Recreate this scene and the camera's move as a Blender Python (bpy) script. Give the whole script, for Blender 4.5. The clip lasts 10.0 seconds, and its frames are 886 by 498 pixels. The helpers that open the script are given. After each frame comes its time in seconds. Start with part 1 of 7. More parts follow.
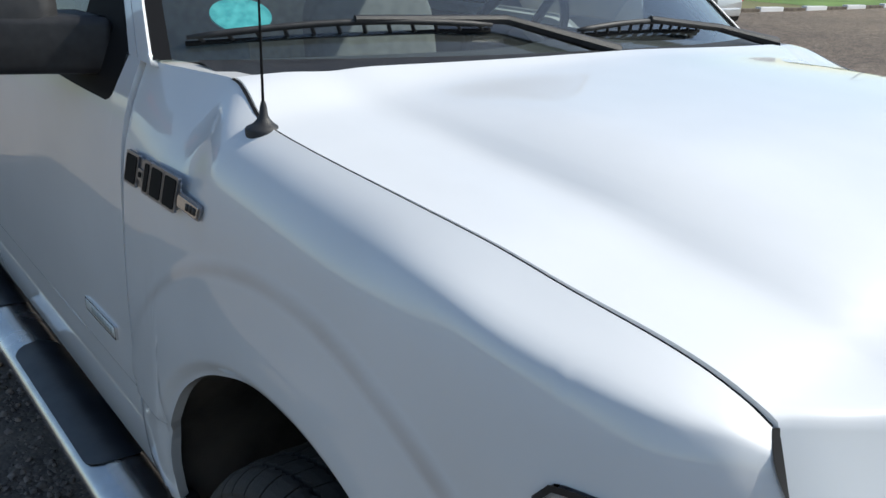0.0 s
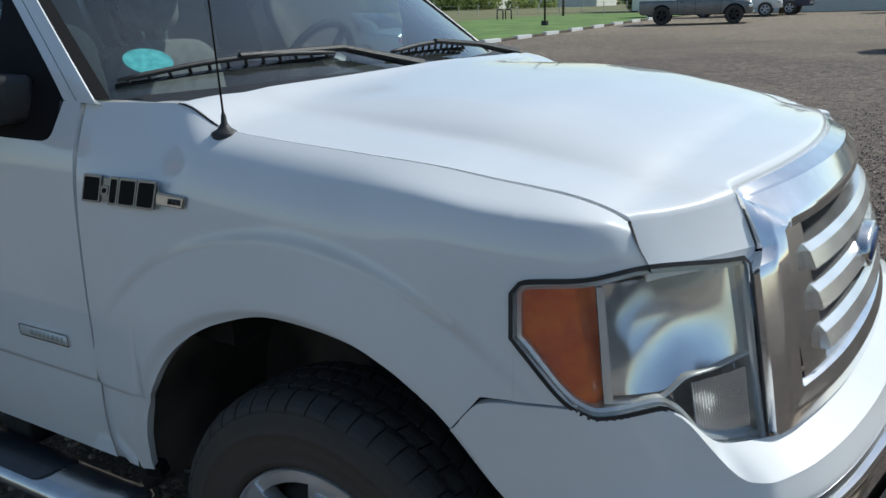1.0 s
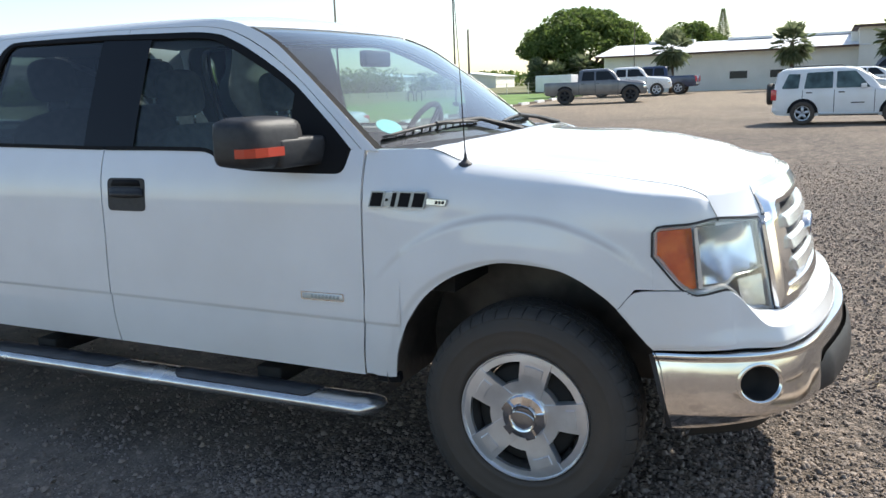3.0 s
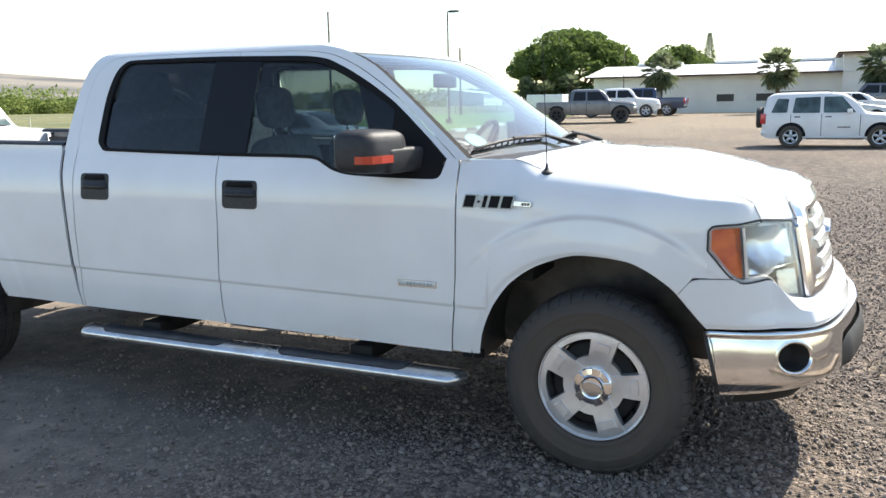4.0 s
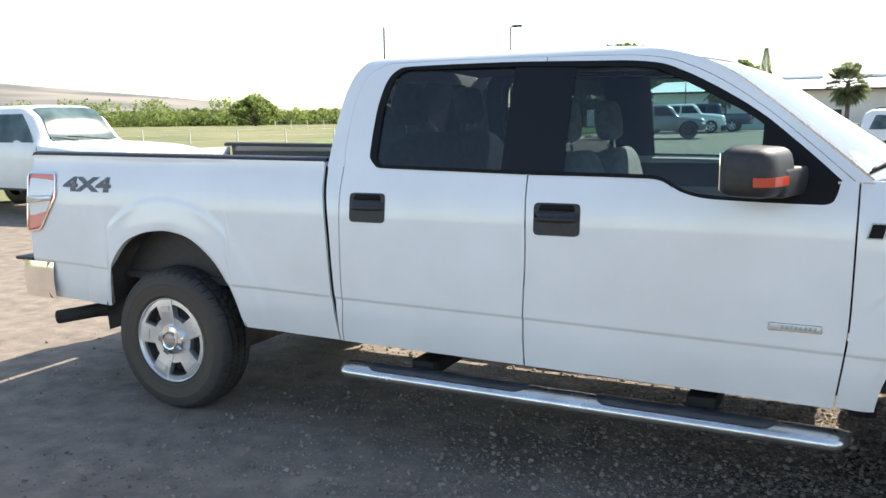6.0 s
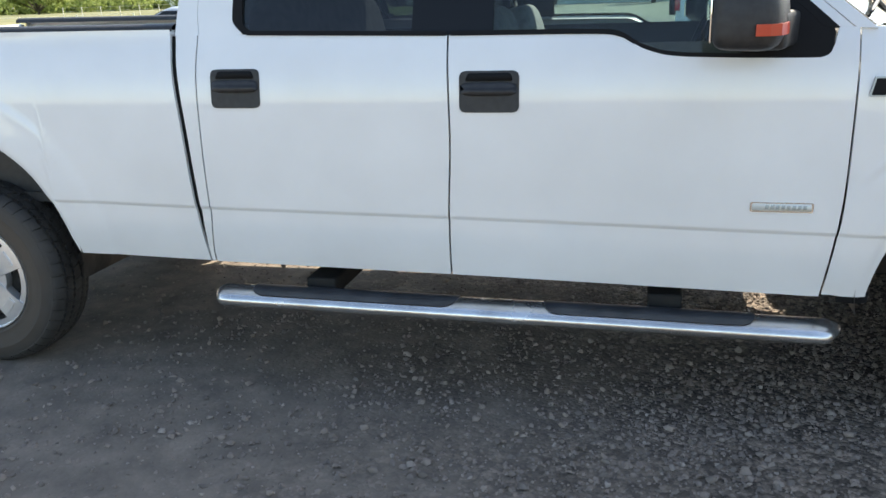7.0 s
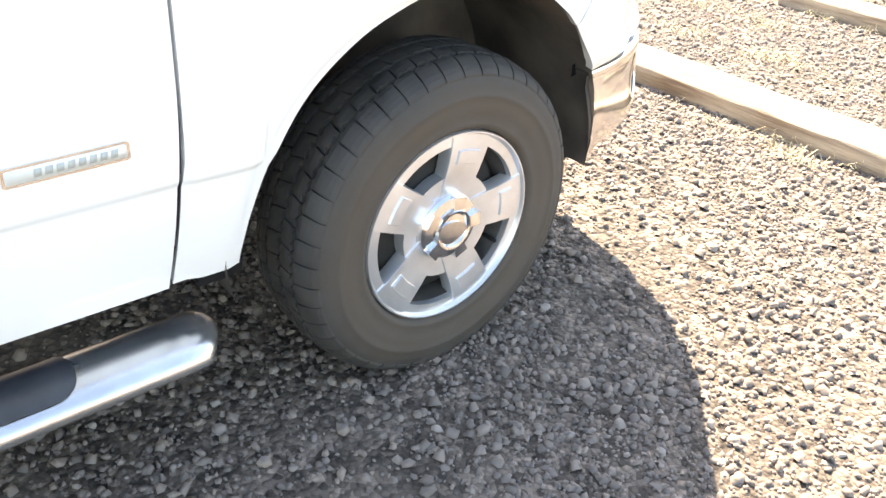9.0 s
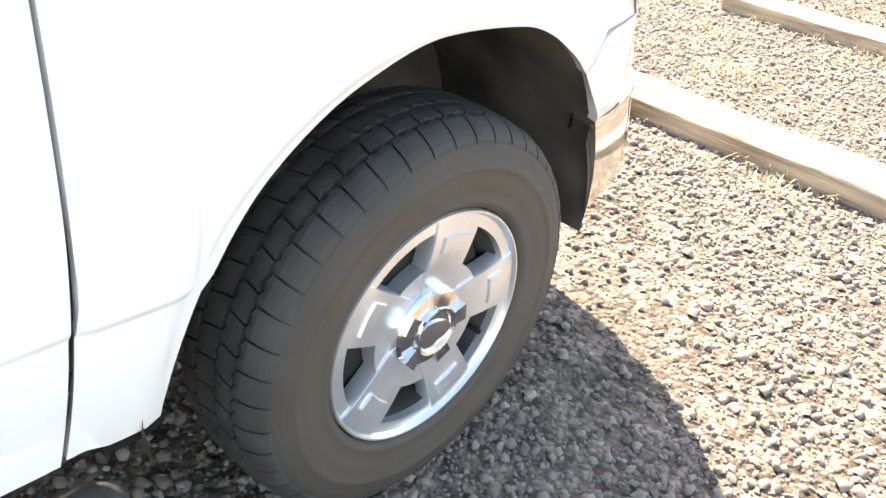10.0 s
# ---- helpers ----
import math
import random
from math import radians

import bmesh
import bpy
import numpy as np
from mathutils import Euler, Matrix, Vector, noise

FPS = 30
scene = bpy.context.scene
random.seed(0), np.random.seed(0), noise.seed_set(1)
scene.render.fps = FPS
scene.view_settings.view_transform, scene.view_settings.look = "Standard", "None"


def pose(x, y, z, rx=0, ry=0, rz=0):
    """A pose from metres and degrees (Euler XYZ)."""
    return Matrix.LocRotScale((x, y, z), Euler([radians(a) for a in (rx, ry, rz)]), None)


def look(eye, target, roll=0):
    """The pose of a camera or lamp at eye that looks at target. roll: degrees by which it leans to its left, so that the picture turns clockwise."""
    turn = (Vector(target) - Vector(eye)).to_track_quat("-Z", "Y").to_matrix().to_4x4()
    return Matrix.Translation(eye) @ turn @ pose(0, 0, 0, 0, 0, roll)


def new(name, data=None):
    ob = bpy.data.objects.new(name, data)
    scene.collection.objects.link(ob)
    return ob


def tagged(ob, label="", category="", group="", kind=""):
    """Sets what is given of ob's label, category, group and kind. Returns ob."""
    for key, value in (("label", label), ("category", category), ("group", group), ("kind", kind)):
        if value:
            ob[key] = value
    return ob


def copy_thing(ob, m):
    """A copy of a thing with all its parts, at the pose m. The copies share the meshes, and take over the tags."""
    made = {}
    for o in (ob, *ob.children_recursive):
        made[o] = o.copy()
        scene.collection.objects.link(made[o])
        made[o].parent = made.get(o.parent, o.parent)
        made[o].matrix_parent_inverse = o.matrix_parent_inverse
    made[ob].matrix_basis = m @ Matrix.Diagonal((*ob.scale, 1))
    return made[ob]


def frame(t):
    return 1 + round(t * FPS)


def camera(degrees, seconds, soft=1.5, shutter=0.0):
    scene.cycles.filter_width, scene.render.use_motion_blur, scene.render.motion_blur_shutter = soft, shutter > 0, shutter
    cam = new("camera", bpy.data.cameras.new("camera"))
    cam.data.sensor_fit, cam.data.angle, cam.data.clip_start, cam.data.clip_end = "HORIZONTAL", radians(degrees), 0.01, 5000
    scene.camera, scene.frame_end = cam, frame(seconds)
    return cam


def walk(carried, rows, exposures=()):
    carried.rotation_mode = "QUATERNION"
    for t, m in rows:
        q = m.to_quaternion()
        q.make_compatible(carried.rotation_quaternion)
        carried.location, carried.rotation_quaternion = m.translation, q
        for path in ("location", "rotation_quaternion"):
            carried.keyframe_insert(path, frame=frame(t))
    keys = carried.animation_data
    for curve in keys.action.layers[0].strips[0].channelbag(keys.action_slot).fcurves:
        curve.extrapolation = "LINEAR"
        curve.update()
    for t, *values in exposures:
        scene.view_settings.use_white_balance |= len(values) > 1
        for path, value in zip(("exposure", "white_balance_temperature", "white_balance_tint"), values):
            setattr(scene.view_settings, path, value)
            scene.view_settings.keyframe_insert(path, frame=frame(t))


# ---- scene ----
cam = camera(55.7, 10.0)
PATH = [
    (0, (0.885, -1.443, 1.545), (-0.564, -0.242, 0.87), 2.9),
    (0.5, (0.909, -1.777, 1.528), (-0.247, -0.271, 0.898), -0.5),
    (1, (1.009, -2.081, 1.511), (0.008, -0.44, 0.956), -1.7),
    (1.5, (1.021, -2.468, 1.509), (0.081, -0.782, 0.986), -0.7),
    (2, (1.015, -2.87, 1.512), (0.17, -1.117, 1.051), -1.5),
    (2.5, (1.015, -3.252, 1.528), (0.191, -1.475, 1.124), -1.6),
    (2.7, (0.98, -3.388, 1.545), (0.145, -1.613, 1.154), -2.1),
    (3.8, (0.855, -4.202, 1.568), (0.077, -2.394, 1.215), -1.7),
    (4, (0.786, -4.301, 1.58), (-0.003, -2.496, 1.236), -1.0),
    (4.5, (0.505, -4.522, 1.577), (-0.241, -2.696, 1.246), 0.1),
    (5, (0.198, -4.501, 1.566), (-0.581, -2.692, 1.234), -0.1),
    (5.5, (-0.184, -4.407, 1.572), (-1.042, -2.63, 1.268), -0.7),
    (5.7, (-0.37, -4.392, 1.586), (-1.245, -2.622, 1.291), -0.7),
    (6.8, (-1.115, -3.923, 1.511), (-1.875, -2.138, 1.021), -2.5),
    (7, (-1.214, -3.77, 1.473), (-1.688, -1.916, 0.893), -2.1),
    (7.2, (-1.292, -3.617, 1.484), (-1.409, -1.728, 0.838), -4.4),
    (7.5, (-1.264, -3.363, 1.454), (-1.087, -1.529, 0.676), -6.8),
    (8, (-1.251, -2.887, 1.435), (-0.746, -1.241, 0.418), -2.5),
    (8.5, (-1.244, -2.5, 1.413), (-0.389, -1.049, 0.334), 4.1),
    (9, (-1.130, -2.187, 1.378), (0.010, -0.933, 0.316), 3.9),
    (9.5, (-0.961, -1.879, 1.372), (0.256, -0.732, 0.276), 5.0),
    (10, (-0.918, -1.754, 1.338), (0.365, -0.659, 0.264), 6.6),
]
EXPOSURES = [(0.0, -0.12, 6400, 6), (0.5, -0.31, 6300, 4), (1.0, -0.42, 6130, 3), (1.5, -0.38, 6280, 4), (2.0, 0.16, 6380, 5), (2.5, 0.4, 6500, 7), (4.0, 0.9, 6800, 8), (4.5, 1.0, 6900, 8), (5.5, 1.15, 7000, 8), (7.0, 1.30, 7250, 8), (7.6, 1.74, 7600, 9), (8.2, 2.30, 8000, 11), (9.0, 2.48, 8100, 11), (10.0, 2.46, 8150, 11)]
walk(cam, [(t, look(eye, target, roll)) for t, eye, target, roll in PATH], EXPOSURES)

# ---------------------------------------------------------------- light
SUN_A, SUN_B = 0.50, 0.90            # shadow run per metre of height, along -x and -y
sun_to = Vector((SUN_A, SUN_B, 1.0)).normalized()
elev = math.asin(sun_to.z)
world = bpy.data.worlds.new("sky")
world.use_nodes = True
scene.world = world
wn, wl = world.node_tree.nodes, world.node_tree.links
sky = wn.new("ShaderNodeTexSky")
sky.sky_type, sky.sun_disc = "NISHITA", False
sky.sun_elevation, sky.sun_rotation = elev, math.atan2(sun_to.x, sun_to.y)
sky.air_density, sky.dust_density, sky.ozone_density = 1.0, 0.8, 1.0
wl.new(sky.outputs[0], wn["Background"].inputs[0])
wn["Background"].inputs[1].default_value = 0.15
sun = new("sun", bpy.data.lights.new("sun", "SUN"))
sun.data.energy, sun.data.angle, sun.data.color = 5.0, radians(0.55), (1.0, 0.95, 0.87)
sun.matrix_world = look(sun_to * 60, (0, 0, 0))


# ---------------------------------------------------------------- small tools
def curve(xs, ys):
    """A smooth, monotone curve through points."""
    xs, ys = np.array(xs, float), np.array(ys, float)
    h, d = np.diff(xs), np.diff(ys) / np.diff(xs)
    m = np.zeros(len(xs))
    m[0], m[-1] = d[0], d[-1]
    for i in range(1, len(xs) - 1):
        if d[i - 1] * d[i] > 0:
            w1, w2 = 2 * h[i] + h[i - 1], h[i] + 2 * h[i - 1]
            m[i] = (w1 + w2) / (w1 / d[i - 1] + w2 / d[i])

    def at(x):
        if x <= xs[0]:
            return float(ys[0])
        if x >= xs[-1]:
            return float(ys[-1])
        i = int(np.searchsorted(xs, x)) - 1
        t = (x - xs[i]) / h[i]
        return float((1 + 2 * t) * (1 - t) ** 2 * ys[i] + t * (1 - t) ** 2 * h[i] * m[i] + t * t * (3 - 2 * t) * ys[i + 1] + t * t * (t - 1) * h[i] * m[i + 1])
    return at


def step(a, b, x):
    t = min(1.0, max(0.0, (x - a) / (b - a)))
    return t * t * (3 - 2 * t)


def mix(a, b, t):
    return a + (b - a) * t


def link_mesh(name, bm, material, smooth=True):
    me = bpy.data.meshes.new(name)
    if not isinstance(bm, bmesh.types.BMesh):
        verts, faces = bm
        me.from_pydata(verts, [], faces)
    else:
        bm.normal_update()
        bm.to_mesh(me)
        bm.free()
    for m in (material if isinstance(material, (list, tuple)) else [material]):
        me.materials.append(m)
    if smooth:
        me.shade_smooth()
    return new(name, me)


def part(name, bm, material, parent, label="", smooth=True):
    ob = link_mesh(name, bm, material, smooth)
    ob.parent = parent
    if label:
        ob["label"] = label
    return ob


def thing(name, label, category, group="", kind="", at=(0, 0, 0), turn=0.0):
    ob = new(name)
    ob.empty_display_size = 0.1
    ob.matrix_world = pose(*at, 0, 0, turn)
    return tagged(ob, label, category, group, kind)


def grid_into(bm, f, n, m, flip=False, rows=None):
    rows = [[bm.verts.new(f(i / n, j / m)) for j in range(m + 1)] for i in range(n + 1)]
    for i in range(n):
        for j in range(m):
            q = (rows[i][j], rows[i + 1][j], rows[i + 1][j + 1], rows[i][j + 1])
            bm.faces.new(q[::-1] if flip else q)
    return rows


def panel(f, n, m, depth=0.02, inward=None, flip=False):
    """A sheet f(s, t) with its edges turned inward, as pressed steel has them."""
    bm = bmesh.new()
    rows = grid_into(bm, f, n, m, flip)
    bm.normal_update()
    loop = [rows[i][0] for i in range(n + 1)] + [rows[n][j] for j in range(1, m + 1)] + [rows[i][m] for i in range(n - 1, -1, -1)] + [rows[0][j] for j in range(m - 1, 0, -1)]
    nor = [v.normal.copy() for v in loop]
    a = [bm.verts.new(v.co) for v in loop]
    b = [bm.verts.new(v.co - (k if inward is None else -Vector(inward)) * depth) for v, k in zip(loop, nor)]
    for i in range(len(loop)):
        j = (i + 1) % len(loop)
        q = (a[i], b[i], b[j], a[j])
        bm.faces.new(q[::-1] if flip else q)
    return bm


def skirt(bm, depth):
    """Turns every open edge of a sheet inward."""
    bm.normal_update()
    edges = [e for e in bm.edges if e.is_boundary]
    twin, deep = {}, {}
    for v in {v for e in edges for v in e.verts}:
        twin[v], deep[v] = v.co.copy(), v.co - v.normal * depth
    for e in edges:
        a, b = (l.vert for l in (e.link_loops[0], e.link_loops[0].link_loop_next))
        bm.faces.new([bm.verts.new(p) for p in (twin[b], twin[a], deep[a], deep[b])])
    return bm


def box_into(bm, lo, hi, m=None, bevel=0.0):
    r = bmesh.ops.create_cube(bm, size=1.0)
    vs = r["verts"]
    c, s = (Vector(lo) + Vector(hi)) / 2, Vector(hi) - Vector(lo)
    for v in vs:
        v.co = Vector((v.co.x * s.x, v.co.y * s.y, v.co.z * s.z)) + c
    if bevel:
        es = list({e for v in vs for e in v.link_edges})
        r = bmesh.ops.bevel(bm, geom=es, offset=bevel, segments=2, affect="EDGES", profile=0.7)
        vs = list({v for f in r["faces"] for v in f.verts} | {v for v in vs if v.is_valid})
    if m is not None:
        bmesh.ops.transform(bm, matrix=m, verts=vs)
    return vs


def box(lo, hi, bevel=0.0, m=None):
    bm = bmesh.new()
    box_into(bm, lo, hi, m, bevel)
    return bm


def tube_into(bm, path, radii, n=10, caps=True):
    """A round bar along a list of places."""
    path = [Vector(p) for p in path]
    radii = radii if isinstance(radii, (list, tuple)) else [radii] * len(path)
    rings, up = [], None
    for i, p in enumerate(path):
        d = (path[min(i + 1, len(path) - 1)] - path[max(i - 1, 0)]).normalized()
        up = (Vector((0, 0, 1)) if abs(d.z) < 0.9 else Vector((1, 0, 0))) if up is None else up
        a = d.cross(up).normalized()
        b = a.cross(d).normalized()
        up = b
        rings.append([bm.verts.new(p + (a * math.cos(k * 2 * math.pi / n) + b * math.sin(k * 2 * math.pi / n)) * radii[i]) for k in range(n)])
    for r0, r1 in zip(rings, rings[1:]):
        for k in range(n):
            bm.faces.new((r0[k], r0[(k + 1) % n], r1[(k + 1) % n], r1[k]))
    if caps:
        bm.faces.new(rings[0][::-1])
        bm.faces.new(rings[-1])
    return rings


def tube(path, radii, n=10):
    bm = bmesh.new()
    tube_into(bm, path, radii, n)
    return bm


def lathe_into(bm, profile, n=48, m=None, close=False):
    """Turns (radius, along) pairs about the y axis."""
    rings = []
    for r, y in profile:
        rings.append([bm.verts.new((r * math.cos(k * 2 * math.pi / n), y, r * math.sin(k * 2 * math.pi / n))) for k in range(n)])
    pairs = list(zip(rings, rings[1:])) + ([(rings[-1], rings[0])] if close else [])
    for r0, r1 in pairs:
        for k in range(n):
            bm.faces.new((r0[k], r1[k], r1[(k + 1) % n], r0[(k + 1) % n]))
    vs = [v for r in rings for v in r]
    if m is not None:
        bmesh.ops.transform(bm, matrix=m, verts=vs)
    return rings


def prism_into(bm, outline, f0, f1):
    """A closed outline of (a, b) pairs carried from f0(a, b) to f1(a, b)."""
    a = [bm.verts.new(f0(*p)) for p in outline]
    b = [bm.verts.new(f1(*p)) for p in outline]
    k = len(outline)
    bm.faces.new(a)
    bm.faces.new(b[::-1])
    for i in range(k):
        bm.faces.new((a[i], b[i], b[(i + 1) % k], a[(i + 1) % k]))
    bmesh.ops.recalc_face_normals(bm, faces=bm.faces[:])


def rounded(pts, r, n=4):
    """An outline with its corners rounded."""
    out = []
    k = len(pts)
    for i in range(k):
        p, a, b = Vector(pts[i]), Vector(pts[i - 1]), Vector(pts[(i + 1) % k])
        ra = min(r, (a - p).length * 0.45)
        rb = min(r, (b - p).length * 0.45)
        p0, p1 = p + (a - p).normalized() * ra, p + (b - p).normalized() * rb
        for j in range(n + 1):
            t = j / n
            q = p0 * (1 - t) ** 2 + p * 2 * t * (1 - t) + p1 * t * t
            out.append((q.x, q.y))
    return out


# ---------------------------------------------------------------- materials
def material(name, color=(0.5, 0.5, 0.5), rough=0.5, metal=0.0, **more):
    m = bpy.data.materials.new(name)
    m.use_nodes = True
    b = m.node_tree.nodes["Principled BSDF"]
    b.inputs["Base Color"].default_value = (*color, 1)
    b.inputs["Roughness"].default_value = rough
    b.inputs["Metallic"].default_value = metal
    for k, v in more.items():
        b.inputs[k.replace("_", " ")].default_value = v
    return m


def noisy(m, dark, light, scale, rough=None, bump=0.0, bump_scale=None, detail=6.0, second=None, coords="Object"):
    """Two scales of colour, a roughness range and a fine relief."""
    nt = m.node_tree
    N, L, b = nt.nodes, nt.links, nt.nodes["Principled BSDF"]
    co = N.new("ShaderNodeTexCoord")
    tex = N.new("ShaderNodeTexNoise")
    tex.inputs["Scale"].default_value, tex.inputs["Detail"].default_value = scale, detail
    L.new(co.outputs[coords], tex.inputs["Vector"])
    ramp = N.new("ShaderNodeValToRGB")
    ramp.color_ramp.elements[0].position, ramp.color_ramp.elements[1].position = 0.35, 0.65
    ramp.color_ramp.elements[0].color, ramp.color_ramp.elements[1].color = (*dark, 1), (*light, 1)
    L.new(tex.outputs["Fac"], ramp.inputs["Fac"])
    out = ramp.outputs["Color"]
    if second:
        s2, c2, amount = second
        t2 = N.new("ShaderNodeTexNoise")
        t2.inputs["Scale"].default_value, t2.inputs["Detail"].default_value = s2, 3
        L.new(co.outputs[coords], t2.inputs["Vector"])
        r2 = N.new("ShaderNodeValToRGB")
        r2.color_ramp.elements[0].position, r2.color_ramp.elements[1].position = 0.45, 0.7
        r2.color_ramp.elements[0].color, r2.color_ramp.elements[1].color = (0, 0, 0, 1), (amount, amount, amount, 1)
        L.new(t2.outputs["Fac"], r2.inputs["Fac"])
        mx = N.new("ShaderNodeMix")
        mx.data_type = "RGBA"
        L.new(r2.outputs["Color"], mx.inputs["Factor"])
        L.new(out, mx.inputs["A"])
        mx.inputs["B"].default_value = (*c2, 1)
        out = mx.outputs["Result"]
    L.new(out, b.inputs["Base Color"])
    if rough:
        mr = N.new("ShaderNodeMapRange")
        mr.inputs["To Min"].default_value, mr.inputs["To Max"].default_value = rough
        L.new(tex.outputs["Fac"], mr.inputs["Value"])
        L.new(mr.outputs["Result"], b.inputs["Roughness"])
    if bump:
        t3 = N.new("ShaderNodeTexNoise")
        t3.inputs["Scale"].default_value, t3.inputs["Detail"].default_value = bump_scale or scale * 6, 8
        L.new(co.outputs[coords], t3.inputs["Vector"])
        bp = N.new("ShaderNodeBump")
        bp.inputs["Strength"].default_value, bp.inputs["Distance"].default_value = bump, 0.01
        L.new(t3.outputs["Fac"], bp.inputs["Height"])
        L.new(bp.outputs["Normal"], b.inputs["Normal"])
    return m


def island_shade(m, a, b_):
    """Colour that differs from piece to piece."""
    nt = m.node_tree
    N, L = nt.nodes, nt.links
    g = N.new("ShaderNodeNewGeometry")
    r = N.new("ShaderNodeValToRGB")
    els = r.color_ramp.elements
    els[0].color, els[1].color = (*a, 1), (*b_, 1)
    L.new(g.outputs["Random Per Island"], r.inputs["Fac"])
    L.new(r.outputs["Color"], N["Principled BSDF"].inputs["Base Color"])
    return r


def glass(name, tint, rough=0.0, amount=0.9, dust=0.0):
    """A thin pane: see-through with a tint, a clear reflection and a film of dust."""
    m = bpy.data.materials.new(name)
    m.use_nodes = True
    N, L = m.node_tree.nodes, m.node_tree.links
    N.remove(N["Principled BSDF"])
    tr, gl, mx, fr = N.new("ShaderNodeBsdfTransparent"), N.new("ShaderNodeBsdfGlossy"), N.new("ShaderNodeMixShader"), N.new("ShaderNodeFresnel")
    tr.inputs[0].default_value = (*tint, 1)
    gl.inputs["Roughness"].default_value = rough
    gl.inputs["Color"].default_value = (amount, amount, amount, 1)
    fr.inputs["IOR"].default_value = 1.5
    # both faces of the pane reflect: 2R / (1 + R)
    up, down, both = (N.new("ShaderNodeMath") for _ in range(3))
    up.operation, down.operation, both.operation = "MULTIPLY", "ADD", "DIVIDE"
    up.inputs[1].default_value, down.inputs[1].default_value = 2.0, 1.0
    L.new(fr.outputs[0], up.inputs[0])
    L.new(fr.outputs[0], down.inputs[0])
    L.new(up.outputs[0], both.inputs[0])
    L.new(down.outputs[0], both.inputs[1])
    L.new(both.outputs[0], mx.inputs[0])
    L.new(tr.outputs[0], mx.inputs[1])
    L.new(gl.outputs[0], mx.inputs[2])
    out = mx
    if dust:
        df, out = N.new("ShaderNodeBsdfDiffuse"), N.new("ShaderNodeMixShader")
        df.inputs[0].default_value = (0.68, 0.75, 0.74, 1)
        tex, mr = N.new("ShaderNodeTexNoise"), N.new("ShaderNodeMapRange")
        tex.inputs["Scale"].default_value, tex.inputs["Detail"].default_value = 3.5, 8
        mr.inputs["From Min"].default_value, mr.inputs["From Max"].default_value = 0.3, 0.7
        mr.inputs["To Min"].default_value, mr.inputs["To Max"].default_value = dust * 0.5, dust * 1.5
        L.new(tex.outputs["Fac"], mr.inputs["Value"])
        L.new(mr.outputs[0], out.inputs[0])
        L.new(mx.outputs[0], out.inputs[1])
        L.new(df.outputs[0], out.inputs[2])
    L.new(out.outputs[0], N["Material Output"].inputs["Surface"])
    return m


PAINT = noisy(material("white_paint", (0.8, 0.8, 0.8), 0.32, 0, Coat_Weight=1.0, Coat_Roughness=0.03, Coat_IOR=1.6, Specular_IOR_Level=0.15), (0.76, 0.765, 0.77), (0.81, 0.815, 0.82), 3.0, (0.30, 0.42), second=(1.3, (0.72, 0.70, 0.67), 0.25))


def dusty_crease(m, xc, zc, a, b):
    """A thin line of brown dust left in the crease over the front wheel arch."""
    N, L, bsdf = m.node_tree.nodes, m.node_tree.links, m.node_tree.nodes["Principled BSDF"]
    co, sub, div, flat_, ln = (N.new("ShaderNodeTexCoord"), *(N.new("ShaderNodeVectorMath") for _ in range(4)))
    sub.operation, div.operation, flat_.operation, ln.operation = "SUBTRACT", "DIVIDE", "MULTIPLY", "LENGTH"
    sub.inputs[1].default_value, div.inputs[1].default_value, flat_.inputs[1].default_value = (xc, 0, zc), (a, 1, b), (1, 0, 1)
    L.new(co.outputs["Object"], sub.inputs[0])
    L.new(sub.outputs[0], div.inputs[0])
    L.new(div.outputs[0], flat_.inputs[0])
    L.new(flat_.outputs[0], ln.inputs[0])
    line = N.new("ShaderNodeValToRGB")
    e = line.color_ramp.elements
    e[0].position, e[0].color = 0.655, (0, 0, 0, 1)
    e[1].position, e[1].color = 0.690, (0, 0, 0, 1)
    e.new(0.668).color = (0.6, 0.6, 0.6, 1)
    e.new(0.674).color = (0.6, 0.6, 0.6, 1)
    half_ = N.new("ShaderNodeMath")
    half_.operation = "MULTIPLY"
    half_.inputs[1].default_value = 0.5
    L.new(ln.outputs["Value"], half_.inputs[0])
    L.new(half_.outputs[0], line.inputs["Fac"])
    tex = N.new("ShaderNodeTexNoise")
    tex.inputs["Scale"].default_value = 5
    L.new(co.outputs["Object"], tex.inputs["Vector"])
    sep, up = N.new("ShaderNodeSeparateXYZ"), N.new("ShaderNodeMapRange")
    L.new(co.outputs["Object"], sep.inputs[0])
    up.inputs["From Min"].default_value, up.inputs["From Max"].default_value = 0.85, 1.02
    L.new(sep.outputs["Z"], up.inputs["Value"])
    f1, f2 = N.new("ShaderNodeMath"), N.new("ShaderNodeMath")
    f1.operation = f2.operation = "MULTIPLY"
    L.new(line.outputs["Color"], f1.inputs[0])
    L.new(tex.outputs["Fac"], f1.inputs[1])
    L.new(f1.outputs[0], f2.inputs[0])
    L.new(up.outputs[0], f2.inputs[1])
    mx = N.new("ShaderNodeMix")
    mx.data_type = "RGBA"
    L.new(f2.outputs[0], mx.inputs["Factor"])
    L.new(bsdf.inputs["Base Color"].links[0].from_socket, mx.inputs["A"])
    mx.inputs["B"].default_value = (0.34, 0.235, 0.155, 1)
    L.new(mx.outputs["Result"], bsdf.inputs["Base Color"])


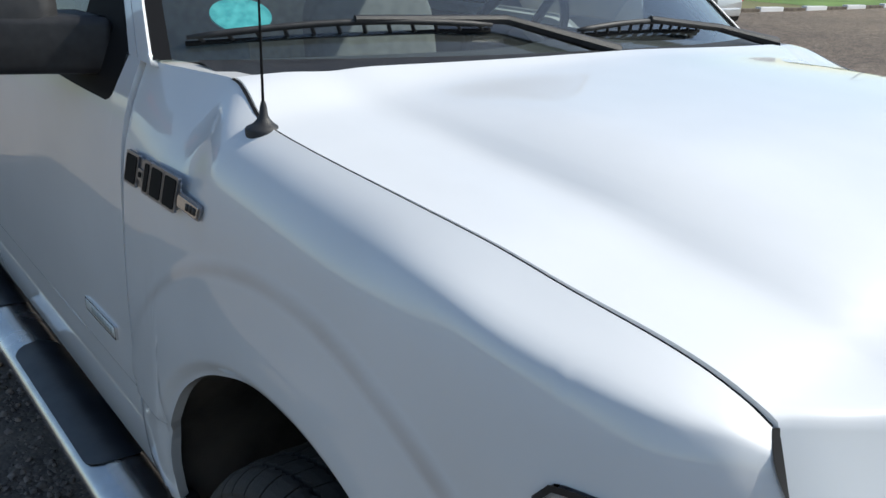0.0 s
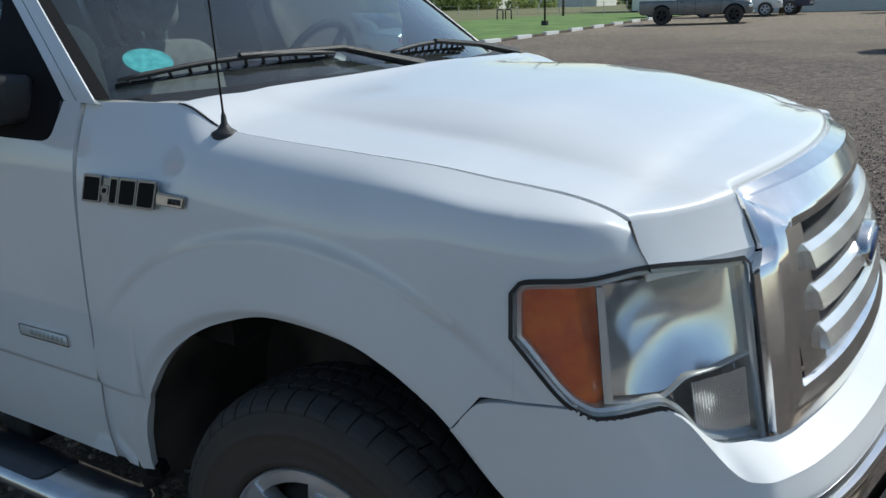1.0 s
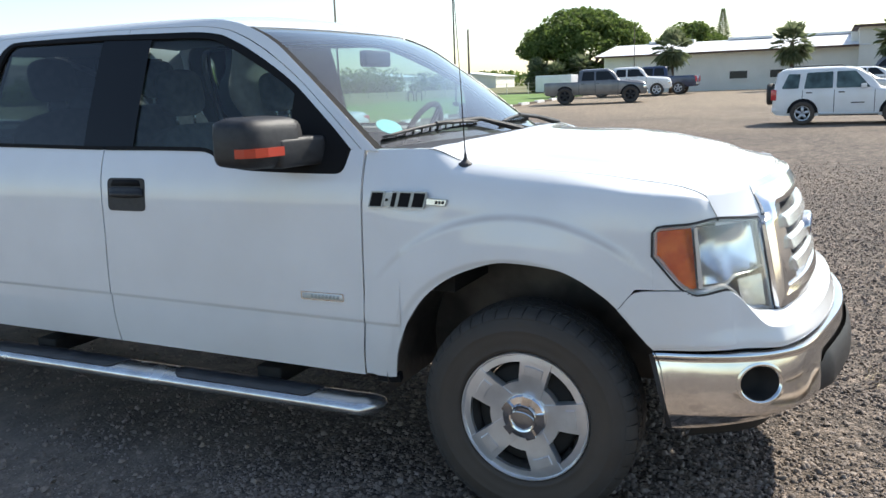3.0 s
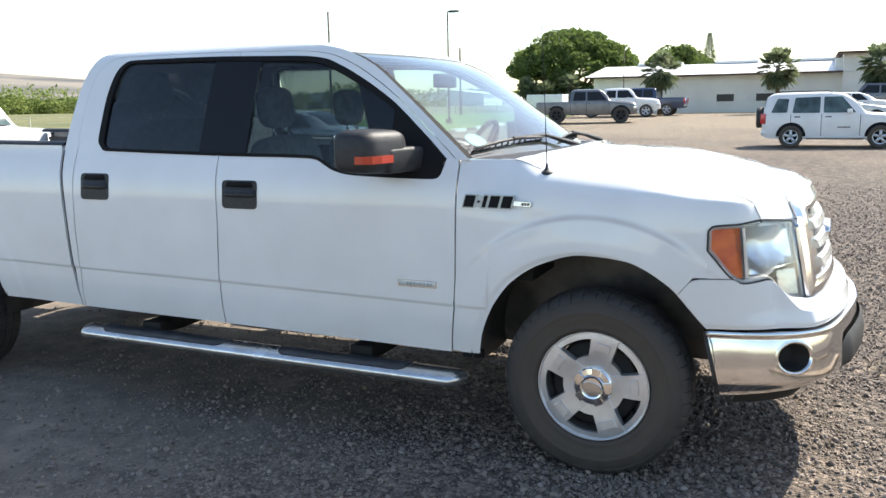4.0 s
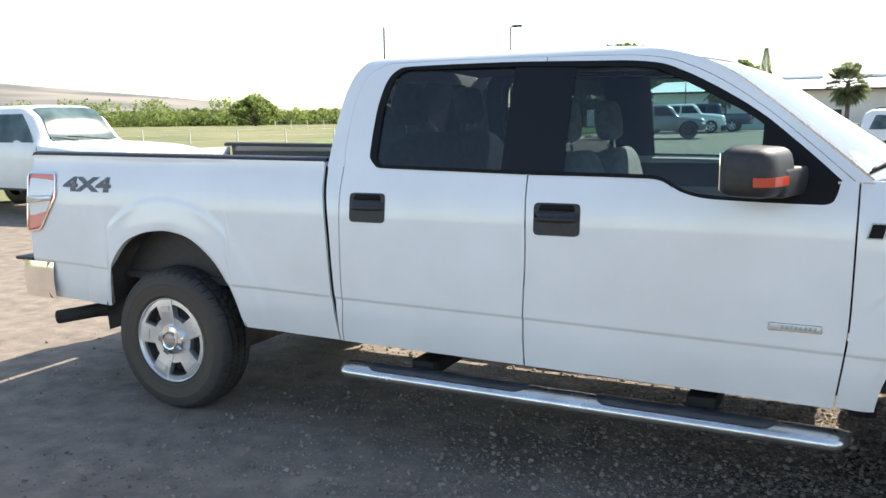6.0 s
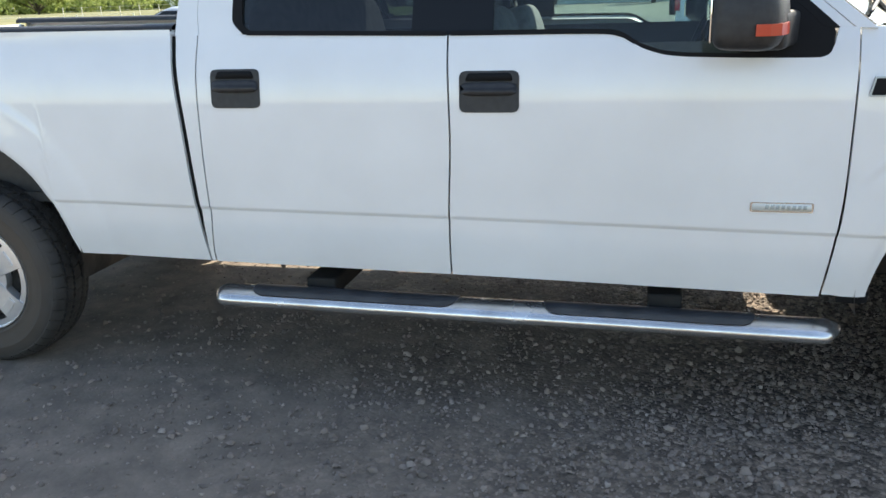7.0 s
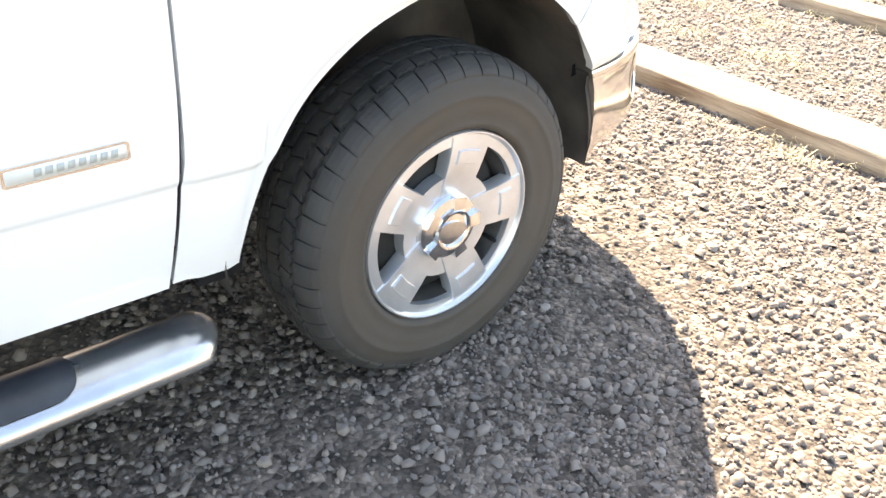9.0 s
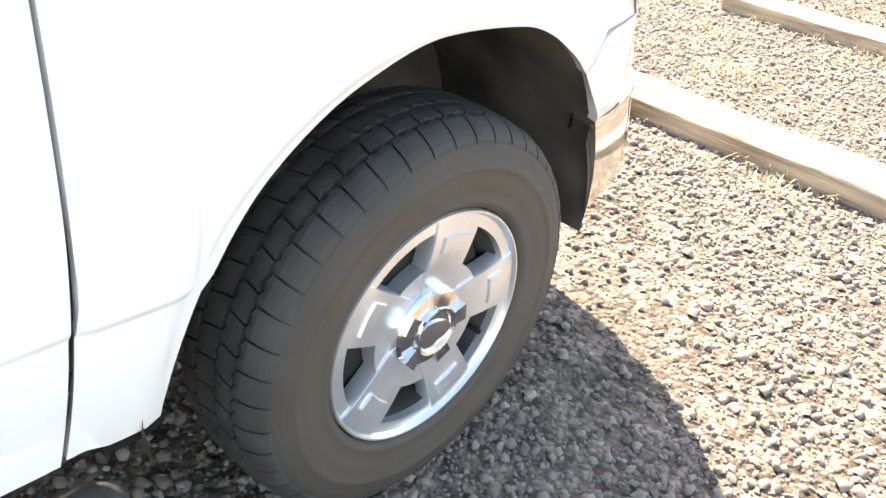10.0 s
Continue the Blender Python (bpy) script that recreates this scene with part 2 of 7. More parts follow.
dusty_crease(PAINT, -0.03, 0.50, 0.49, 0.452)
SATIN = noisy(material("worn_chrome", (0.78, 0.78, 0.79), 0.2, 1.0), (0.72, 0.72, 0.73), (0.84, 0.84, 0.85), 9.0, (0.06, 0.18))
CHROME = noisy(material("chrome", (0.8, 0.8, 0.8), 0.08, 1.0), (0.72, 0.72, 0.72), (0.82, 0.82, 0.82), 6.0, (0.04, 0.16))
ALLOY = noisy(material("cast_alloy", (0.7, 0.7, 0.72), 0.3, 0.75), (0.66, 0.67, 0.69), (0.78, 0.79, 0.81), 9.0, (0.24, 0.40), second=(14.0, (0.46, 0.43, 0.40), 0.22))
BARSATIN = noisy(material("satin_bar", (0.74, 0.74, 0.74), 0.35, 0.85), (0.70, 0.70, 0.70), (0.82, 0.82, 0.82), 8.0, (0.16, 0.30))
DIMSTEEL = material("dim_steel", (0.30, 0.31, 0.33), 0.3, 0.9)
PANE = material("dark_window_pane", (0.02, 0.022, 0.022), 0.35)
STEEL = noisy(material("brushed_steel", (0.62, 0.62, 0.62), 0.25, 1.0), (0.6, 0.6, 0.6), (0.72, 0.72, 0.72), 30.0, (0.14, 0.3))
BLACK = noisy(material("black_plastic", (0.02, 0.02, 0.022), 0.5), (0.016, 0.016, 0.018), (0.028, 0.028, 0.03), 40.0, (0.42, 0.6), bump=0.15, bump_scale=900)
GLOSSBLACK = material("gloss_black", (0.014, 0.016, 0.019), 0.08, Specular_IOR_Level=0.18)
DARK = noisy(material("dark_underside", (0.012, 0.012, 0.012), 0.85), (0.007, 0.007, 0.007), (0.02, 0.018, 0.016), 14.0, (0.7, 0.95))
LINER = noisy(material("wheel_liner", (0.035, 0.034, 0.033), 0.6), (0.026, 0.024, 0.022), (0.085, 0.074, 0.064), 5.0, (0.25, 0.5), bump=1.0, bump_scale=7, second=(4.0, (0.20, 0.165, 0.135), 0.75))
# rim's inner side, coloured near-black for the shade behind the spokes
SHADED_BARREL = noisy(material("shaded_rim_barrel", (0.05, 0.05, 0.05), 0.75), (0.018, 0.017, 0.016), (0.05, 0.046, 0.042), 12.0)
SEAL = material("rubber_seal", (0.012, 0.012, 0.013), 0.7, Specular_IOR_Level=0.12)
PADGREY = noisy(material("step_pad_rubber", (0.05, 0.055, 0.065), 0.42), (0.034, 0.036, 0.041), (0.062, 0.064, 0.070), 12.0, (0.28, 0.44))
TUBE = noisy(material("dusty_chrome_tube", (0.7, 0.7, 0.7), 0.25, 0.9), (0.62, 0.61, 0.60), (0.80, 0.80, 0.80), 7.0, (0.16, 0.34), second=(3.0, (0.42, 0.37, 0.32), 0.4))
RUBBER = noisy(material("tyre_rubber", (0.035, 0.034, 0.033), 0.75), (0.024, 0.0235, 0.023), (0.042, 0.041, 0.040), 18.0, (0.60, 0.84), bump=0.2, bump_scale=350, second=(5.0, (0.085, 0.072, 0.060), 0.30))
def dusty_ring(m):
    """Brown dust that clings to the side wall of a tyre, in a ring about the hub."""
    N, L, bsdf = m.node_tree.nodes, m.node_tree.links, m.node_tree.nodes["Principled BSDF"]
    co, sep, ln = N.new("ShaderNodeTexCoord"), N.new("ShaderNodeVectorMath"), N.new("ShaderNodeVectorMath")
    sep.operation, ln.operation = "MULTIPLY", "LENGTH"
    sep.inputs[1].default_value = (1, 0, 1)
    L.new(co.outputs["Object"], sep.inputs[0])
    L.new(sep.outputs[0], ln.inputs[0])
    tex = N.new("ShaderNodeTexNoise")
    tex.inputs["Scale"].default_value = 9
    L.new(co.outputs["Object"], tex.inputs["Vector"])
    add = N.new("ShaderNodeMath")
    add.operation = "MULTIPLY_ADD"
    add.inputs[1].default_value, add.inputs[2].default_value = 0.07, -0.035
    L.new(tex.outputs["Fac"], add.inputs[0])
    tot = N.new("ShaderNodeMath")
    L.new(ln.outputs["Value"], tot.inputs[0])
    L.new(add.outputs[0], tot.inputs[1])
    mr = N.new("ShaderNodeValToRGB")
    e = mr.color_ramp.elements
    e[0].position, e[0].color = 0.24, (0.46, 0.46, 0.46, 1)
    e[1].position, e[1].color = 0.375, (0.05, 0.05, 0.05, 1)
    q = e.new(0.30)
    q.color = (0.56, 0.56, 0.56, 1)
    L.new(tot.outputs[0], mr.inputs["Fac"])
    mx = N.new("ShaderNodeMix")
    mx.data_type = "RGBA"
    old = bsdf.inputs["Base Color"].links[0].from_socket
    L.new(mr.outputs["Color"], mx.inputs["Factor"])
    L.new(old, mx.inputs["A"])
    mx.inputs["B"].default_value = (0.100, 0.075, 0.055, 1)
    L.new(mx.outputs["Result"], bsdf.inputs["Base Color"])
    return m


dusty_ring(RUBBER)
GLASS = glass("window_glass", (0.52, 0.70, 0.72), amount=0.55)
PRIVACY = glass("privacy_glass", (0.20, 0.23, 0.25), amount=0.6)
SHIELD = glass("windshield_glass", (0.80, 0.95, 0.94), dust=0.03)
LENS = glass("clear_lens", (0.95, 0.96, 0.96), 0.03, dust=0.03)
AMBER = noisy(material("amber_reflector", (0.80, 0.10, 0.010), 0.2, Coat_Weight=0.8), (0.75, 0.10, 0.010), (0.95, 0.20, 0.015), 22.0)
SIGNAL = material("signal_lens", (0.50, 0.045, 0.014), 0.3, Coat_Weight=0.4)
RED = material("red_lens", (0.55, 0.02, 0.03), 0.15, Coat_Weight=0.8)
REFLECT = noisy(material("lamp_reflector", (0.78, 0.80, 0.83), 0.15, 0.92), (0.84, 0.86, 0.89), (0.93, 0.95, 0.97), 14.0, (0.08, 0.16))
CLOTH = noisy(material("grey_seat_cloth", (0.16, 0.165, 0.17), 0.9), (0.125, 0.125, 0.124), (0.18, 0.178, 0.175), 25.0, bump=0.3, bump_scale=400)
DASH = noisy(material("dark_grey_dash", (0.045, 0.046, 0.05), 0.7), (0.020, 0.021, 0.023), (0.032, 0.033, 0.036), 60.0, bump=0.2, bump_scale=600)
GRAVEL = noisy(material("red_brown_gravel", (0.14, 0.11, 0.09), 0.95), (0.112, 0.087, 0.069), (0.195, 0.152, 0.120), 5.0, second=(0.30, (0.225, 0.172, 0.131), 0.65))


def pebbled(m):
    """Crushed stones too small and far to be told apart: each its own tone, dark joints and relief."""
    N, L, bsdf = m.node_tree.nodes, m.node_tree.links, m.node_tree.nodes["Principled BSDF"]
    co = N.new("ShaderNodeTexCoord")
    out, heights = bsdf.inputs["Base Color"].links[0].from_socket, []
    # compacted tan dirt toward the building
    sep, edge, far, add_, mx = N.new("ShaderNodeSeparateXYZ"), N.new("ShaderNodeTexNoise"), N.new("ShaderNodeMapRange"), N.new("ShaderNodeMath"), N.new("ShaderNodeMix")
    edge.inputs["Scale"].default_value = 0.16
    add_.operation, add_.inputs[1].default_value = "MULTIPLY_ADD", 34.0
    far.inputs["From Min"].default_value, far.inputs["From Max"].default_value = 36.0, 58.0
    mx.data_type = "RGBA"
    mx.inputs["B"].default_value = (0.31, 0.245, 0.175, 1)
    L.new(co.outputs["Object"], sep.inputs[0])
    L.new(co.outputs["Object"], edge.inputs["Vector"])
    L.new(edge.outputs["Fac"], add_.inputs[0])
    L.new(sep.outputs["Y"], add_.inputs[2])
    L.new(add_.outputs[0], far.inputs["Value"])
    L.new(far.outputs[0], mx.inputs["Factor"])
    L.new(out, mx.inputs["A"])
    out = mx.outputs["Result"]
    for scale, lo, hi in ((62.0, 0.42, 1.62), (24.0, 0.52, 1.50), (7.0, 0.84, 1.15)):
        v = N.new("ShaderNodeTexVoronoi")
        v.inputs["Scale"].default_value = scale
        L.new(co.outputs["Object"], v.inputs["Vector"])
        sep = N.new("ShaderNodeSeparateColor")
        L.new(v.outputs["Color"], sep.inputs[0])
        mr = N.new("ShaderNodeMapRange")
        mr.inputs["To Min"].default_value, mr.inputs["To Max"].default_value = lo, hi
        L.new(sep.outputs[0], mr.inputs["Value"])
        joint = N.new("ShaderNodeMapRange")
        joint.inputs["From Min"].default_value, joint.inputs["From Max"].default_value = 0.30, 0.75
        joint.inputs["To Min"].default_value, joint.inputs["To Max"].default_value = 1.0, 0.82
        L.new(v.outputs["Distance"], joint.inputs["Value"])
        mul = N.new("ShaderNodeMath")
        mul.operation = "MULTIPLY"
        L.new(mr.outputs[0], mul.inputs[0])
        L.new(joint.outputs[0], mul.inputs[1])
        sc = N.new("ShaderNodeVectorMath")
        sc.operation = "SCALE"
        L.new(out, sc.inputs[0])
        L.new(mul.outputs[0], sc.inputs["Scale"])
        out = sc.outputs[0]
        heights.append(joint.outputs[0])
    # compacted smooth dirt where vehicles stand, with a ragged edge
    sx, rag, sum_, worn, grain, ramp_, keep_, low_ = N.new("ShaderNodeSeparateXYZ"), N.new("ShaderNodeTexNoise"), N.new("ShaderNodeMath"), N.new("ShaderNodeMapRange"), N.new("ShaderNodeTexNoise"), N.new("ShaderNodeValToRGB"), N.new("ShaderNodeMapRange"), N.new("ShaderNodeMath")
    L.new(co.outputs["Object"], sx.inputs[0])
    rag.inputs["Scale"].default_value, rag.inputs["Detail"].default_value = 0.9, 6
    L.new(co.outputs["Object"], rag.inputs["Vector"])
    sum_.operation, sum_.inputs[1].default_value = "MULTIPLY_ADD", 4.5
    L.new(rag.outputs["Fac"], sum_.inputs[0])
    L.new(sx.outputs["X"], sum_.inputs[2])
    worn.interpolation_type = "SMOOTHSTEP"
    worn.inputs["From Min"].default_value, worn.inputs["From Max"].default_value = 1.8, -0.6
    L.new(sum_.outputs[0], worn.inputs["Value"])
    keep_.inputs["From Min"].default_value, keep_.inputs["From Max"].default_value = 14.0, 7.0
    keep_.inputs["To Max"].default_value = 0.85
    L.new(sx.outputs["Y"], keep_.inputs["Value"])
    low_.operation = "MULTIPLY"
    L.new(worn.outputs[0], low_.inputs[0])
    L.new(keep_.outputs[0], low_.inputs[1])
    grain.inputs["Scale"].default_value, grain.inputs["Detail"].default_value = 6.0, 9
    L.new(co.outputs["Object"], grain.inputs["Vector"])
    ramp_.color_ramp.elements[0].position, ramp_.color_ramp.elements[1].position = 0.3, 0.72
    ramp_.color_ramp.elements[0].color, ramp_.color_ramp.elements[1].color = (0.135, 0.112, 0.092, 1), (0.275, 0.222, 0.175, 1)
    L.new(grain.outputs["Fac"], ramp_.inputs["Fac"])
    dirt = N.new("ShaderNodeMix")
    dirt.data_type = "RGBA"
    L.new(low_.outputs[0], dirt.inputs["Factor"])
    L.new(out, dirt.inputs["A"])
    L.new(ramp_.outputs["Color"], dirt.inputs["B"])
    L.new(dirt.outputs["Result"], bsdf.inputs["Base Color"])
    flat_ = N.new("ShaderNodeMath")
    flat_.operation = "MULTIPLY_ADD"
    flat_.inputs[1].default_value, flat_.inputs[2].default_value = -0.85, 0.9
    L.new(low_.outputs[0], flat_.inputs[0])
    add = N.new("ShaderNodeMath")
    L.new(heights[0], add.inputs[0])
    L.new(heights[1], add.inputs[1])
    bp = N.new("ShaderNodeBump")
    bp.inputs["Strength"].default_value, bp.inputs["Distance"].default_value = 0.9, 0.03
    L.new(flat_.outputs[0], bp.inputs["Strength"])
    L.new(add.outputs[0], bp.inputs["Height"])
    L.new(bp.outputs["Normal"], bsdf.inputs["Normal"])
    return m


pebbled(GRAVEL)
GRASS = noisy(material("green_lawn", (0.08, 0.14, 0.03), 0.9), (0.085, 0.155, 0.026), (0.155, 0.255, 0.052), 0.6, bump=0.6, bump_scale=12)
FIELD = noisy(material("dry_field_grass", (0.2, 0.2, 0.08), 0.95), (0.105, 0.115, 0.038), (0.20, 0.185, 0.078), 0.12, bump=0.5, bump_scale=6)
WOODEN = noisy(material("weathered_timber", (0.4, 0.34, 0.27), 0.9), (0.20, 0.130, 0.080), (0.43, 0.325, 0.225), 22.0, bump=0.9, bump_scale=60, second=(5.0, (0.46, 0.40, 0.32), 0.45))
for node in list(WOODEN.node_tree.nodes):
    if node.type == "TEX_NOISE":
        mp = WOODEN.node_tree.nodes.new("ShaderNodeMapping")
        mp.inputs["Scale"].default_value = (1.6, 0.16, 1.6)
        WOODEN.node_tree.links.new(node.inputs["Vector"].links[0].from_socket, mp.inputs["Vector"])
        WOODEN.node_tree.links.new(mp.outputs[0], node.inputs["Vector"])
WALLPAINT = noisy(material("pale_wall_paint", (0.6, 0.6, 0.55), 0.85), (0.76, 0.74, 0.67), (0.82, 0.80, 0.73), 0.8)
ROOFING = noisy(material("white_metal_roof", (0.75, 0.75, 0.75), 0.5), (0.7, 0.7, 0.7), (0.8, 0.8, 0.8), 0.6)
TRIMBROWN = material("brown_trim", (0.09, 0.05, 0.035), 0.7)
LEAF = material("tree_leaves", (0.05, 0.09, 0.025), 0.7)
island_shade(LEAF, (0.065, 0.110, 0.022), (0.19, 0.25, 0.07))
PALMLEAF = material("palm_leaves", (0.07, 0.11, 0.04), 0.6)
island_shade(PALMLEAF, (0.085, 0.125, 0.055), (0.25, 0.275, 0.16))
BUSHLEAF = material("bush_leaves", (0.08, 0.13, 0.03), 0.75)
island_shade(BUSHLEAF, (0.12, 0.175, 0.035), (0.36, 0.41, 0.14))
def thin_leaf(m, amount):
    """Light that comes through leaves from behind."""
    N, L, bsdf = m.node_tree.nodes, m.node_tree.links, m.node_tree.nodes["Principled BSDF"]
    tr, mx = N.new("ShaderNodeBsdfTranslucent"), N.new("ShaderNodeMixShader")
    L.new(bsdf.inputs["Base Color"].links[0].from_socket, tr.inputs[0])
    mx.inputs[0].default_value = amount
    L.new(bsdf.outputs[0], mx.inputs[1])
    L.new(tr.outputs[0], mx.inputs[2])
    L.new(mx.outputs[0], N["Material Output"].inputs["Surface"])


for leafy in (LEAF, PALMLEAF, BUSHLEAF):
    thin_leaf(leafy, 0.5)
BARK = noisy(material("bark", (0.12, 0.09, 0.07), 0.9), (0.08, 0.06, 0.045), (0.16, 0.13, 0.1), 5.0, bump=0.6)
HILL = noisy(material("far_hill", (0.2, 0.18, 0.16), 1.0), (0.075, 0.078, 0.080), (0.23, 0.20, 0.165), 0.012, second=(0.006, (0.28, 0.25, 0.205), 0.8))
for node in list(HILL.node_tree.nodes):
    if node.type == "TEX_NOISE":
        mp = HILL.node_tree.nodes.new("ShaderNodeMapping")
        mp.inputs["Scale"].default_value = (0.35, 0.35, 7.0)
        HILL.node_tree.links.new(node.inputs["Vector"].links[0].from_socket, mp.inputs["Vector"])
        HILL.node_tree.links.new(mp.outputs[0], node.inputs["Vector"])
GALV = material("pale_fence_wire", (0.55, 0.53, 0.44), 0.8)

# ---------------------------------------------------------------- the white pickup truck
truck = thing("pickup_truck", "white crew-cab pickup truck with chrome bumpers parked on gravel", "pickup truck")

tumble = curve([0.30, 0.46, 0.55, 0.64, 0.684, 0.690, 0.698, 0.76, 0.90, 1.10, 1.20, 1.28, 1.34, 1.36], [0.88, 0.922, 0.943, 0.9545, 0.9565, 0.9600, 0.9638, 0.9665, 0.970, 0.966, 0.957, 0.937, 0.912, 0.905])
green = curve([1.20, 1.34, 1.60, 1.82, 1.865, 1.895], [0.957, 0.912, 0.815, 0.718, 0.686, 0.640])
NOSE = [(0.20, 0.966), (0.40, 0.954), (0.52, 0.932), (0.62, 0.884), (0.70, 0.812), (0.76, 0.722), (0.80, 0.640), (0.84, 0.50), (0.872, 0.30), (0.886, 0.10), (0.888, 0.0)]
_len = [0.20]
for (a0, b0), (a1, b1) in zip(NOSE, NOSE[1:]):
    _len.append(_len[-1] + math.hypot(a1 - a0, b1 - b0))
U_END = _len[-1]
nose_x, nose_y = curve(_len, [p[0] for p in NOSE]), curve(_len, [p[1] for p in NOSE])
FARCH = (-0.03, 0.50, 0.49, 0.452)
RARCH = (-3.965, 0.50, 0.475, 0.502)


sill = curve([-5.0, -2.88, -1.90, -0.65], [0.56, 0.50, 0.487, 0.466])


def flare(x, z, arch):
    xc, zc, a, b = arch
    d = (math.hypot((x - xc) / a, (z - zc) / b) - 1) * 0.47 if z > zc else abs(x - xc) - a
    return 0.006 * (1 - step(0.152, 0.176, d)) + 0.007 * (1 - step(0.02, 0.15, d)) - 0.010 * (1 - step(-0.01, 0.018, d))


def skin(u, z, off=0.0, side=-1):
    """A place on the truck's lower flank: u runs forward along the side and round the nose to the middle."""
    w = tumble(z - (sill(u) - 0.466) * step(1.1, 0.8, z)) - 0.966 + off
    if u <= 0.20:
        w += flare(u, z, FARCH) if u > -0.62 else (flare(u, z, RARCH) if u < -2.94 else 0)
        return Vector((u, side * (0.966 + w), z))
    x, y = nose_x(u), nose_y(u)
    dx, dy = nose_x(u + 0.004) - nose_x(u - 0.004), nose_y(u + 0.004) - nose_y(u - 0.004)
    if u > U_END - 0.004:
        dx, dy = 0.0, -1.0
    k = math.hypot(dx, dy)
    nx, ny = -dy / k, dx / k
    w += flare(x, z, FARCH) * (1 - step(0.35, 0.55, x))
    return Vector((x + nx * w - 0.25 * (z - 0.85) * step(0.48, 0.75, x), side * (y + ny * w), z))


def u_of_y(y):
    lo, hi = 0.2, U_END
    for _ in range(40):
        mid = (lo + hi) / 2
        lo, hi = (mid, hi) if nose_y(mid) > y else (lo, mid)
    return lo


def sided(f, side):
    return (lambda s, t: f(s, t, side))


def skin_panel(name, us, bottom, top, side, mat=None, shift=None, n=40, m=26, off=0.0, label="", parent=None, depth=0.035, top_shape=None):
    """A pressed panel between two stations, with its own bottom and top edge."""
    def f(s, t):
        u = mix(us[0], us[1], s)
        z0, z1 = bottom(u), top(u)
        c = 0.690 + sill(u) - 0.466
        if z0 < c - 0.03 and z1 > c + 0.2:
            k = t * m
            z = mix(z0, c - 0.009, k / 6) if k <= 6 else (mix(c - 0.009, c + 0.012, (k - 6) / 6) if k <= 12 else mix(c + 0.012, z1, (k - 12) / (m - 12)))
        else:
            z = mix(z0, z1, t)
        if shift:
            u += shift(s, z)
        if top_shape:
            return top_shape(u, z, side)
        return skin(u, z, off, side)
    return part(name, panel(f, n, m, depth, flip=(side > 0)), mat or PAINT, parent or truck, label)


HL_END = u_of_y(0.615) - 0.031
hl_top = curve([0.447, 0.462, 0.58, 0.70, 0.945, HL_END], [1.070, 1.086, 1.094, 1.103, 1.084, 1.075])
seam_h = curve([-0.62, -0.375, -0.22, -0.10, 0.10, 0.25, 0.36, 0.50, 0.56, 0.59], [1.336, 1.333, 1.288, 1.275, 1.258, 1.245, 1.229, 1.207, 1.188, 1.172])
seam_y = curve([-0.62, -0.55, -0.46, -0.375, -0.22, 0.10, 0.33, 0.50, 0.59], [0.905, 0.895, 0.872, 0.852, 0.873, 0.861, 0.848, 0.832, 0.821])
front_arch = curve([-0.515, -0.50, -0.46, -0.35, -0.20, -0.05, 0.12, 0.295, 0.39, 0.45], [0.49, 0.565, 0.671, 0.823, 0.914, 0.952, 0.940, 0.852, 0.75, 0.68])
rear_arch = curve([-4.44, -4.425, -4.39, -4.32, -4.21, -4.06, -3.96, -3.84, -3.65, -3.53, -3.49, -3.48], [0.56, 0.62, 0.76, 0.87, 0.955, 0.998, 1.005, 0.99, 0.875, 0.69, 0.56, 0.51])


def fender_bottom(u):
    if u < -0.512:
        return sill(-0.65) + 0.008
    if u < 0.335:
        return front_arch(u)
    return mix(front_arch(0.335), 0.886, min(1.0, (u - 0.335) / 0.057))


roll = curve([-0.40, -0.26, -0.17, -0.10, -0.05, -0.016, 0.0], [0.0, 0.0, 0.035, 0.14, 0.34, 0.68, 1.0])
roll_back = curve([-0.40, -0.26, -0.17, -0.10, -0.05, 0.0], [0.0, 0.02, 0.13, 0.38, 0.66, 1.0])
roll_front = curve([-0.40, -0.26, -0.17, -0.10, -0.06, -0.037, -0.027, -0.012, 0.0], [0.0, 0.0, 0.02, 0.08, 0.155, 0.235, 0.36, 0.72, 1.0])
roll_scale = curve([0.30, 0.44, 0.52, 0.60, 0.66, 0.80], [1.0, 1.1, 1.3, 2.0, 3.2, 3.6])
U_FRONT = u_of_y(0.848)


def seam_at(u):
    """Where the hood seam runs, for a station on the flank."""
    return u if u < 0.36 else 0.36 + (0.587 - 0.36) * min(1.0, (u - 0.36) / (U_FRONT - 0.36))


def fender_skin(u, z, side):
    """The flank, rolled over into the hood seam at its top."""
    xs = seam_at(u)
    top = seam_h(xs)
    p = skin(u, z, (tumble(1.1) - tumble(z)) if z > 1.1 else 0.0, side)
    k = mix(roll(z - top), roll_back(z - top), step(-0.24, -0.38, u)) if u < 0.05 else mix(roll(z - top), roll_front((z - top) * roll_scale(u)), step(0.05, 0.36, u))
    return Vector((mix(p.x, xs, k), side * mix(abs(p.y), seam_y(xs), k), z))


rear_seam_f = curve([0.466, 0.84, 1.18, 1.34], [-0.045, -0.007, -0.002, 0.0])
door_seam = curve([0.48, 0.73, 1.0, 1.34], [-0.012, -0.005, 0.008, 0.0])
cab_back = curve([0.50, 0.74, 1.0, 1.36], [0.07, 0.05, 0.035, 0.0])


def front_top(u):
    return curve([-1.90, -1.37, -1.33, -1.25, -1.17, -1.10, -0.725, -0.70, -0.686, -0.678, -0.672, -0.60], [1.342, 1.335, 1.328, 1.285, 1.263, 1.257, 1.249, 1.256, 1.272, 1.30, 1.336, 1.338])(u)


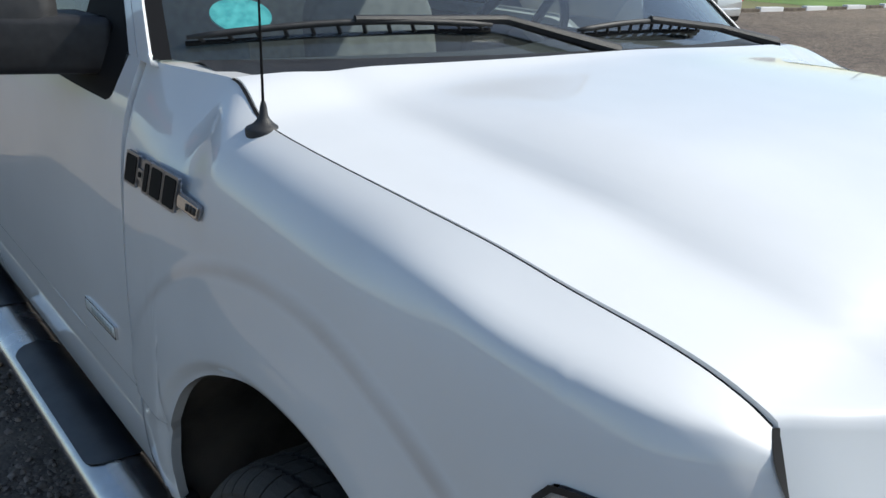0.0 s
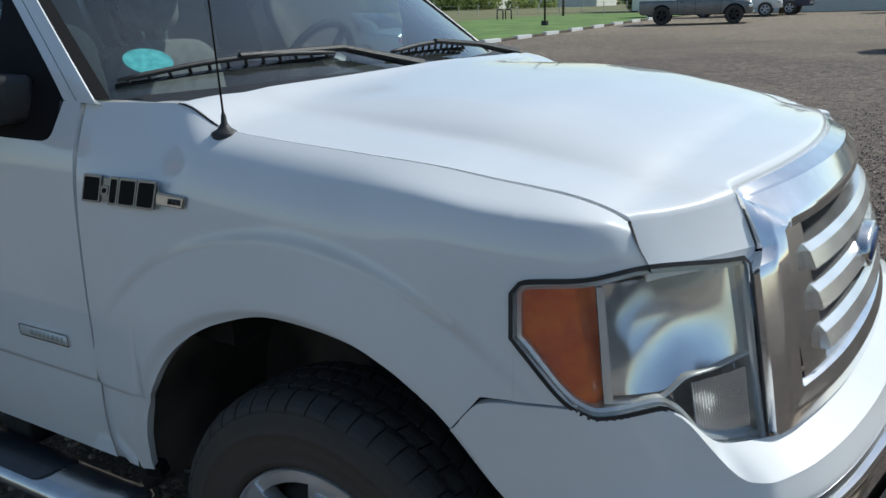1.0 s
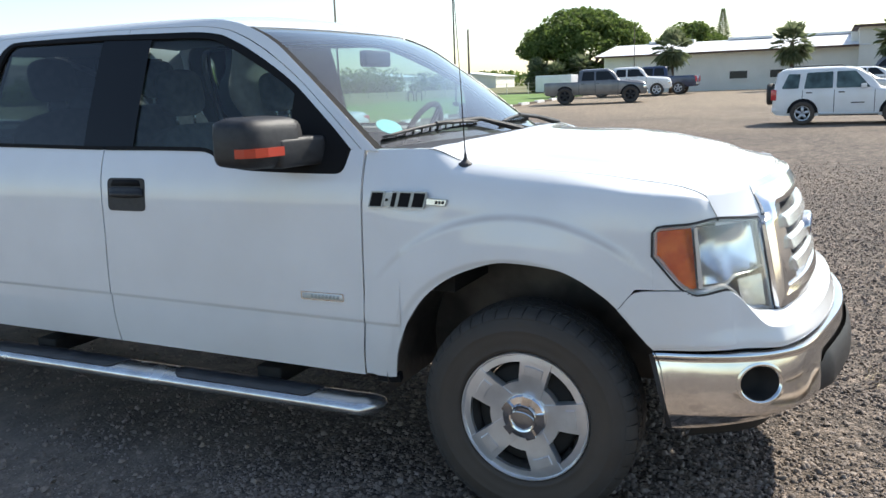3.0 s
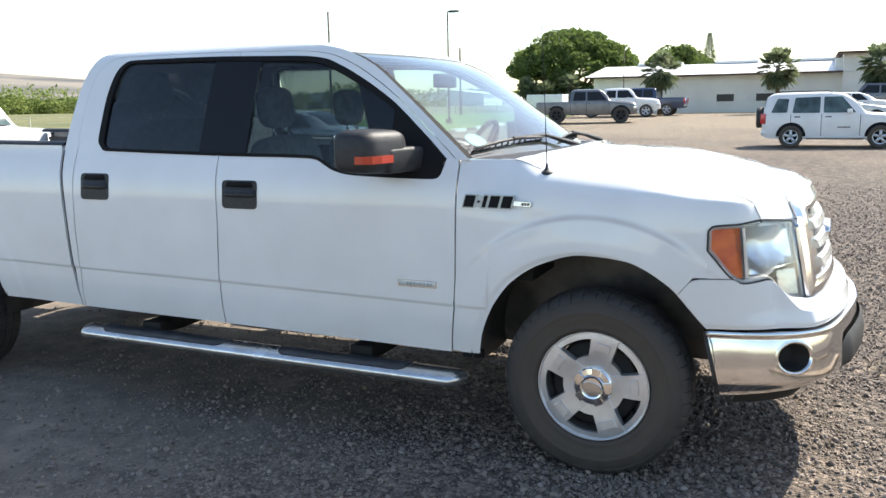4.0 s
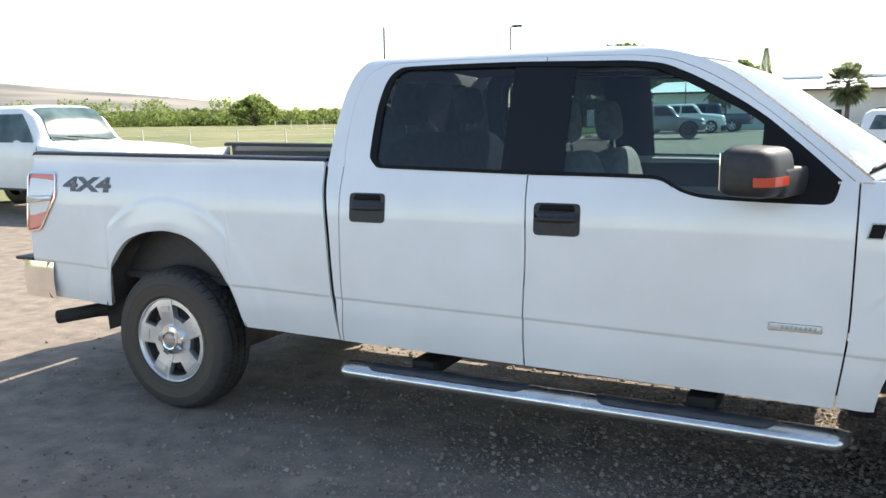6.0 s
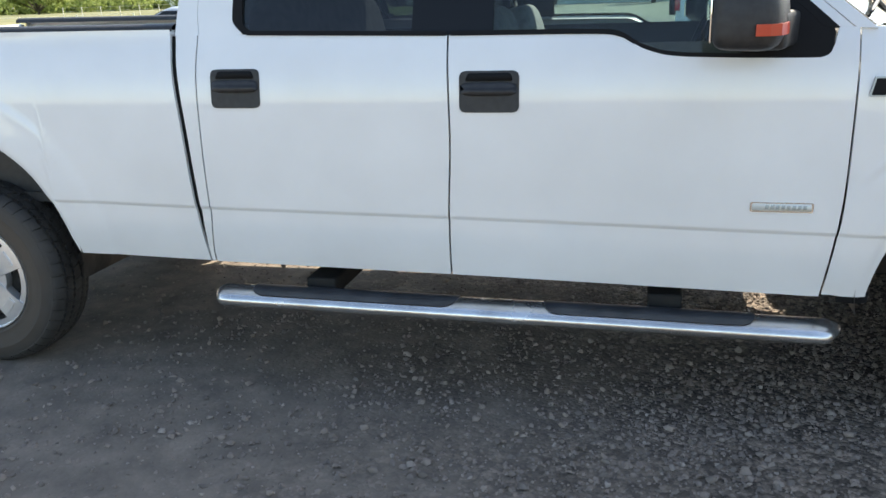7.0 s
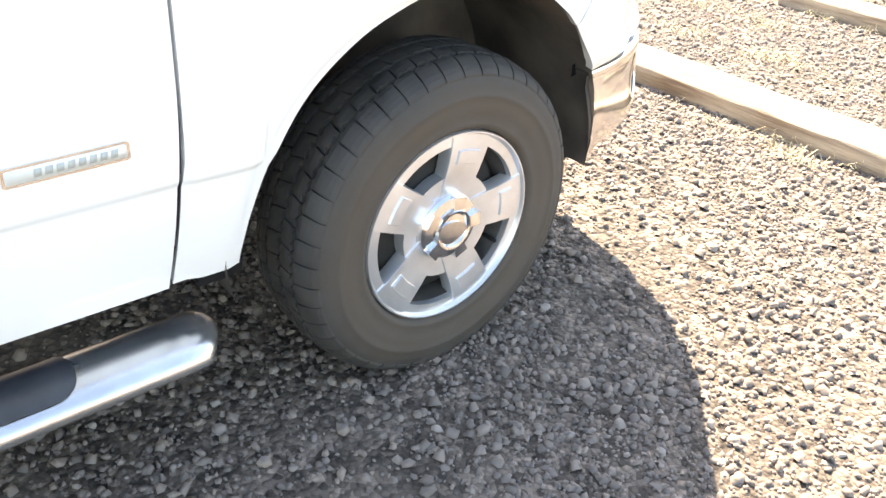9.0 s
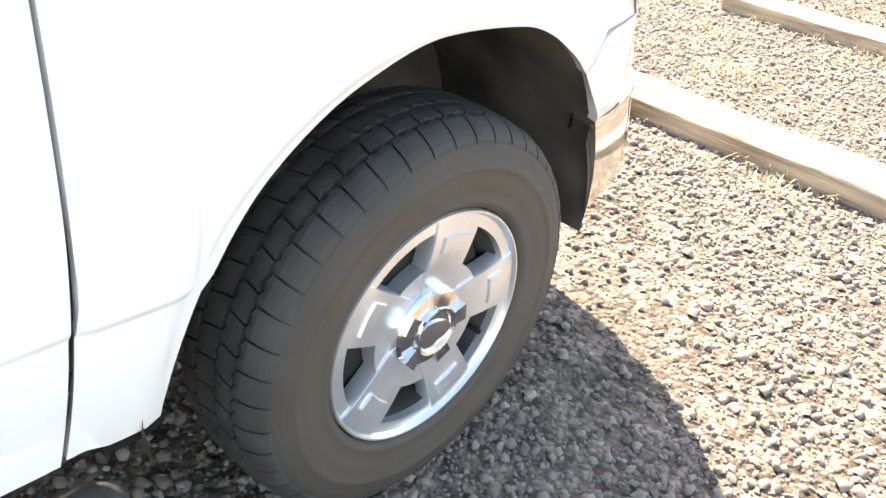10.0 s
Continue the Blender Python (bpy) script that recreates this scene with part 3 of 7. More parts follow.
for side in (-1, 1):
    bm = bmesh.new()
    us = list(np.linspace(-0.604, -0.515, 6)) + list(np.linspace(-0.512, 0.447, 70)) + list(np.linspace(0.447, U_FRONT, 22))[1:]
    cols = []
    for u in us:
        z0, z1 = fender_bottom(u), seam_h(seam_at(u))
        zm = hl_top(u) + 0.007 if u > 0.4465 else 1.098 if u > 0.30 else mix(max(1.02, z0 + 0.03), 1.098, step(-0.1, 0.30, u))
        c, line = 0.690, []
        for j in range(45):
            if j <= 22:
                if z0 < c - 0.03:
                    z = mix(z0, c - 0.008, j / 6) if j <= 6 else (mix(c - 0.008, c + 0.012, (j - 6) / 6) if j <= 12 else mix(c + 0.012, zm, (j - 12) / 10))
                else:
                    z = mix(z0, zm, j / 22)
            else:
                z = mix(zm, z1, (j - 22) / 22)
            k = (u + 0.604) / 0.09
            uu = u + (rear_seam_f(z) * (1 - k) if k < 1 else 0)
            if u > 0.447:
                uu += 0.026 * ((u - 0.447) / (U_FRONT - 0.447)) ** 3 * step(1.176, 1.085, z)
            line.append(bm.verts.new(fender_skin(uu, z, side)) if (u <= 0.4471 or j >= 22) else None)
        cols.append(line)
    for i in range(len(us) - 1):
        for j in range(44):
            q = (cols[i][j], cols[i + 1][j], cols[i + 1][j + 1], cols[i][j + 1])
            if None not in q:
                bm.faces.new(q[::-1] if side > 0 else q)
    part("front_fender", skirt(bm, 0.020), PAINT, truck)
    skin_panel("front_door", (-1.896, -0.611), sill, front_top, side, n=130, m=30,
               shift=lambda s, z: rear_seam_f(z) * s ** 6 + door_seam(z) * (1 - s) ** 6)
    skin_panel("rear_door", (-2.842, -1.903), sill, lambda u: mix(1.365, 1.342, (u + 2.84) / 0.94), side, n=40, m=30,
               shift=lambda s, z: door_seam(z) * s ** 6 - 0.02 * step(0.72, 0.5, z) * (1 - s) ** 6)
    skin_panel("cab_corner", (-2.935, -2.848), sill, lambda u: 1.365, side, n=6, m=30,
               shift=lambda s, z: min(cab_back(z), 0.052) * (1 - s) - 0.02 * step(0.72, 0.5, z) * s)
    skin_panel("bed_side", (-5.03, -2.958), lambda u: rear_arch(u) if -4.44 < u < -3.48 else sill(u), lambda u: mix(1.405, 1.385, (u + 5.03) / 2.07), side, n=120, m=34,
               shift=lambda s, z: cab_back(z) * s ** 8)

    # black strip standing in for the shade between cab and bed
    part("cab_gap_shade", panel(lambda s, t: skin(mix(-2.966, -2.926, s) + cab_back(mix(0.52, 1.36, t)), mix(0.52, 1.36, t), -0.014, side), 4, 20, 0.03, flip=(side > 0)), SEAL, truck)
    part("liner_edge", panel(lambda s, t: skin(mix(-0.60, -0.505, s), mix(0.448, 0.480, t), -0.004, side), 8, 3, 0.03, flip=(side > 0)), SEAL, truck)

# upper cab: a strip round the side windows, split into door frames and body side
IN = [(-2.645, 1.361), (-2.694, 1.415), (-2.697, 1.60), (-2.672, 1.755), (-2.64, 1.805), (-2.58, 1.828), (-2.30, 1.83), (-2.04, 1.828), (-1.885, 1.824), (-1.70, 1.818), (-1.52, 1.812), (-1.39, 1.797), (-1.28, 1.757), (-1.17, 1.703), (-0.975, 1.588), (-0.836, 1.477), (-0.735, 1.390), (-0.680, 1.338)]
OUT = [(-2.938, 1.362), (-2.932, 1.48), (-2.915, 1.66), (-2.875, 1.80), (-2.84, 1.845), (-2.76, 1.877), (-2.40, 1.882), (-2.10, 1.882), (-1.885, 1.881), (-1.70, 1.879), (-1.47, 1.871), (-1.31, 1.846), (-1.20, 1.809), (-1.095, 1.757), (-0.937, 1.640), (-0.798, 1.529), (-0.697, 1.446), (-0.560, 1.332)]
_k = list(range(len(IN)))
in_x, in_z = curve(_k, [p[0] for p in IN]), curve(_k, [p[1] for p in IN])
out_x, out_z = curve(_k, [p[0] for p in OUT]), curve(_k, [p[1] for p in OUT])
K = len(IN) - 1


def upper(k, w, side, off=0.0):
    x, z = mix(in_x(k), out_x(k), w), mix(in_z(k), out_z(k), w)
    return Vector((x, side * (green(z) + off), z))


def w_seam(k):
    """Where the seam round the doors runs between window and roof."""
    return mix(0.66, 0.45, step(2.5, 5.5, k))


def upper_panel(name, k0, k1, w0, w1, side, mat, n=40, m=6, off=0.0, depth=0.02):
    def f(s, t):
        k = mix(k0, k1, s)
        return upper(k, mix(w0(k) if callable(w0) else w0, w1(k) if callable(w1) else w1, t), side, off)
    return part(name, panel(f, n, m, depth, flip=(side > 0)), mat, truck)


for side in (-1, 1):
    upper_panel("rear_door_frame", 0, 7.985, 0.05, w_seam, side, PAINT, n=60, off=0.0007)
    upper_panel("front_door_frame", 8.015, K, 0.05, w_seam, side, PAINT, n=60, off=0.0007)
    upper_panel("cab_side", 0, K, lambda k: w_seam(k) + 0.007 + 0.038 * step(3, 6, k), 1.0, side, PAINT, n=100, off=0.0007)
    upper_panel("window_seal", 0, K, lambda k: -0.10 - 0.20 * step(4, 6, k), lambda k: 0.065 + 0.03 * step(4, 6, k), side, SEAL, n=100, m=2, off=0.002, depth=0.012)


def roof_place(s, t, side=0):
    """s from back to front, t across."""
    k = mix(4.6, 11.6, s)
    x, z, y = out_x(k), out_z(k), green(out_z(k)) * (2 * t - 1)
    e = abs(2 * t - 1)
    rise = 0.044 * (1 - e ** 2.2) * math.sin(math.pi * min(1, 0.12 + s * 0.9)) ** 0.5
    ahead = 0.09 * (1 - e * e) * (step(0.6, 1, s))
    back = -0.05 * (1 - e * e) * step(0.35, 0, s)
    return Vector((x + ahead + back, y, z + rise))


part("roof", panel(roof_place, 40, 24, 0.02), PAINT, truck)


def shield_place(s, t):
    """The windshield: s from its base up, t across."""
    k = mix(K - 0.08, 11.6, s)
    x, z, y = out_x(k), out_z(k), green(out_z(k)) * (2 * t - 1)
    e = abs(2 * t - 1)
    top = roof_place(1, t)
    bulge = mix(0.20, 0.09, s) * (1 - e ** 2.2)
    return Vector((x + bulge, y * 0.992, z + 0.012 * (1 - e * e) * (1 - s) + (top.z - roof_place(1, 0).z) * s * s - 0.006))


bm = bmesh.new()
grid_into(bm, shield_place, 20, 24, flip=True)
ob = part("windshield", bm, SHIELD, truck, "clear curved windshield")
ob.visible_shadow = False
for t0, t1 in ((-0.004, 0.014), (0.986, 1.004)):
    bm = bmesh.new()
    grid_into(bm, lambda s, t: shield_place(s, mix(t0, t1, t)) + Vector((0.002, 0, 0.004)), 20, 2, flip=True)
    part("windshield_seal", bm, SEAL, truck)

# glass in the doors
for side in (-1, 1):
    def pane(k_lo, k_hi, x_cut, ahead, off):
        bm = bmesh.new()
        pts = [(in_x(k), in_z(k)) for k in np.linspace(k_lo, k_hi, 40)]
        def low(x):
            return (front_top(x) if x > -1.89 else mix(1.365, 1.342, (x + 2.84) / 0.94)) - 0.004
        xs = np.linspace(x_cut[0], x_cut[1], 40)
        px, pz = [p[0] for p in pts], [p[1] for p in pts]
        order = np.argsort(px)
        px, pz = np.array(px)[order], np.array(pz)[order]
        def f(s, t):
            x = mix(x_cut[0], x_cut[1], s)
            z1 = float(np.interp(x, px, pz))
            z = mix(low(x), max(z1, low(x) + 0.003), t)
            return Vector((x, side * (green(z) + off), z))
        grid_into(bm, f, 40, 10, flip=(side > 0))
        return bm
    ob = part("front_window", pane(8, K, (-1.75, -0.95), 0, -0.012), GLASS, truck, "lightly tinted door glass")
    ob.visible_shadow = False
    ob = part("rear_window", pane(0, 8, (-2.70, -2.02), 0, -0.010), PRIVACY, truck, "dark privacy glass")
    part("pillar_trim", pane(6, 11, (-2.03, -1.745), 0, -0.004), GLOSSBLACK, truck)
    part("mirror_sail", pane(12, K, (-0.955, -0.682), 0, 0.001), SEAL, truck)

    for x0, x1 in ((-2.648, -1.905), (-1.892, -0.702)):
        def belt(s, t):
            x = mix(x0, x1, s)
            z = (front_top(x) if x > -1.897 else mix(1.365, 1.342, (x + 2.84) / 0.94)) + mix(-0.003, 0.013, t)
            return Vector((x, side * (green(z) + 0.004), z))
        bm = bmesh.new()
        grid_into(bm, belt, 60, 3, flip=(side > 0))
        part("belt_seal", bm, SEAL, truck)

# back wall of the cab with its window
def back_wall(s, t):
    z = mix(0.55, 1.865, s)
    x = -2.935 + step(1.4, 1.9, z) * 0.085 + cab_back(min(z, 1.36)) * (0 if z > 1.36 else 1)
    return Vector((x, mix(-1, 1, t) * (green(z) if z > 1.3 else tumble(z)) * 0.985, z))
bm = bmesh.new()
for s0, s1, t0, t1 in ((0, 0.635, 0, 1), (0.935, 1, 0, 1), (0.635, 0.935, 0, 0.14), (0.635, 0.935, 0.86, 1)):
    grid_into(bm, lambda s, t: back_wall(mix(s0, s1, s), mix(t0, t1, t)), 8, 10)
part("cab_back_wall", bm, PAINT, truck)
bm = bmesh.new()
grid_into(bm, lambda s, t: back_wall(mix(0.63, 0.94, s), mix(0.13, 0.87, t)) + Vector((0.006, 0, 0)), 6, 10)
ob = part("rear_glass", bm, GLASS, truck)
ob.visible_shadow = False

# hood
def nose_edge(a):
    x = nose_x(u_of_y(min(0.845, a)))
    return x - 0.085 * step(0.48, 0.75, x)


def corner_edge(a):
    return mix(0.80, 0.587, (a / 0.821) ** 2.6)


CORNER_Y = 0.597


def hood_edge_x(y):
    """The front edge: along the grille, then drawn back over a rounded corner toward the fender."""
    a = abs(y)
    if a <= CORNER_Y:
        return mix(0.754 - 0.21 * a * a, corner_edge(CORNER_Y), step(0.556, CORNER_Y, a))
    return min(nose_edge(a), corner_edge(a))


def hood_back_x(y):
    return -0.250 - 0.125 * (abs(y) / 0.852) ** 2


def hood_fall(x, a):
    """The middle of the hood falls away toward its front edge."""
    return 0.15 * max(0.0, x - 0.56) * (1 - step(0.74, 0.84, a))


def hood_place(s, t):
    e = 2 * s - 1
    y = 0.83 * e
    x = 0.0
    for _ in range(4):
        a = abs(y)
        x0, x1 = hood_back_x(y), hood_edge_x(y)
        cut = mix(0.010, 0.018, step(0.55, 0.597, a))
        if t < 0.86:
            x = mix(x0, x1 - cut, t / 0.86)
            drop = 0.0
        else:
            q = (t - 0.86) / 0.14
            corner = 1.0 if a > 0.597 else 0.0
            bend = min(1.0, q / 0.35)
            x = x1 - cut + mix(cut * math.sin(q * math.pi / 2), 0.018 * math.sin(bend * math.pi / 2) + 0.036 * max(0.0, q - 0.35) / 0.65, corner)
            drop = mix((1 - math.cos(q * math.pi / 2)) * 0.006, (1 - math.cos(bend * math.pi / 2)) * 0.012 + mix(0.102, 0.076, min(1.0, max(0.0, (a - 0.6) / 0.2))) * max(0.0, q - 0.35) / 0.65, corner)
        wide = 0.006 * max(0.0, (t - 0.909) / 0.091) * step(0.70, 0.82, a)
        y = e * (seam_y(min(x, 0.587)) - 0.005 + wide)
    a = abs(y)
    q = a / 0.86
    edge = seam_h(min(x, 0.575))
    crown = (0.036 + 0.034 * (1 - step(0.0, 0.38, t))) * (1 - q ** mix(1.7, 2.4, step(0, 0.4, t)))
    side_ = min(1.0, max(0.0, (0.668 - a) / 0.20))
    dome = 0.036 * (1 - (1 - side_) ** 2.3) * step(1.05, 0.35, t) * step(0.0, 0.36, t) - 0.004 * math.exp(-((a - 0.70) / 0.045) ** 2) * step(0.98, 0.6, t)
    return Vector((x, y, edge + crown + dome - drop + 0.014 * step(0.45, 0.8, x) * (1 - q ** 2) - hood_fall(x, a) * (1 - (1.0 if a > 0.597 else 0.0) * max(0.0, (t - 0.909) / 0.091))))


lo_, hi_ = 0.0, 0.5
for _ in range(50):
    mid = (lo_ + hi_) / 2
    lo_, hi_ = (mid, hi_) if abs(hood_place(mid, 0.93).y) > 0.597 else (lo_, mid)
s_cut = (lo_ + hi_) / 2
HOOD_S = list(np.linspace(0, s_cut - 1e-4, 16)) + list(np.linspace(s_cut + 1e-4, 1 - s_cut - 1e-4, 90)) + list(np.linspace(1 - s_cut + 1e-4, 1, 16))
part("hood", panel(lambda s, t: hood_place(HOOD_S[int(round(s * (len(HOOD_S) - 1)))], t), len(HOOD_S) - 1, 56, 0.02, inward=(0, 0, -1)), PAINT, truck, "white hood with a raised centre").data.set_sharp_from_angle(angle=radians(38))

# black strips laid along the hood seam to draw its shaded gap
for side in (-1, 1):
    bm = bmesh.new()
    def gap(s, t):
        x = mix(-0.376, 0.585, s)
        k = step(-0.20, -0.26, x)
        return Vector((x, side * (seam_y(x) + mix(mix(-0.0046, 0.001, t), mix(-0.002, 0.0035, t), k)), seam_h(x) - mix(mix(0.001, 0.004, t), mix(-0.0008, 0.0008, t), k)))
    grid_into(bm, gap, 60, 1, flip=(side < 0))
    def front_gap(s, t):
        h = hood_place(0.0 if side < 0 else 1.0, mix(0.905, 1.0, s))
        f = fender_skin(U_FRONT + 0.026 * step(1.176, 1.085, h.z), h.z, side)
        return h.lerp(f, mix(-0.12, 1.12, t)) + Vector((0.0006, side * 0.0006, 0.0))
    grid_into(bm, front_gap, 16, 1, flip=(side < 0))
    part("hood_gap_shade", bm, SEAL, truck)

# cowl under the wipers
def cowl_place(s, t):
    y = mix(-0.845, 0.845, t)
    x0 = hood_back_x(y) + 0.01
    base = shield_place(0, (y / 0.845 * 0.97 + 1) / 2)
    return Vector((mix(x0, base.x + 0.03, s), y, mix(hood_place((y / 0.86 + 1) / 2, 0).z - 0.016, base.z + 0.006, s)))
bm = bmesh.new()
grid_into(bm, cowl_place, 6, 30, flip=False)
part("cowl", bm, BLACK, truck)
for side in (-1, 1):
    def shoulder(s, t):
        x = mix(-0.60, -0.378, s)
        return Vector((x, side * mix(seam_y(x) + 0.001, mix(0.86, 0.80, s), t), seam_h(x) - 0.003 + 0.002 * t))
    part("cowl_side", panel(shoulder, 16, 4, 0.02, inward=(0, 0, -1), flip=(side < 0)), PAINT, truck)

# inside shell, floor and wheel wells keep the light out
bm = bmesh.new()
box_into(bm, (-2.86, -0.84, 0.52), (-0.62, 0.84, 0.60))
box_into(bm, (-0.66, -0.84, 0.52), (-0.62, 0.84, 1.20))
part("cab_floor", bm, DARK, truck, smooth=False)
for side in (-1, 1):
    bm = bmesh.new()
    def inner_door(s, t):
        x, z = mix(-2.86, -0.64, s), mix(0.50, 1.30, t)
        return Vector((x, side * (tumble(z) - 0.07), z))
    grid_into(bm, inner_door, 10, 4)
    part("door_lining", bm, DASH, truck)
    for (xc, zc, a, b), x_lo, x_hi in ((FARCH, -0.56, 0.56), (RARCH, -4.47, -3.46)):
        bm = bmesh.new()
        def well(s, t):
            ang = mix(math.pi * -0.06, math.pi * 1.06, s)
            return Vector((xc + (a + 0.03) * math.cos(ang), side * mix(0.945, 0.50, t), zc + (b + 0.02) * math.sin(ang)))
        grid_into(bm, well, 24, 3)
        def inner(s, t):
            return Vector((mix(x_lo, x_hi, s), side * 0.5, mix(0.42, 1.02, t)))
        grid_into(bm, inner, 2, 2)
        bmesh.ops.remove_doubles(bm, verts=bm.verts[:], dist=0.001)
        part("wheel_well", bm, LINER, truck)
bm = bmesh.new()
for y in (-0.42, 0.42):
    box_into(bm, (-5.0, y - 0.05, 0.46), (0.62, y + 0.05, 0.60))
box_into(bm, (-4.02, -0.8, 0.33), (-3.93, 0.8, 0.43))
box_into(bm, (-0.05, -0.8, 0.33), (0.05, 0.8, 0.43))
box_into(bm, (-2.6, -0.35, 0.40), (-0.7, 0.3, 0.52))
part("chassis", bm, DARK, truck, smooth=False)
bm = bmesh.new()
box_into(bm, (-4.95, -0.84, 0.70), (-3.0, 0.84, 0.74))
box_into(bm, (-3.02, -0.84, 0.70), (-2.98, 0.84, 1.36))
for y in (-0.80, 0.80):
    box_into(bm, (-4.95, y - 0.02, 0.70), (-3.0, y + 0.02, 1.36))
part("bed_liner", bm, BLACK, truck, "black textured bed liner", smooth=False)
for y0, y1 in ((-0.80, -0.47), (0.47, 0.80)):
    part("wheel_box", box((-4.52, y0, 0.72), (-3.41, y1, 1.06), 0.05), BLACK, truck)
part("tailgate", box((-5.06, -0.82, 0.72), (-5.0, 0.82, 1.39), 0.015), PAINT, truck)
for side in (-1, 1):
    bm = bmesh.new()
    def rail(s, t):
        x = mix(-5.04, -2.95, s)
        a = t * math.pi
        return Vector((x, side * (0.895 - 0.045 + 0.055 * math.cos(a)), mix(1.398, 1.378, s) + 0.028 * math.sin(a) ** 0.6))
    grid_into(bm, rail, 24, 8, flip=(side < 0))
    part("bed_rail_cap", bm, BLACK, truck)


# unseen dark boxes added under hood and cowl to block stray sunlight
part("bay_light_blocker", box((-0.55, -0.46, 0.45), (0.60, 0.46, 1.10), 0.05), DARK, truck)
part("cowl_light_blocker", box((-0.64, -0.84, 0.80), (-0.30, 0.84, 1.27), 0.0), DARK, truck, smooth=False)


# ---------------------------------------------------------------- wheels


def tyre_y(y):
    return 0.008 + (y if y < 0 else y * 0.80)


def tyre_mesh():
    bm = bmesh.new()
    prof = [(0.236, -0.095), (0.241, -0.120), (0.250, -0.127), (0.256, -0.1295), (0.260, -0.1275), (0.278, -0.132), (0.30, -0.1345), (0.316, -0.1345), (0.320, -0.1365), (0.324, -0.1340), (0.340, -0.1315), (0.356, -0.127), (0.368, -0.120), (0.379, -0.107), (0.383, -0.09), (0.3875, -0.05), (0.3875, 0.05), (0.383, 0.085), (0.376, 0.105), (0.36, 0.120), (0.30, 0.132), (0.262, 0.126), (0.236, 0.095)]
    lathe_into(bm, [(r * 1.006, tyre_y(y)) for r, y in prof], 72, close=True)
    bmesh.ops.recalc_face_normals(bm, faces=bm.faces[:])
    return bm


tread_r = curve([0.0, 0.05, 0.085, 0.104, 0.118, 0.128], [0.4000, 0.3990, 0.3945, 0.3865, 0.3760, 0.3620])


def tread_mesh():
    """Five rows of blocks with zigzag grooves; the shoulder blocks roll over onto the side wall."""
    bm = bmesh.new()
    count = 46
    p = 2 * math.pi / count
    def block(a0, a1, ys, lean, zig, deep):
        """ys: places across; zig: how far the two long edges swing; lean: slant of the cross cuts."""
        top, foot = [], []
        n = 4
        for j, y in enumerate(ys):
            row_t, row_f = [], []
            for i in range(n + 1):
                q = i / n
                swing = zig * (1 if i % 2 else -1) * (1 if j in (0, len(ys) - 1) and abs(y) < 0.10 else 0)
                yy = y + swing
                a = mix(a0, a1, q) + lean * (yy - ys[0])
                r = 1.006 * tread_r(abs(yy)) - (0.0012 if j in (0, len(ys) - 1) or i in (0, n) else 0.0)
                row_t.append(bm.verts.new((r * math.cos(a), tyre_y(yy), r * math.sin(a))))
                row_f.append(bm.verts.new(((r - deep) * math.cos(a), tyre_y(yy), (r - deep) * math.sin(a))))
            top.append(row_t)
            foot.append(row_f)
        for j in range(len(ys) - 1):
            for i in range(n):
                bm.faces.new((top[j][i], top[j][i + 1], top[j + 1][i + 1], top[j + 1][i]))
            for i in (0, n):
                bm.faces.new((top[j][i], top[j + 1][i], foot[j + 1][i], foot[j][i]))
        for j in (0, len(ys) - 1):
            for i in range(n):
                bm.faces.new((top[j][i], top[j][i + 1], foot[j][i + 1], foot[j][i]))
    for i in range(count):
        for side in (-1, 1):
            ys = [side * y for y in (0.0775, 0.088, 0.100, 0.110, 0.119, 0.125)]
            a0 = i * p + (0.4 * p if side > 0 else 0)
            block(a0 + p * 0.04, a0 + p * 0.96, ys, side * 0.25, 0.003, 0.013)
            a0 = i * p + (0.15 * p if side > 0 else 0.55 * p)
            block(a0 + p * 0.04, a0 + p * 0.96, [side * y for y in (0.034, 0.050, 0.0675)], side * 0.5, 0.003, 0.013)
        a0 = i * p + 0.25 * p
        block(a0 + p * 0.03, a0 + p * 0.97, [-0.0235, 0.0, 0.0235], 0.5, 0.0035, 0.013)
    bmesh.ops.recalc_face_normals(bm, faces=bm.faces[:])
    return bm


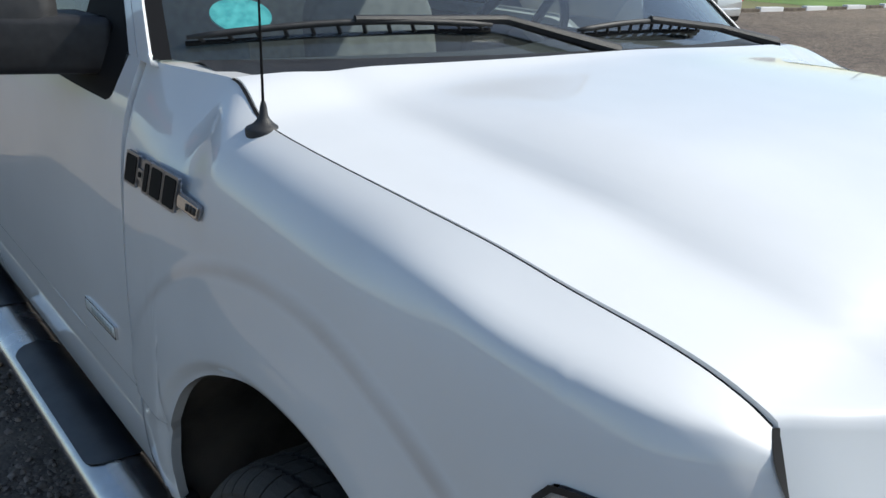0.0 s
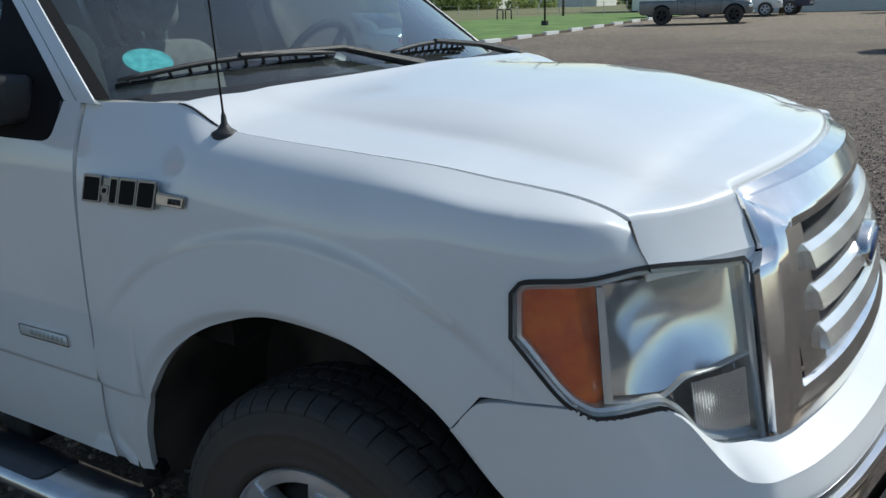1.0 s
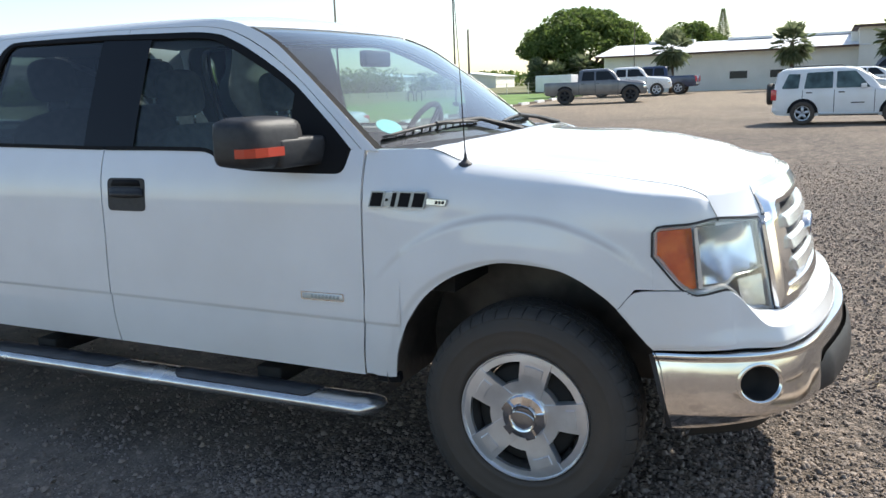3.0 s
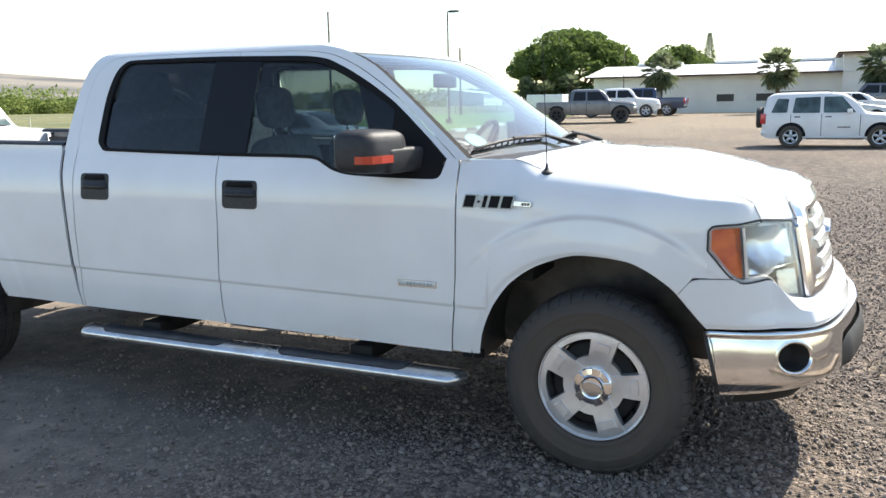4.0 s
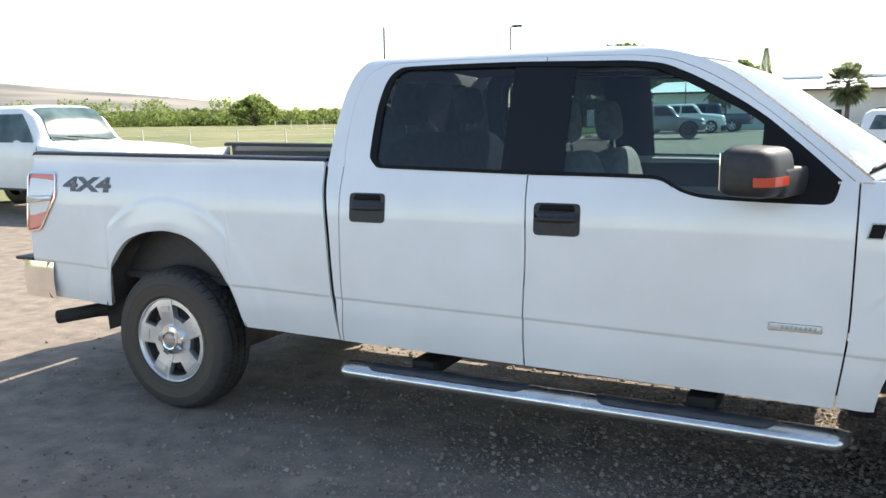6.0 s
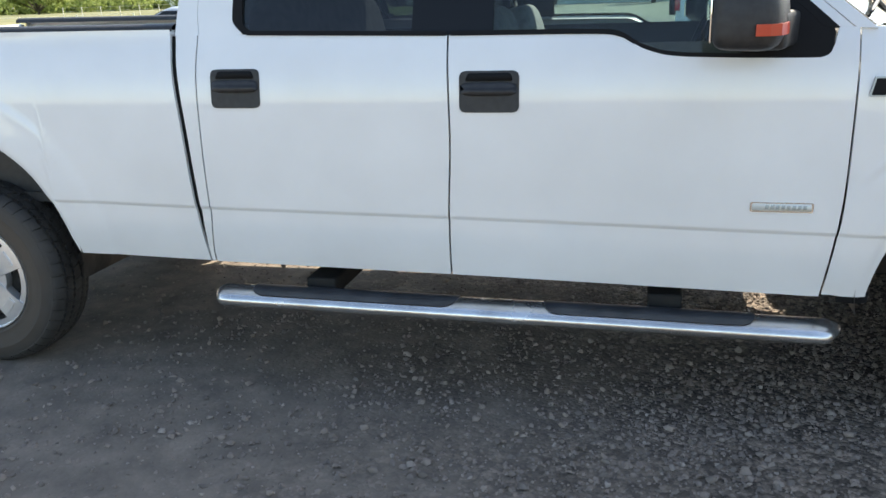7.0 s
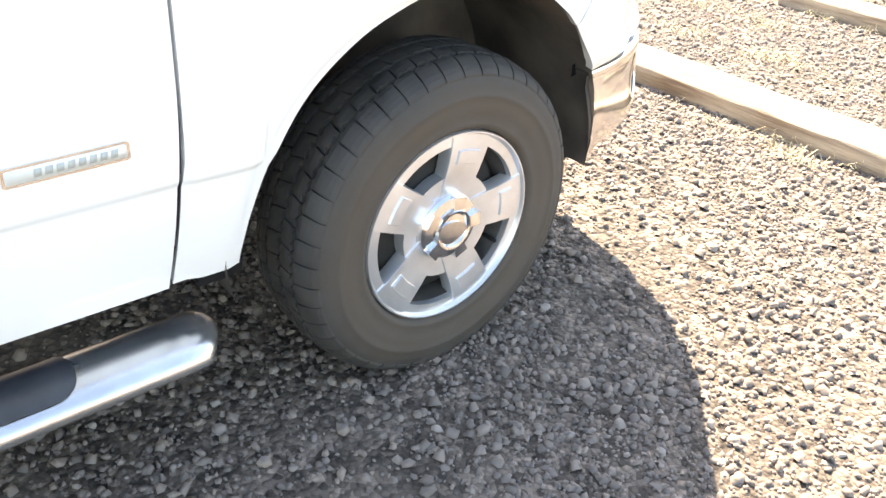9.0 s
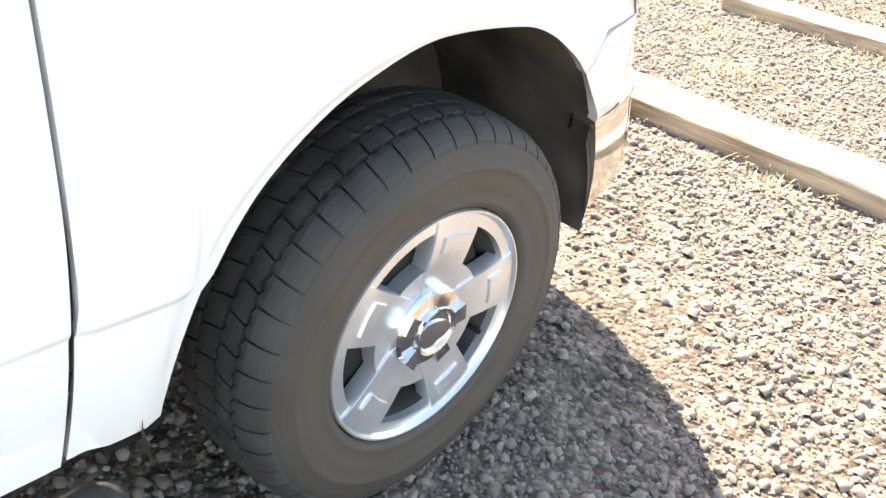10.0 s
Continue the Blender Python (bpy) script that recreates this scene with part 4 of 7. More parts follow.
def spoke_ring(bm):
    """Cast face: five broad spokes with shallow pockets, and open windows between them."""
    def half(r):
        return 0.045 + 0.011 * (r - 0.1) / 0.1
    def vert(r, a, y):
        return bm.verts.new((r * math.cos(a), y, r * math.sin(a)))
    rs = [0.082, 0.105, 0.130, 0.158, 0.1605, 0.192, 0.1945, 0.205, 0.216, 0.2295]
    ys = [-0.099, -0.101, -0.104, -0.107, -0.107, -0.109, -0.109, -0.109, -0.1085, -0.107]
    es = [-1, -0.97, -0.62, -0.58, 0, 0.58, 0.62, 0.97, 1]
    for i in range(5):
        c = i * 2 * math.pi / 5 + math.pi / 2
        g = []
        for r, y in zip(rs, ys):
            line = []
            for e in es:
                pocket = -0.005 if abs(e) < 0.6 and 0.159 < r < 0.193 else 0.0
                edge = 0.004 if abs(e) == 1 else 0.0
                line.append(vert(r, c + math.asin(half(r) * e / r), y + pocket + edge))
            g.append(line)
        for a in range(len(g) - 1):
            for j in range(len(es) - 1):
                bm.faces.new((g[a][j], g[a + 1][j], g[a + 1][j + 1], g[a][j + 1]))
        for j in (0, len(es) - 1):
            for a in range(2, 7):
                v0, v1 = g[a][j], g[a + 1][j]
                w0, w1 = bm.verts.new(v0.co + Vector((0, 0.034, 0))), bm.verts.new(v1.co + Vector((0, 0.034, 0)))
                bm.faces.new((v0, w0, w1, v1))
        for lo, hi in ((0, 2), (7, 9)):
            web = []
            for r, y in list(zip(rs, ys))[lo:hi + 1]:
                a0, a1 = c + math.asin(half(r) / r), c + 2 * math.pi / 5 - math.asin(half(r) / r)
                web.append([vert(r, mix(a0, a1, k / 8), y + 0.004) for k in range(9)])
            for a in range(len(web) - 1):
                for k in range(8):
                    bm.faces.new((web[a][k], web[a + 1][k], web[a + 1][k + 1], web[a][k + 1]))
            line = web[-1] if lo == 0 else web[0]
            for k in range(8):
                v0, v1 = line[k], line[k + 1]
                w0, w1 = bm.verts.new(v0.co + Vector((0, 0.034, 0))), bm.verts.new(v1.co + Vector((0, 0.034, 0)))
                bm.faces.new((v0, w0, w1, v1))


def build_wheel(x, y, turn, spin):
    w = new("wheel")
    w.parent = truck
    m = pose(x, y, 0.392, 0, 0, turn) @ pose(0, 0, 0, 0, spin, 0)
    w.matrix_world = m
    return w


bm = tyre_mesh()
tyre_ob = link_mesh("tyre", bm, RUBBER)
tread_ob = tagged(link_mesh("tread", tread_mesh(), RUBBER, False), kind="stuff")
bm = bmesh.new()
lathe_into(bm, [(0.205, -0.088), (0.228, -0.1035), (0.2305, -0.1085), (0.2335, -0.1145), (0.2365, -0.1145), (0.2385, -0.110), (0.2385, -0.100)], 72)
lathe_into(bm, [(0.018, -0.09), (0.06, -0.094), (0.090, -0.098), (0.094, -0.06)], 40)
spoke_ring(bm)
bmesh.ops.recalc_face_normals(bm, faces=bm.faces[:])
rim_ob = link_mesh("rim", bm, ALLOY, False)
# inner barrel: the shade inside the wheel is put into its colour
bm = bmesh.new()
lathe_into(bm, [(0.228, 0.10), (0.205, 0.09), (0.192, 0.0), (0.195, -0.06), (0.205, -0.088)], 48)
barrel_ob = link_mesh("shaded_rim_barrel", bm, SHADED_BARREL)
rim_ob.data.shade_smooth()
rim_ob.data.set_sharp_from_angle(angle=radians(32))
bm = bmesh.new()
lathe_into(bm, [(0.0005, -0.118), (0.040, -0.118), (0.044, -0.124), (0.050, -0.126), (0.053, -0.118), (0.055, -0.114), (0.078, -0.110), (0.084, -0.104), (0.086, -0.092)], 40)
for v in bm.verts:
    v.co.x, v.co.z = v.co.x * 0.98, v.co.z * 0.98
cap_ob = link_mesh("center_cap", bm, CHROME, False)
facets = []
for i in range(5):
    bm = bmesh.new()
    c = i * 2 * math.pi / 5 + math.pi / 2
    o = [(0.052, -0.30), (0.085, -0.22), (0.085, 0.22), (0.052, 0.30)]
    prism_into(bm, [(0.98 * r * math.cos(c + a), 0.98 * r * math.sin(c + a)) for r, a in o], lambda a, b: (a, -0.122, b), lambda a, b: (a, -0.104, b))
    facets.append(link_mesh("cap_facet", bm, CHROME, False))
bm = bmesh.new()
prism_into(bm, [(0.042 * math.cos(a), 0.021 * math.sin(a)) for a in np.linspace(0, 2 * math.pi, 24, endpoint=False)], lambda a, b: (a, -0.122, b), lambda a, b: (a, -0.116, b))
oval_ob = link_mesh("emblem", bm, STEEL, False)
# brake disc, widened and near-black so the spoke windows look shaded
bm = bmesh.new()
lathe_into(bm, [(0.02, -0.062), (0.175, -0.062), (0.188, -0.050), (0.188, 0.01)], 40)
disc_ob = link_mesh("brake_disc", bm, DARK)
bm = tube([(0.182, -0.05, -0.06), (0.184, -0.098, -0.061)], 0.0055, 8)
valve_ob = link_mesh("valve", bm, SEAL)
first = True
for x, y, turn, spin in ((0.002, -0.852, 0, 13), (-3.978, -0.852, 0, -10), (0.002, 0.852, 180, 30), (-3.978, 0.852, 180, 50)):
    w = build_wheel(x, y, turn, spin)
    for src in (tyre_ob, tread_ob, rim_ob, barrel_ob, cap_ob, oval_ob, disc_ob, valve_ob, *facets):
        o = src if first else new(src.name.split(".")[0], src.data)
        o.parent = w
        if src is tread_ob:
            o["kind"] = "stuff"
    first = False

# ---------------------------------------------------------------- front end
G_END = u_of_y(0.615) + 0.06
hl_low = curve([0.447, 0.555, 0.585, 0.70, 0.725, 0.79, HL_END], [0.995, 0.880, 0.868, 0.880, 0.868, 0.802, 0.776])


def lamp_skin(u, z, off, side):
    """The lamp's inner edge leans outward toward its foot."""
    return skin(u - 0.040 * (1.09 - z) / 0.31 * max(0.0, (u - 0.62) / (HL_END - 0.62)), z, off, side)


def chain_loop(lo, hi, low, top, n=40):
    us = np.linspace(lo, hi, n)
    return [(u, top(u)) for u in us] + [(u, low(u)) for u in us[::-1]]


def strip_loop(bm, pts, w0, w1, place, flip=False, lift=0.0):
    """A band along a closed outline, from w0 to w1 outside of it."""
    k = len(pts)
    area = sum(pts[i][0] * pts[(i + 1) % k][1] - pts[(i + 1) % k][0] * pts[i][1] for i in range(k))
    sign = 1 if area > 0 else -1
    a, b = [], []
    for i in range(k):
        d = Vector(pts[(i + 1) % k]) - Vector(pts[i - 1])
        nrm = Vector((d.y, -d.x)).normalized() * sign
        p = Vector(pts[i])
        q0, q1 = p + nrm * w0, p + nrm * w1
        a.append(bm.verts.new(place(q0.x, q0.y) if not lift else place(q0.x, q0.y, lift)))
        b.append(bm.verts.new(place(q1.x, q1.y)))
    for i in range(k):
        q = (a[i], b[i], b[(i + 1) % k], a[(i + 1) % k])
        bm.faces.new(q[::-1] if flip else q)


def strip_pair(bm, pts, w0, w1, inner, outer, flip=False):
    """A band along a closed outline whose two edges lie at depths of their own."""
    k = len(pts)
    area = sum(pts[i][0] * pts[(i + 1) % k][1] - pts[(i + 1) % k][0] * pts[i][1] for i in range(k))
    sign = 1 if area > 0 else -1
    a, b = [], []
    for i in range(k):
        d = Vector(pts[(i + 1) % k]) - Vector(pts[i - 1])
        nrm = Vector((d.y, -d.x)).normalized() * sign
        q0, q1 = Vector(pts[i]) + nrm * w0, Vector(pts[i]) + nrm * w1
        a.append(bm.verts.new(inner(q0.x, q0.y)))
        b.append(bm.verts.new(outer(q1.x, q1.y)))
    for i in range(k):
        q = (a[i], b[i], b[(i + 1) % k], a[(i + 1) % k])
        bm.faces.new(q[::-1] if flip else q)


def column_patch(lo, hi, low, top, place, n=30, m=12, flip=False):
    bm = bmesh.new()
    def f(s, t):
        u = mix(lo, hi, s)
        return place(u, mix(low(u), top(u), t))
    grid_into(bm, f, n, m, flip)
    return bm


for side in (-1, 1):
    fl = side > 0
    # the corner of fender behind the lamp
    skin_panel("fender_corner", (0.4472, 0.553), lambda u: 0.885, lambda u: max(0.887, mix(1.0, 0.884, max(0, u - 0.447) / 0.106) - 0.006), side, n=12, m=8, off=-0.0005, top_shape=lambda u, z, s_: fender_skin(u, z, s_))
    lamp = part("headlight", column_patch(0.447, HL_END, hl_low, hl_top, lambda u, z: lamp_skin(u, z, -0.055, side), flip=fl), REFLECT, truck, "clear headlight with an amber corner")
    bm = bmesh.new()
    loop = chain_loop(0.447, HL_END, hl_low, hl_top)
    strip_loop(bm, loop, 0.0, 0.0075, lambda u, z: lamp_skin(u, z, 0.002, side), flip=not fl)
    k = len(loop)
    bm2 = bmesh.new()
    v0 = [bm2.verts.new(lamp_skin(u, z, -0.001, side)) for u, z in loop]
    v1 = [bm2.verts.new(lamp_skin(u, z, -0.06, side)) for u, z in loop]
    for i in range(k):
        bm2.faces.new((v0[i], v1[i], v1[(i + 1) % k], v0[(i + 1) % k]))
    part("bezel", bm, BLACK, lamp)
    part("housing", bm2, REFLECT, lamp)
    bm = bmesh.new()
    for w_out, w_in, d_out, d_in in ((0.0, -0.005, -0.012, -0.006), (-0.005, -0.011, -0.006, -0.009), (-0.011, -0.015, -0.009, -0.030)):
        strip_pair(bm, loop, w_in, w_out, lambda u, z: lamp_skin(u, z, d_in, side), lambda u, z: lamp_skin(u, z, d_out, side), flip=not fl)
    part("lamp_frame", bm, material("pale_lamp_frame", (0.80, 0.82, 0.83), 0.18, 0.55) if side < 0 else bpy.data.materials["pale_lamp_frame"], lamp)
    ob = part("lens", column_patch(0.447, HL_END, hl_low, hl_top, lambda u, z: lamp_skin(u, z, -0.003, side), flip=fl), LENS, lamp, "slightly hazed clear lens")
    ob.visible_shadow = False
    part("amber_reflector", column_patch(0.459, 0.600, lambda u: hl_low(u) + 0.012, lambda u: hl_top(u) - 0.014, lambda u, z: lamp_skin(u, z, -0.018 - 0.02 * step(0.56, 0.60, u + 0.12 * (z - 0.98)), side), n=14, m=10, flip=fl), AMBER, lamp, "amber side reflector")
    # bowl of the main beam and the ribbed lower lamp
    bm = bmesh.new()
    def bowl(s, t):
        u = mix(0.612, 0.905, s)
        z = mix(0.895 + 0.022 * step(0.70, 0.80, u), 1.082, t)
        e, g = 2 * s - 1, 2 * t - 1
        deep = 0.022 * (1 - e * e) * (1 - g * g) + 0.004
        return lamp_skin(u, z, -0.016 - deep, side)
    grid_into(bm, bowl, 44, 30, flip=fl)
    part("bowl", bm, REFLECT, lamp)
    bm = bmesh.new()
    def shelf(s, t):
        u = mix(0.60, 0.955, s)
        z = 0.886 + 0.028 * step(0.70, 0.775, u) + 0.010 * step(0.80, 0.95, u)
        return lamp_skin(u, z + mix(0.005, -0.005, t), -0.010 - 0.016 * (2 * t - 1) ** 2, side)
    grid_into(bm, shelf, 24, 4, flip=not fl)
    grid_into(bm, lambda s, t: lamp_skin(mix(0.905, 0.952, s), mix(0.925, 1.078, t), -0.020, side), 3, 6, flip=fl)
    grid_into(bm, lambda s, t: lamp_skin(mix(0.598, 0.614, s), mix(0.885, 1.08, t), -0.012, side), 2, 6, flip=fl)
    part("divider", bm, bpy.data.materials["pale_lamp_frame"], lamp)
    bm = bmesh.new()
    for i in range(24):
        u = mix(0.785, 0.94, i / 23)
        def rib(s, t):
            a = math.pi * t
            return lamp_skin(u + 0.0034 * math.cos(a), mix(max(hl_low(u) + 0.014, 0.795), 0.898, s), -0.026 + 0.006 * math.sin(a), side)
        grid_into(bm, rib, 3, 4, flip=not fl)
    part("ribbed_lamp", bm, REFLECT, lamp)
    part("back_plate", column_patch(HL_END - 0.02, G_END, lambda u: 0.76, lambda u: 1.09, lambda u, z: skin(u, z, -0.035, side), n=6, m=6, flip=fl), SEAL, lamp)

    # painted lower cover, stepped out below the grille
    cover_top = curve([0.336, 0.392, 0.430, 0.545, 0.585, 0.70, 0.715, 0.79, 0.83, 0.97, 1.02, U_END], [0.811, 0.8735, 0.880, 0.881, 0.862, 0.873, 0.866, 0.798, 0.789, 0.772, 0.776, 0.776])
    ledge_z = curve([0.70, 0.72, 0.80, 0.86, 1.0, U_END], [0.874, 0.860, 0.748, 0.742, 0.744, 0.752])
    def cover_off(u, z):
        reach = 0.058 * step(0.70, 0.84, u)
        top, edge = cover_top(u), min(ledge_z(u), cover_top(u) - 0.004)
        return 0.002 + reach * min(1.0, max(0.0, (top - z) / (top - edge))) + 0.012 * step(0.76, 0.67, z) * step(0.46, 0.66, u)
    def cover(s, t):
        u = mix(0.336, U_END, s)
        lo = max(0.680 + 0.015 * step(0.75, 1.3, u), front_arch(u) if u < 0.45 else 0)
        hi = max(cover_top(u), lo + 0.002)
        edge = max(lo + 0.001, min(ledge_z(u), hi - 0.004)) if u > 0.70 else mix(lo, hi, 0.5)
        z = mix(lo, edge, t / 0.5) if t <= 0.5 else mix(edge, hi, (t - 0.5) / 0.5)
        return skin(u, z, cover_off(u, z), side)
    part("bumper_cover", panel(cover, 120, 24, 0.02, flip=fl), PAINT, truck).data.set_sharp_from_angle(angle=radians(24))

# chrome bumper, wrapped round the nose
fog_u, fog_z, fog_r = 0.752, 0.565, 0.060


def bumper_off(u, v):
    """v from 0 at the bottom to 1 at the top edge."""
    base = mix(-0.03, 0.075, 0.15 * step(0.44, 0.6, u) + 0.85 * step(0.54, 0.94, u)) + 0.015 * step(1.1, 1.5, u)
    return base + 0.028 * math.sin(math.pi * min(1, 0.25 + v * 0.75)) ** 0.8 - mix(0.016, 0.07, step(0.46, 0.80, u)) * step(0.25, 0.0, v) + 0.012 * step(0.90, 0.96, v)


def bumper_place(u, v, side, off=0.0):
    lo = 0.405 + 0.02 * step(0.6, 1.2, u)
    hi = 0.668 + 0.012 * step(0.75, 1.3, u)
    z = mix(lo, hi, v)
    uu = u + 0.062 * (1 - v) * step(0.70, 0.45, u)
    base = skin(uu, 0.72, bumper_off(u, v) + off, side)
    base.z = z
    return base


bm = bmesh.new()
gone = []
for side in (-1, 1):
    fl = side > 0
    first_face = len(bm.faces)
    grid_into(bm, lambda s, t: bumper_place(mix(0.448, U_END, s), t, side), 170, 54, flip=fl)
    bm.faces.ensure_lookup_table()
    for i in range(170):
        for j in range(54):
            u = mix(0.448, U_END, (i + 0.5) / 170)
            z = mix(0.405 + 0.02 * step(0.6, 1.2, u), 0.668 + 0.012 * step(0.75, 1.3, u), (j + 0.5) / 54)
            if math.hypot(u - fog_u, z - fog_z) < fog_r + 0.001:
                gone.append(bm.faces[first_face + i * 54 + j])
bmesh.ops.delete(bm, geom=gone, context="FACES")
bmesh.ops.remove_doubles(bm, verts=bm.verts[:], dist=0.0008)
bumper = part("front_bumper", bm, CHROME, truck, "chrome front bumper with dust and fine pitting")
for side in (-1, 1):
    fl = side > 0
    def round_fog(profile):
        def f(s, t):
            a, k = 2 * math.pi * s, t * (len(profile) - 1)
            i = min(int(k), len(profile) - 2)
            rr, off = mix(profile[i][0], profile[i + 1][0], k - i), mix(profile[i][1], profile[i + 1][1], k - i)
            u, z = fog_u + rr * math.cos(a), fog_z + rr * math.sin(a)
            lo, hi = 0.405 + 0.02 * step(0.6, 1.2, u), 0.668 + 0.012 * step(0.75, 1.3, u)
            return bumper_place(u, (z - lo) / (hi - lo), side, off)
        bm = bmesh.new()
        grid_into(bm, f, 40, 3 * (len(profile) - 1), flip=not fl)
        return bm
    part("fog_lamp_ring", round_fog([(fog_r - 0.005, -0.022), (fog_r - 0.002, -0.001), (fog_r + 0.002, 0.002), (fog_r + 0.011, 0.0012)]), CHROME, bumper)
    part("fog_lamp_opening", round_fog([(fog_r - 0.004, -0.006), (fog_r - 0.012, -0.05), (fog_r - 0.02, -0.07), (0.0005, -0.075)]), DARK, bumper)


def both_sides(f, n, m, flip=False):
    bm = bmesh.new()
    for side in (-1, 1):
        grid_into(bm, sided(f, side), n, m, flip=((side > 0) != flip))
    bmesh.ops.remove_doubles(bm, verts=bm.verts[:], dist=0.0008)
    return bm


def guard(s, t, side):
    u = mix(1.02, U_END, s)
    return bumper_place(u, mix(0.05, 0.72 - 0.12 * step(1.08, 1.02, u), t), side, 0.024 * min(1, 8 * s) * math.sin(math.pi * min(max(t, 0.02), 0.98)) ** 0.3)
def dam(s, t, side):
    p = bumper_place(mix(0.56, U_END, s), 0.02, side, -0.03 - 0.06 * t)
    return Vector((p.x, p.y, mix(0.425, 0.34, t)))
def joint(s, t, side):
    p = bumper_place(mix(0.447, U_END, s), 1.0, side, -0.044)
    return Vector((p.x, p.y, p.z + mix(-0.02, 0.012, t)))
def ledge(s, t, side):
    p = bumper_place(mix(0.448, U_END, s), 1.0, side, -0.045 * t)
    return Vector((p.x, p.y, p.z + 0.003 * math.sin(math.pi * t)))
part("bumper_guard", both_sides(guard, 24, 12), BLACK, bumper, "dark grey bumper centre insert")
part("air_dam", both_sides(dam, 30, 4, True), DARK, bumper)
def lip(s, t, side):
    return bumper_place(mix(0.436, 0.452, s), mix(0.0, 0.99, t), side, 0.003)
for side in (-1, 1):
    bm = bmesh.new()
    grid_into(bm, sided(lip, side), 2, 16, flip=(side > 0))
    part("bumper_edge", bm, BLACK, bumper)
part("bumper_ledge", both_sides(ledge, 60, 4), CHROME, bumper)
part("bumper_joint", both_sides(joint, 50, 2), SEAL, bumper)

# grille: chrome surround, three deep bars, dark mesh behind
grille = None
G0 = u_of_y(0.615)


def grille_piece(name, u0, z_lo, z_hi, off0, bulge, mat, parent, u1=None, n=40, label="", sides=(-1, 1), power=0.45):
    bm = bmesh.new()
    u1 = U_END if u1 is None else u1
    for side in sides:
        def f(s, t):
            u = mix(u0, u1, s)
            zl, zh = (z_lo(u) if callable(z_lo) else z_lo), (z_hi(u) if callable(z_hi) else z_hi)
            if name == "bar":
                k = (0, 0.16, 0.22, 0.66, 0.76, 1)
                z = float(np.interp(t, k, (zl, zl, zl + 0.005, zh - 0.012, zh, zh)))
                return skin(u, z, -0.05 if s == 0 else float(np.interp(t, k, (-0.05, 0.018, 0.022, 0.017, 0.006, -0.05))), side)
            return skin(u, mix(zl, zh, t), off0 + bulge * math.sin(math.pi * t) ** power, side)
        grid_into(bm, f, n, 50 if name == "bar" else 12, flip=(side > 0))
    bmesh.ops.remove_doubles(bm, verts=bm.verts[:], dist=0.0008)
    return part(name, bm, mat, parent, label)


grille = grille_piece("grille", G0, 0.80, 1.16, -0.06, 0.0, DARK, truck, label="chrome grille with three thick bars and an oval emblem")


def hood_rim(y):
    """The hood's front edge above the grille."""
    return hood_place((1 + y / 0.8165) / 2, 1.0) + Vector((0.0025, 0, 0.0005))


def nose_crease(y):
    """The fold of the chrome between its top and its front."""
    a = abs(y)
    q, x = a / 0.86, nose_edge(a)
    return Vector((x - 0.001 - 0.085 * a * a, y, seam_h(0.575) + 0.036 * (1 - q ** 2.4) + 0.014 * (1 - q * q) - 0.015 - hood_fall(x, a)))


def surround(s, t, side):
    """One chrome ring round the opening: s runs from the bottom middle round to the top middle, t from outside to inside."""
    def at(s_):
        if s_ < 0.34:
            k = s_ / 0.34
            u = mix(U_END, G0 - 0.070, k)
            return skin(u, 0.776, 0.012, side), None, skin(mix(U_END, G0 + 0.060, k), 0.846, 0.006, side)
        if s_ < 0.62:
            k = (s_ - 0.34) / 0.28
            z = mix(0.776, 1.115, k)
            return skin(G0 - 0.028 - 0.042 * (1 - k), z, 0.012, side).lerp(Vector((0.740 - 0.4 * (z - 1.115), side * 0.600, z)), step(1.060, 1.094, z)), None, skin(G0 + 0.085 - 0.025 * (1 - k), mix(0.846, 1.112, k), mix(0.006, 0.016, k), side)
        k = (s_ - 0.62) / 0.38
        y_in = mix(skin(G0 + 0.085, 1.112, 0, 1).y, 0.0, k)
        foot, knee, horn = Vector((0.740, side * 0.600, 1.115)), Vector((0.713, side * 0.600, 1.168)), hood_rim(side * 0.556)
        inner = skin(u_of_y(y_in) if y_in > 0.001 else U_END, 1.116, 0.020, side)
        if k < 0.06:
            return foot.lerp(knee, k / 0.06), None, inner
        if k < 0.12:
            q = (k - 0.06) / 0.06
            return knee.lerp(horn, q), knee.lerp(inner, 0.5).lerp(nose_crease(side * 0.565), q), inner
        q = (k - 0.12) / 0.88
        return hood_rim(side * mix(0.556, 0.0, q)), nose_crease(side * mix(0.565, 0.0, q)), inner
    o, fold, i = at(s)
    rim = t == 0
    out = Vector((0.86, side * 0.5 * (1 - step(0.62, 0.9, s)) * step(0.1, 0.34, s), 0.80 * step(0.5, 0.68, s) * (0.2 if rim else 1))).normalized()
    p = o.lerp(i, t) if fold is None else (o.lerp(fold, t / 0.5) if t < 0.5 else fold.lerp(i, (t - 0.5) / 0.5))
    top = step(0.60, 0.66, s)
    lift = float(np.interp(t, (0.0, 0.08, 0.42, 0.50, 0.90, 1.0), (-0.030, mix(0.003, 0.0, top), mix(0.010, 0.0, top), mix(0.011, 0.001, top), mix(0.008, 0.001, top), -0.014)))
    return p + out * lift


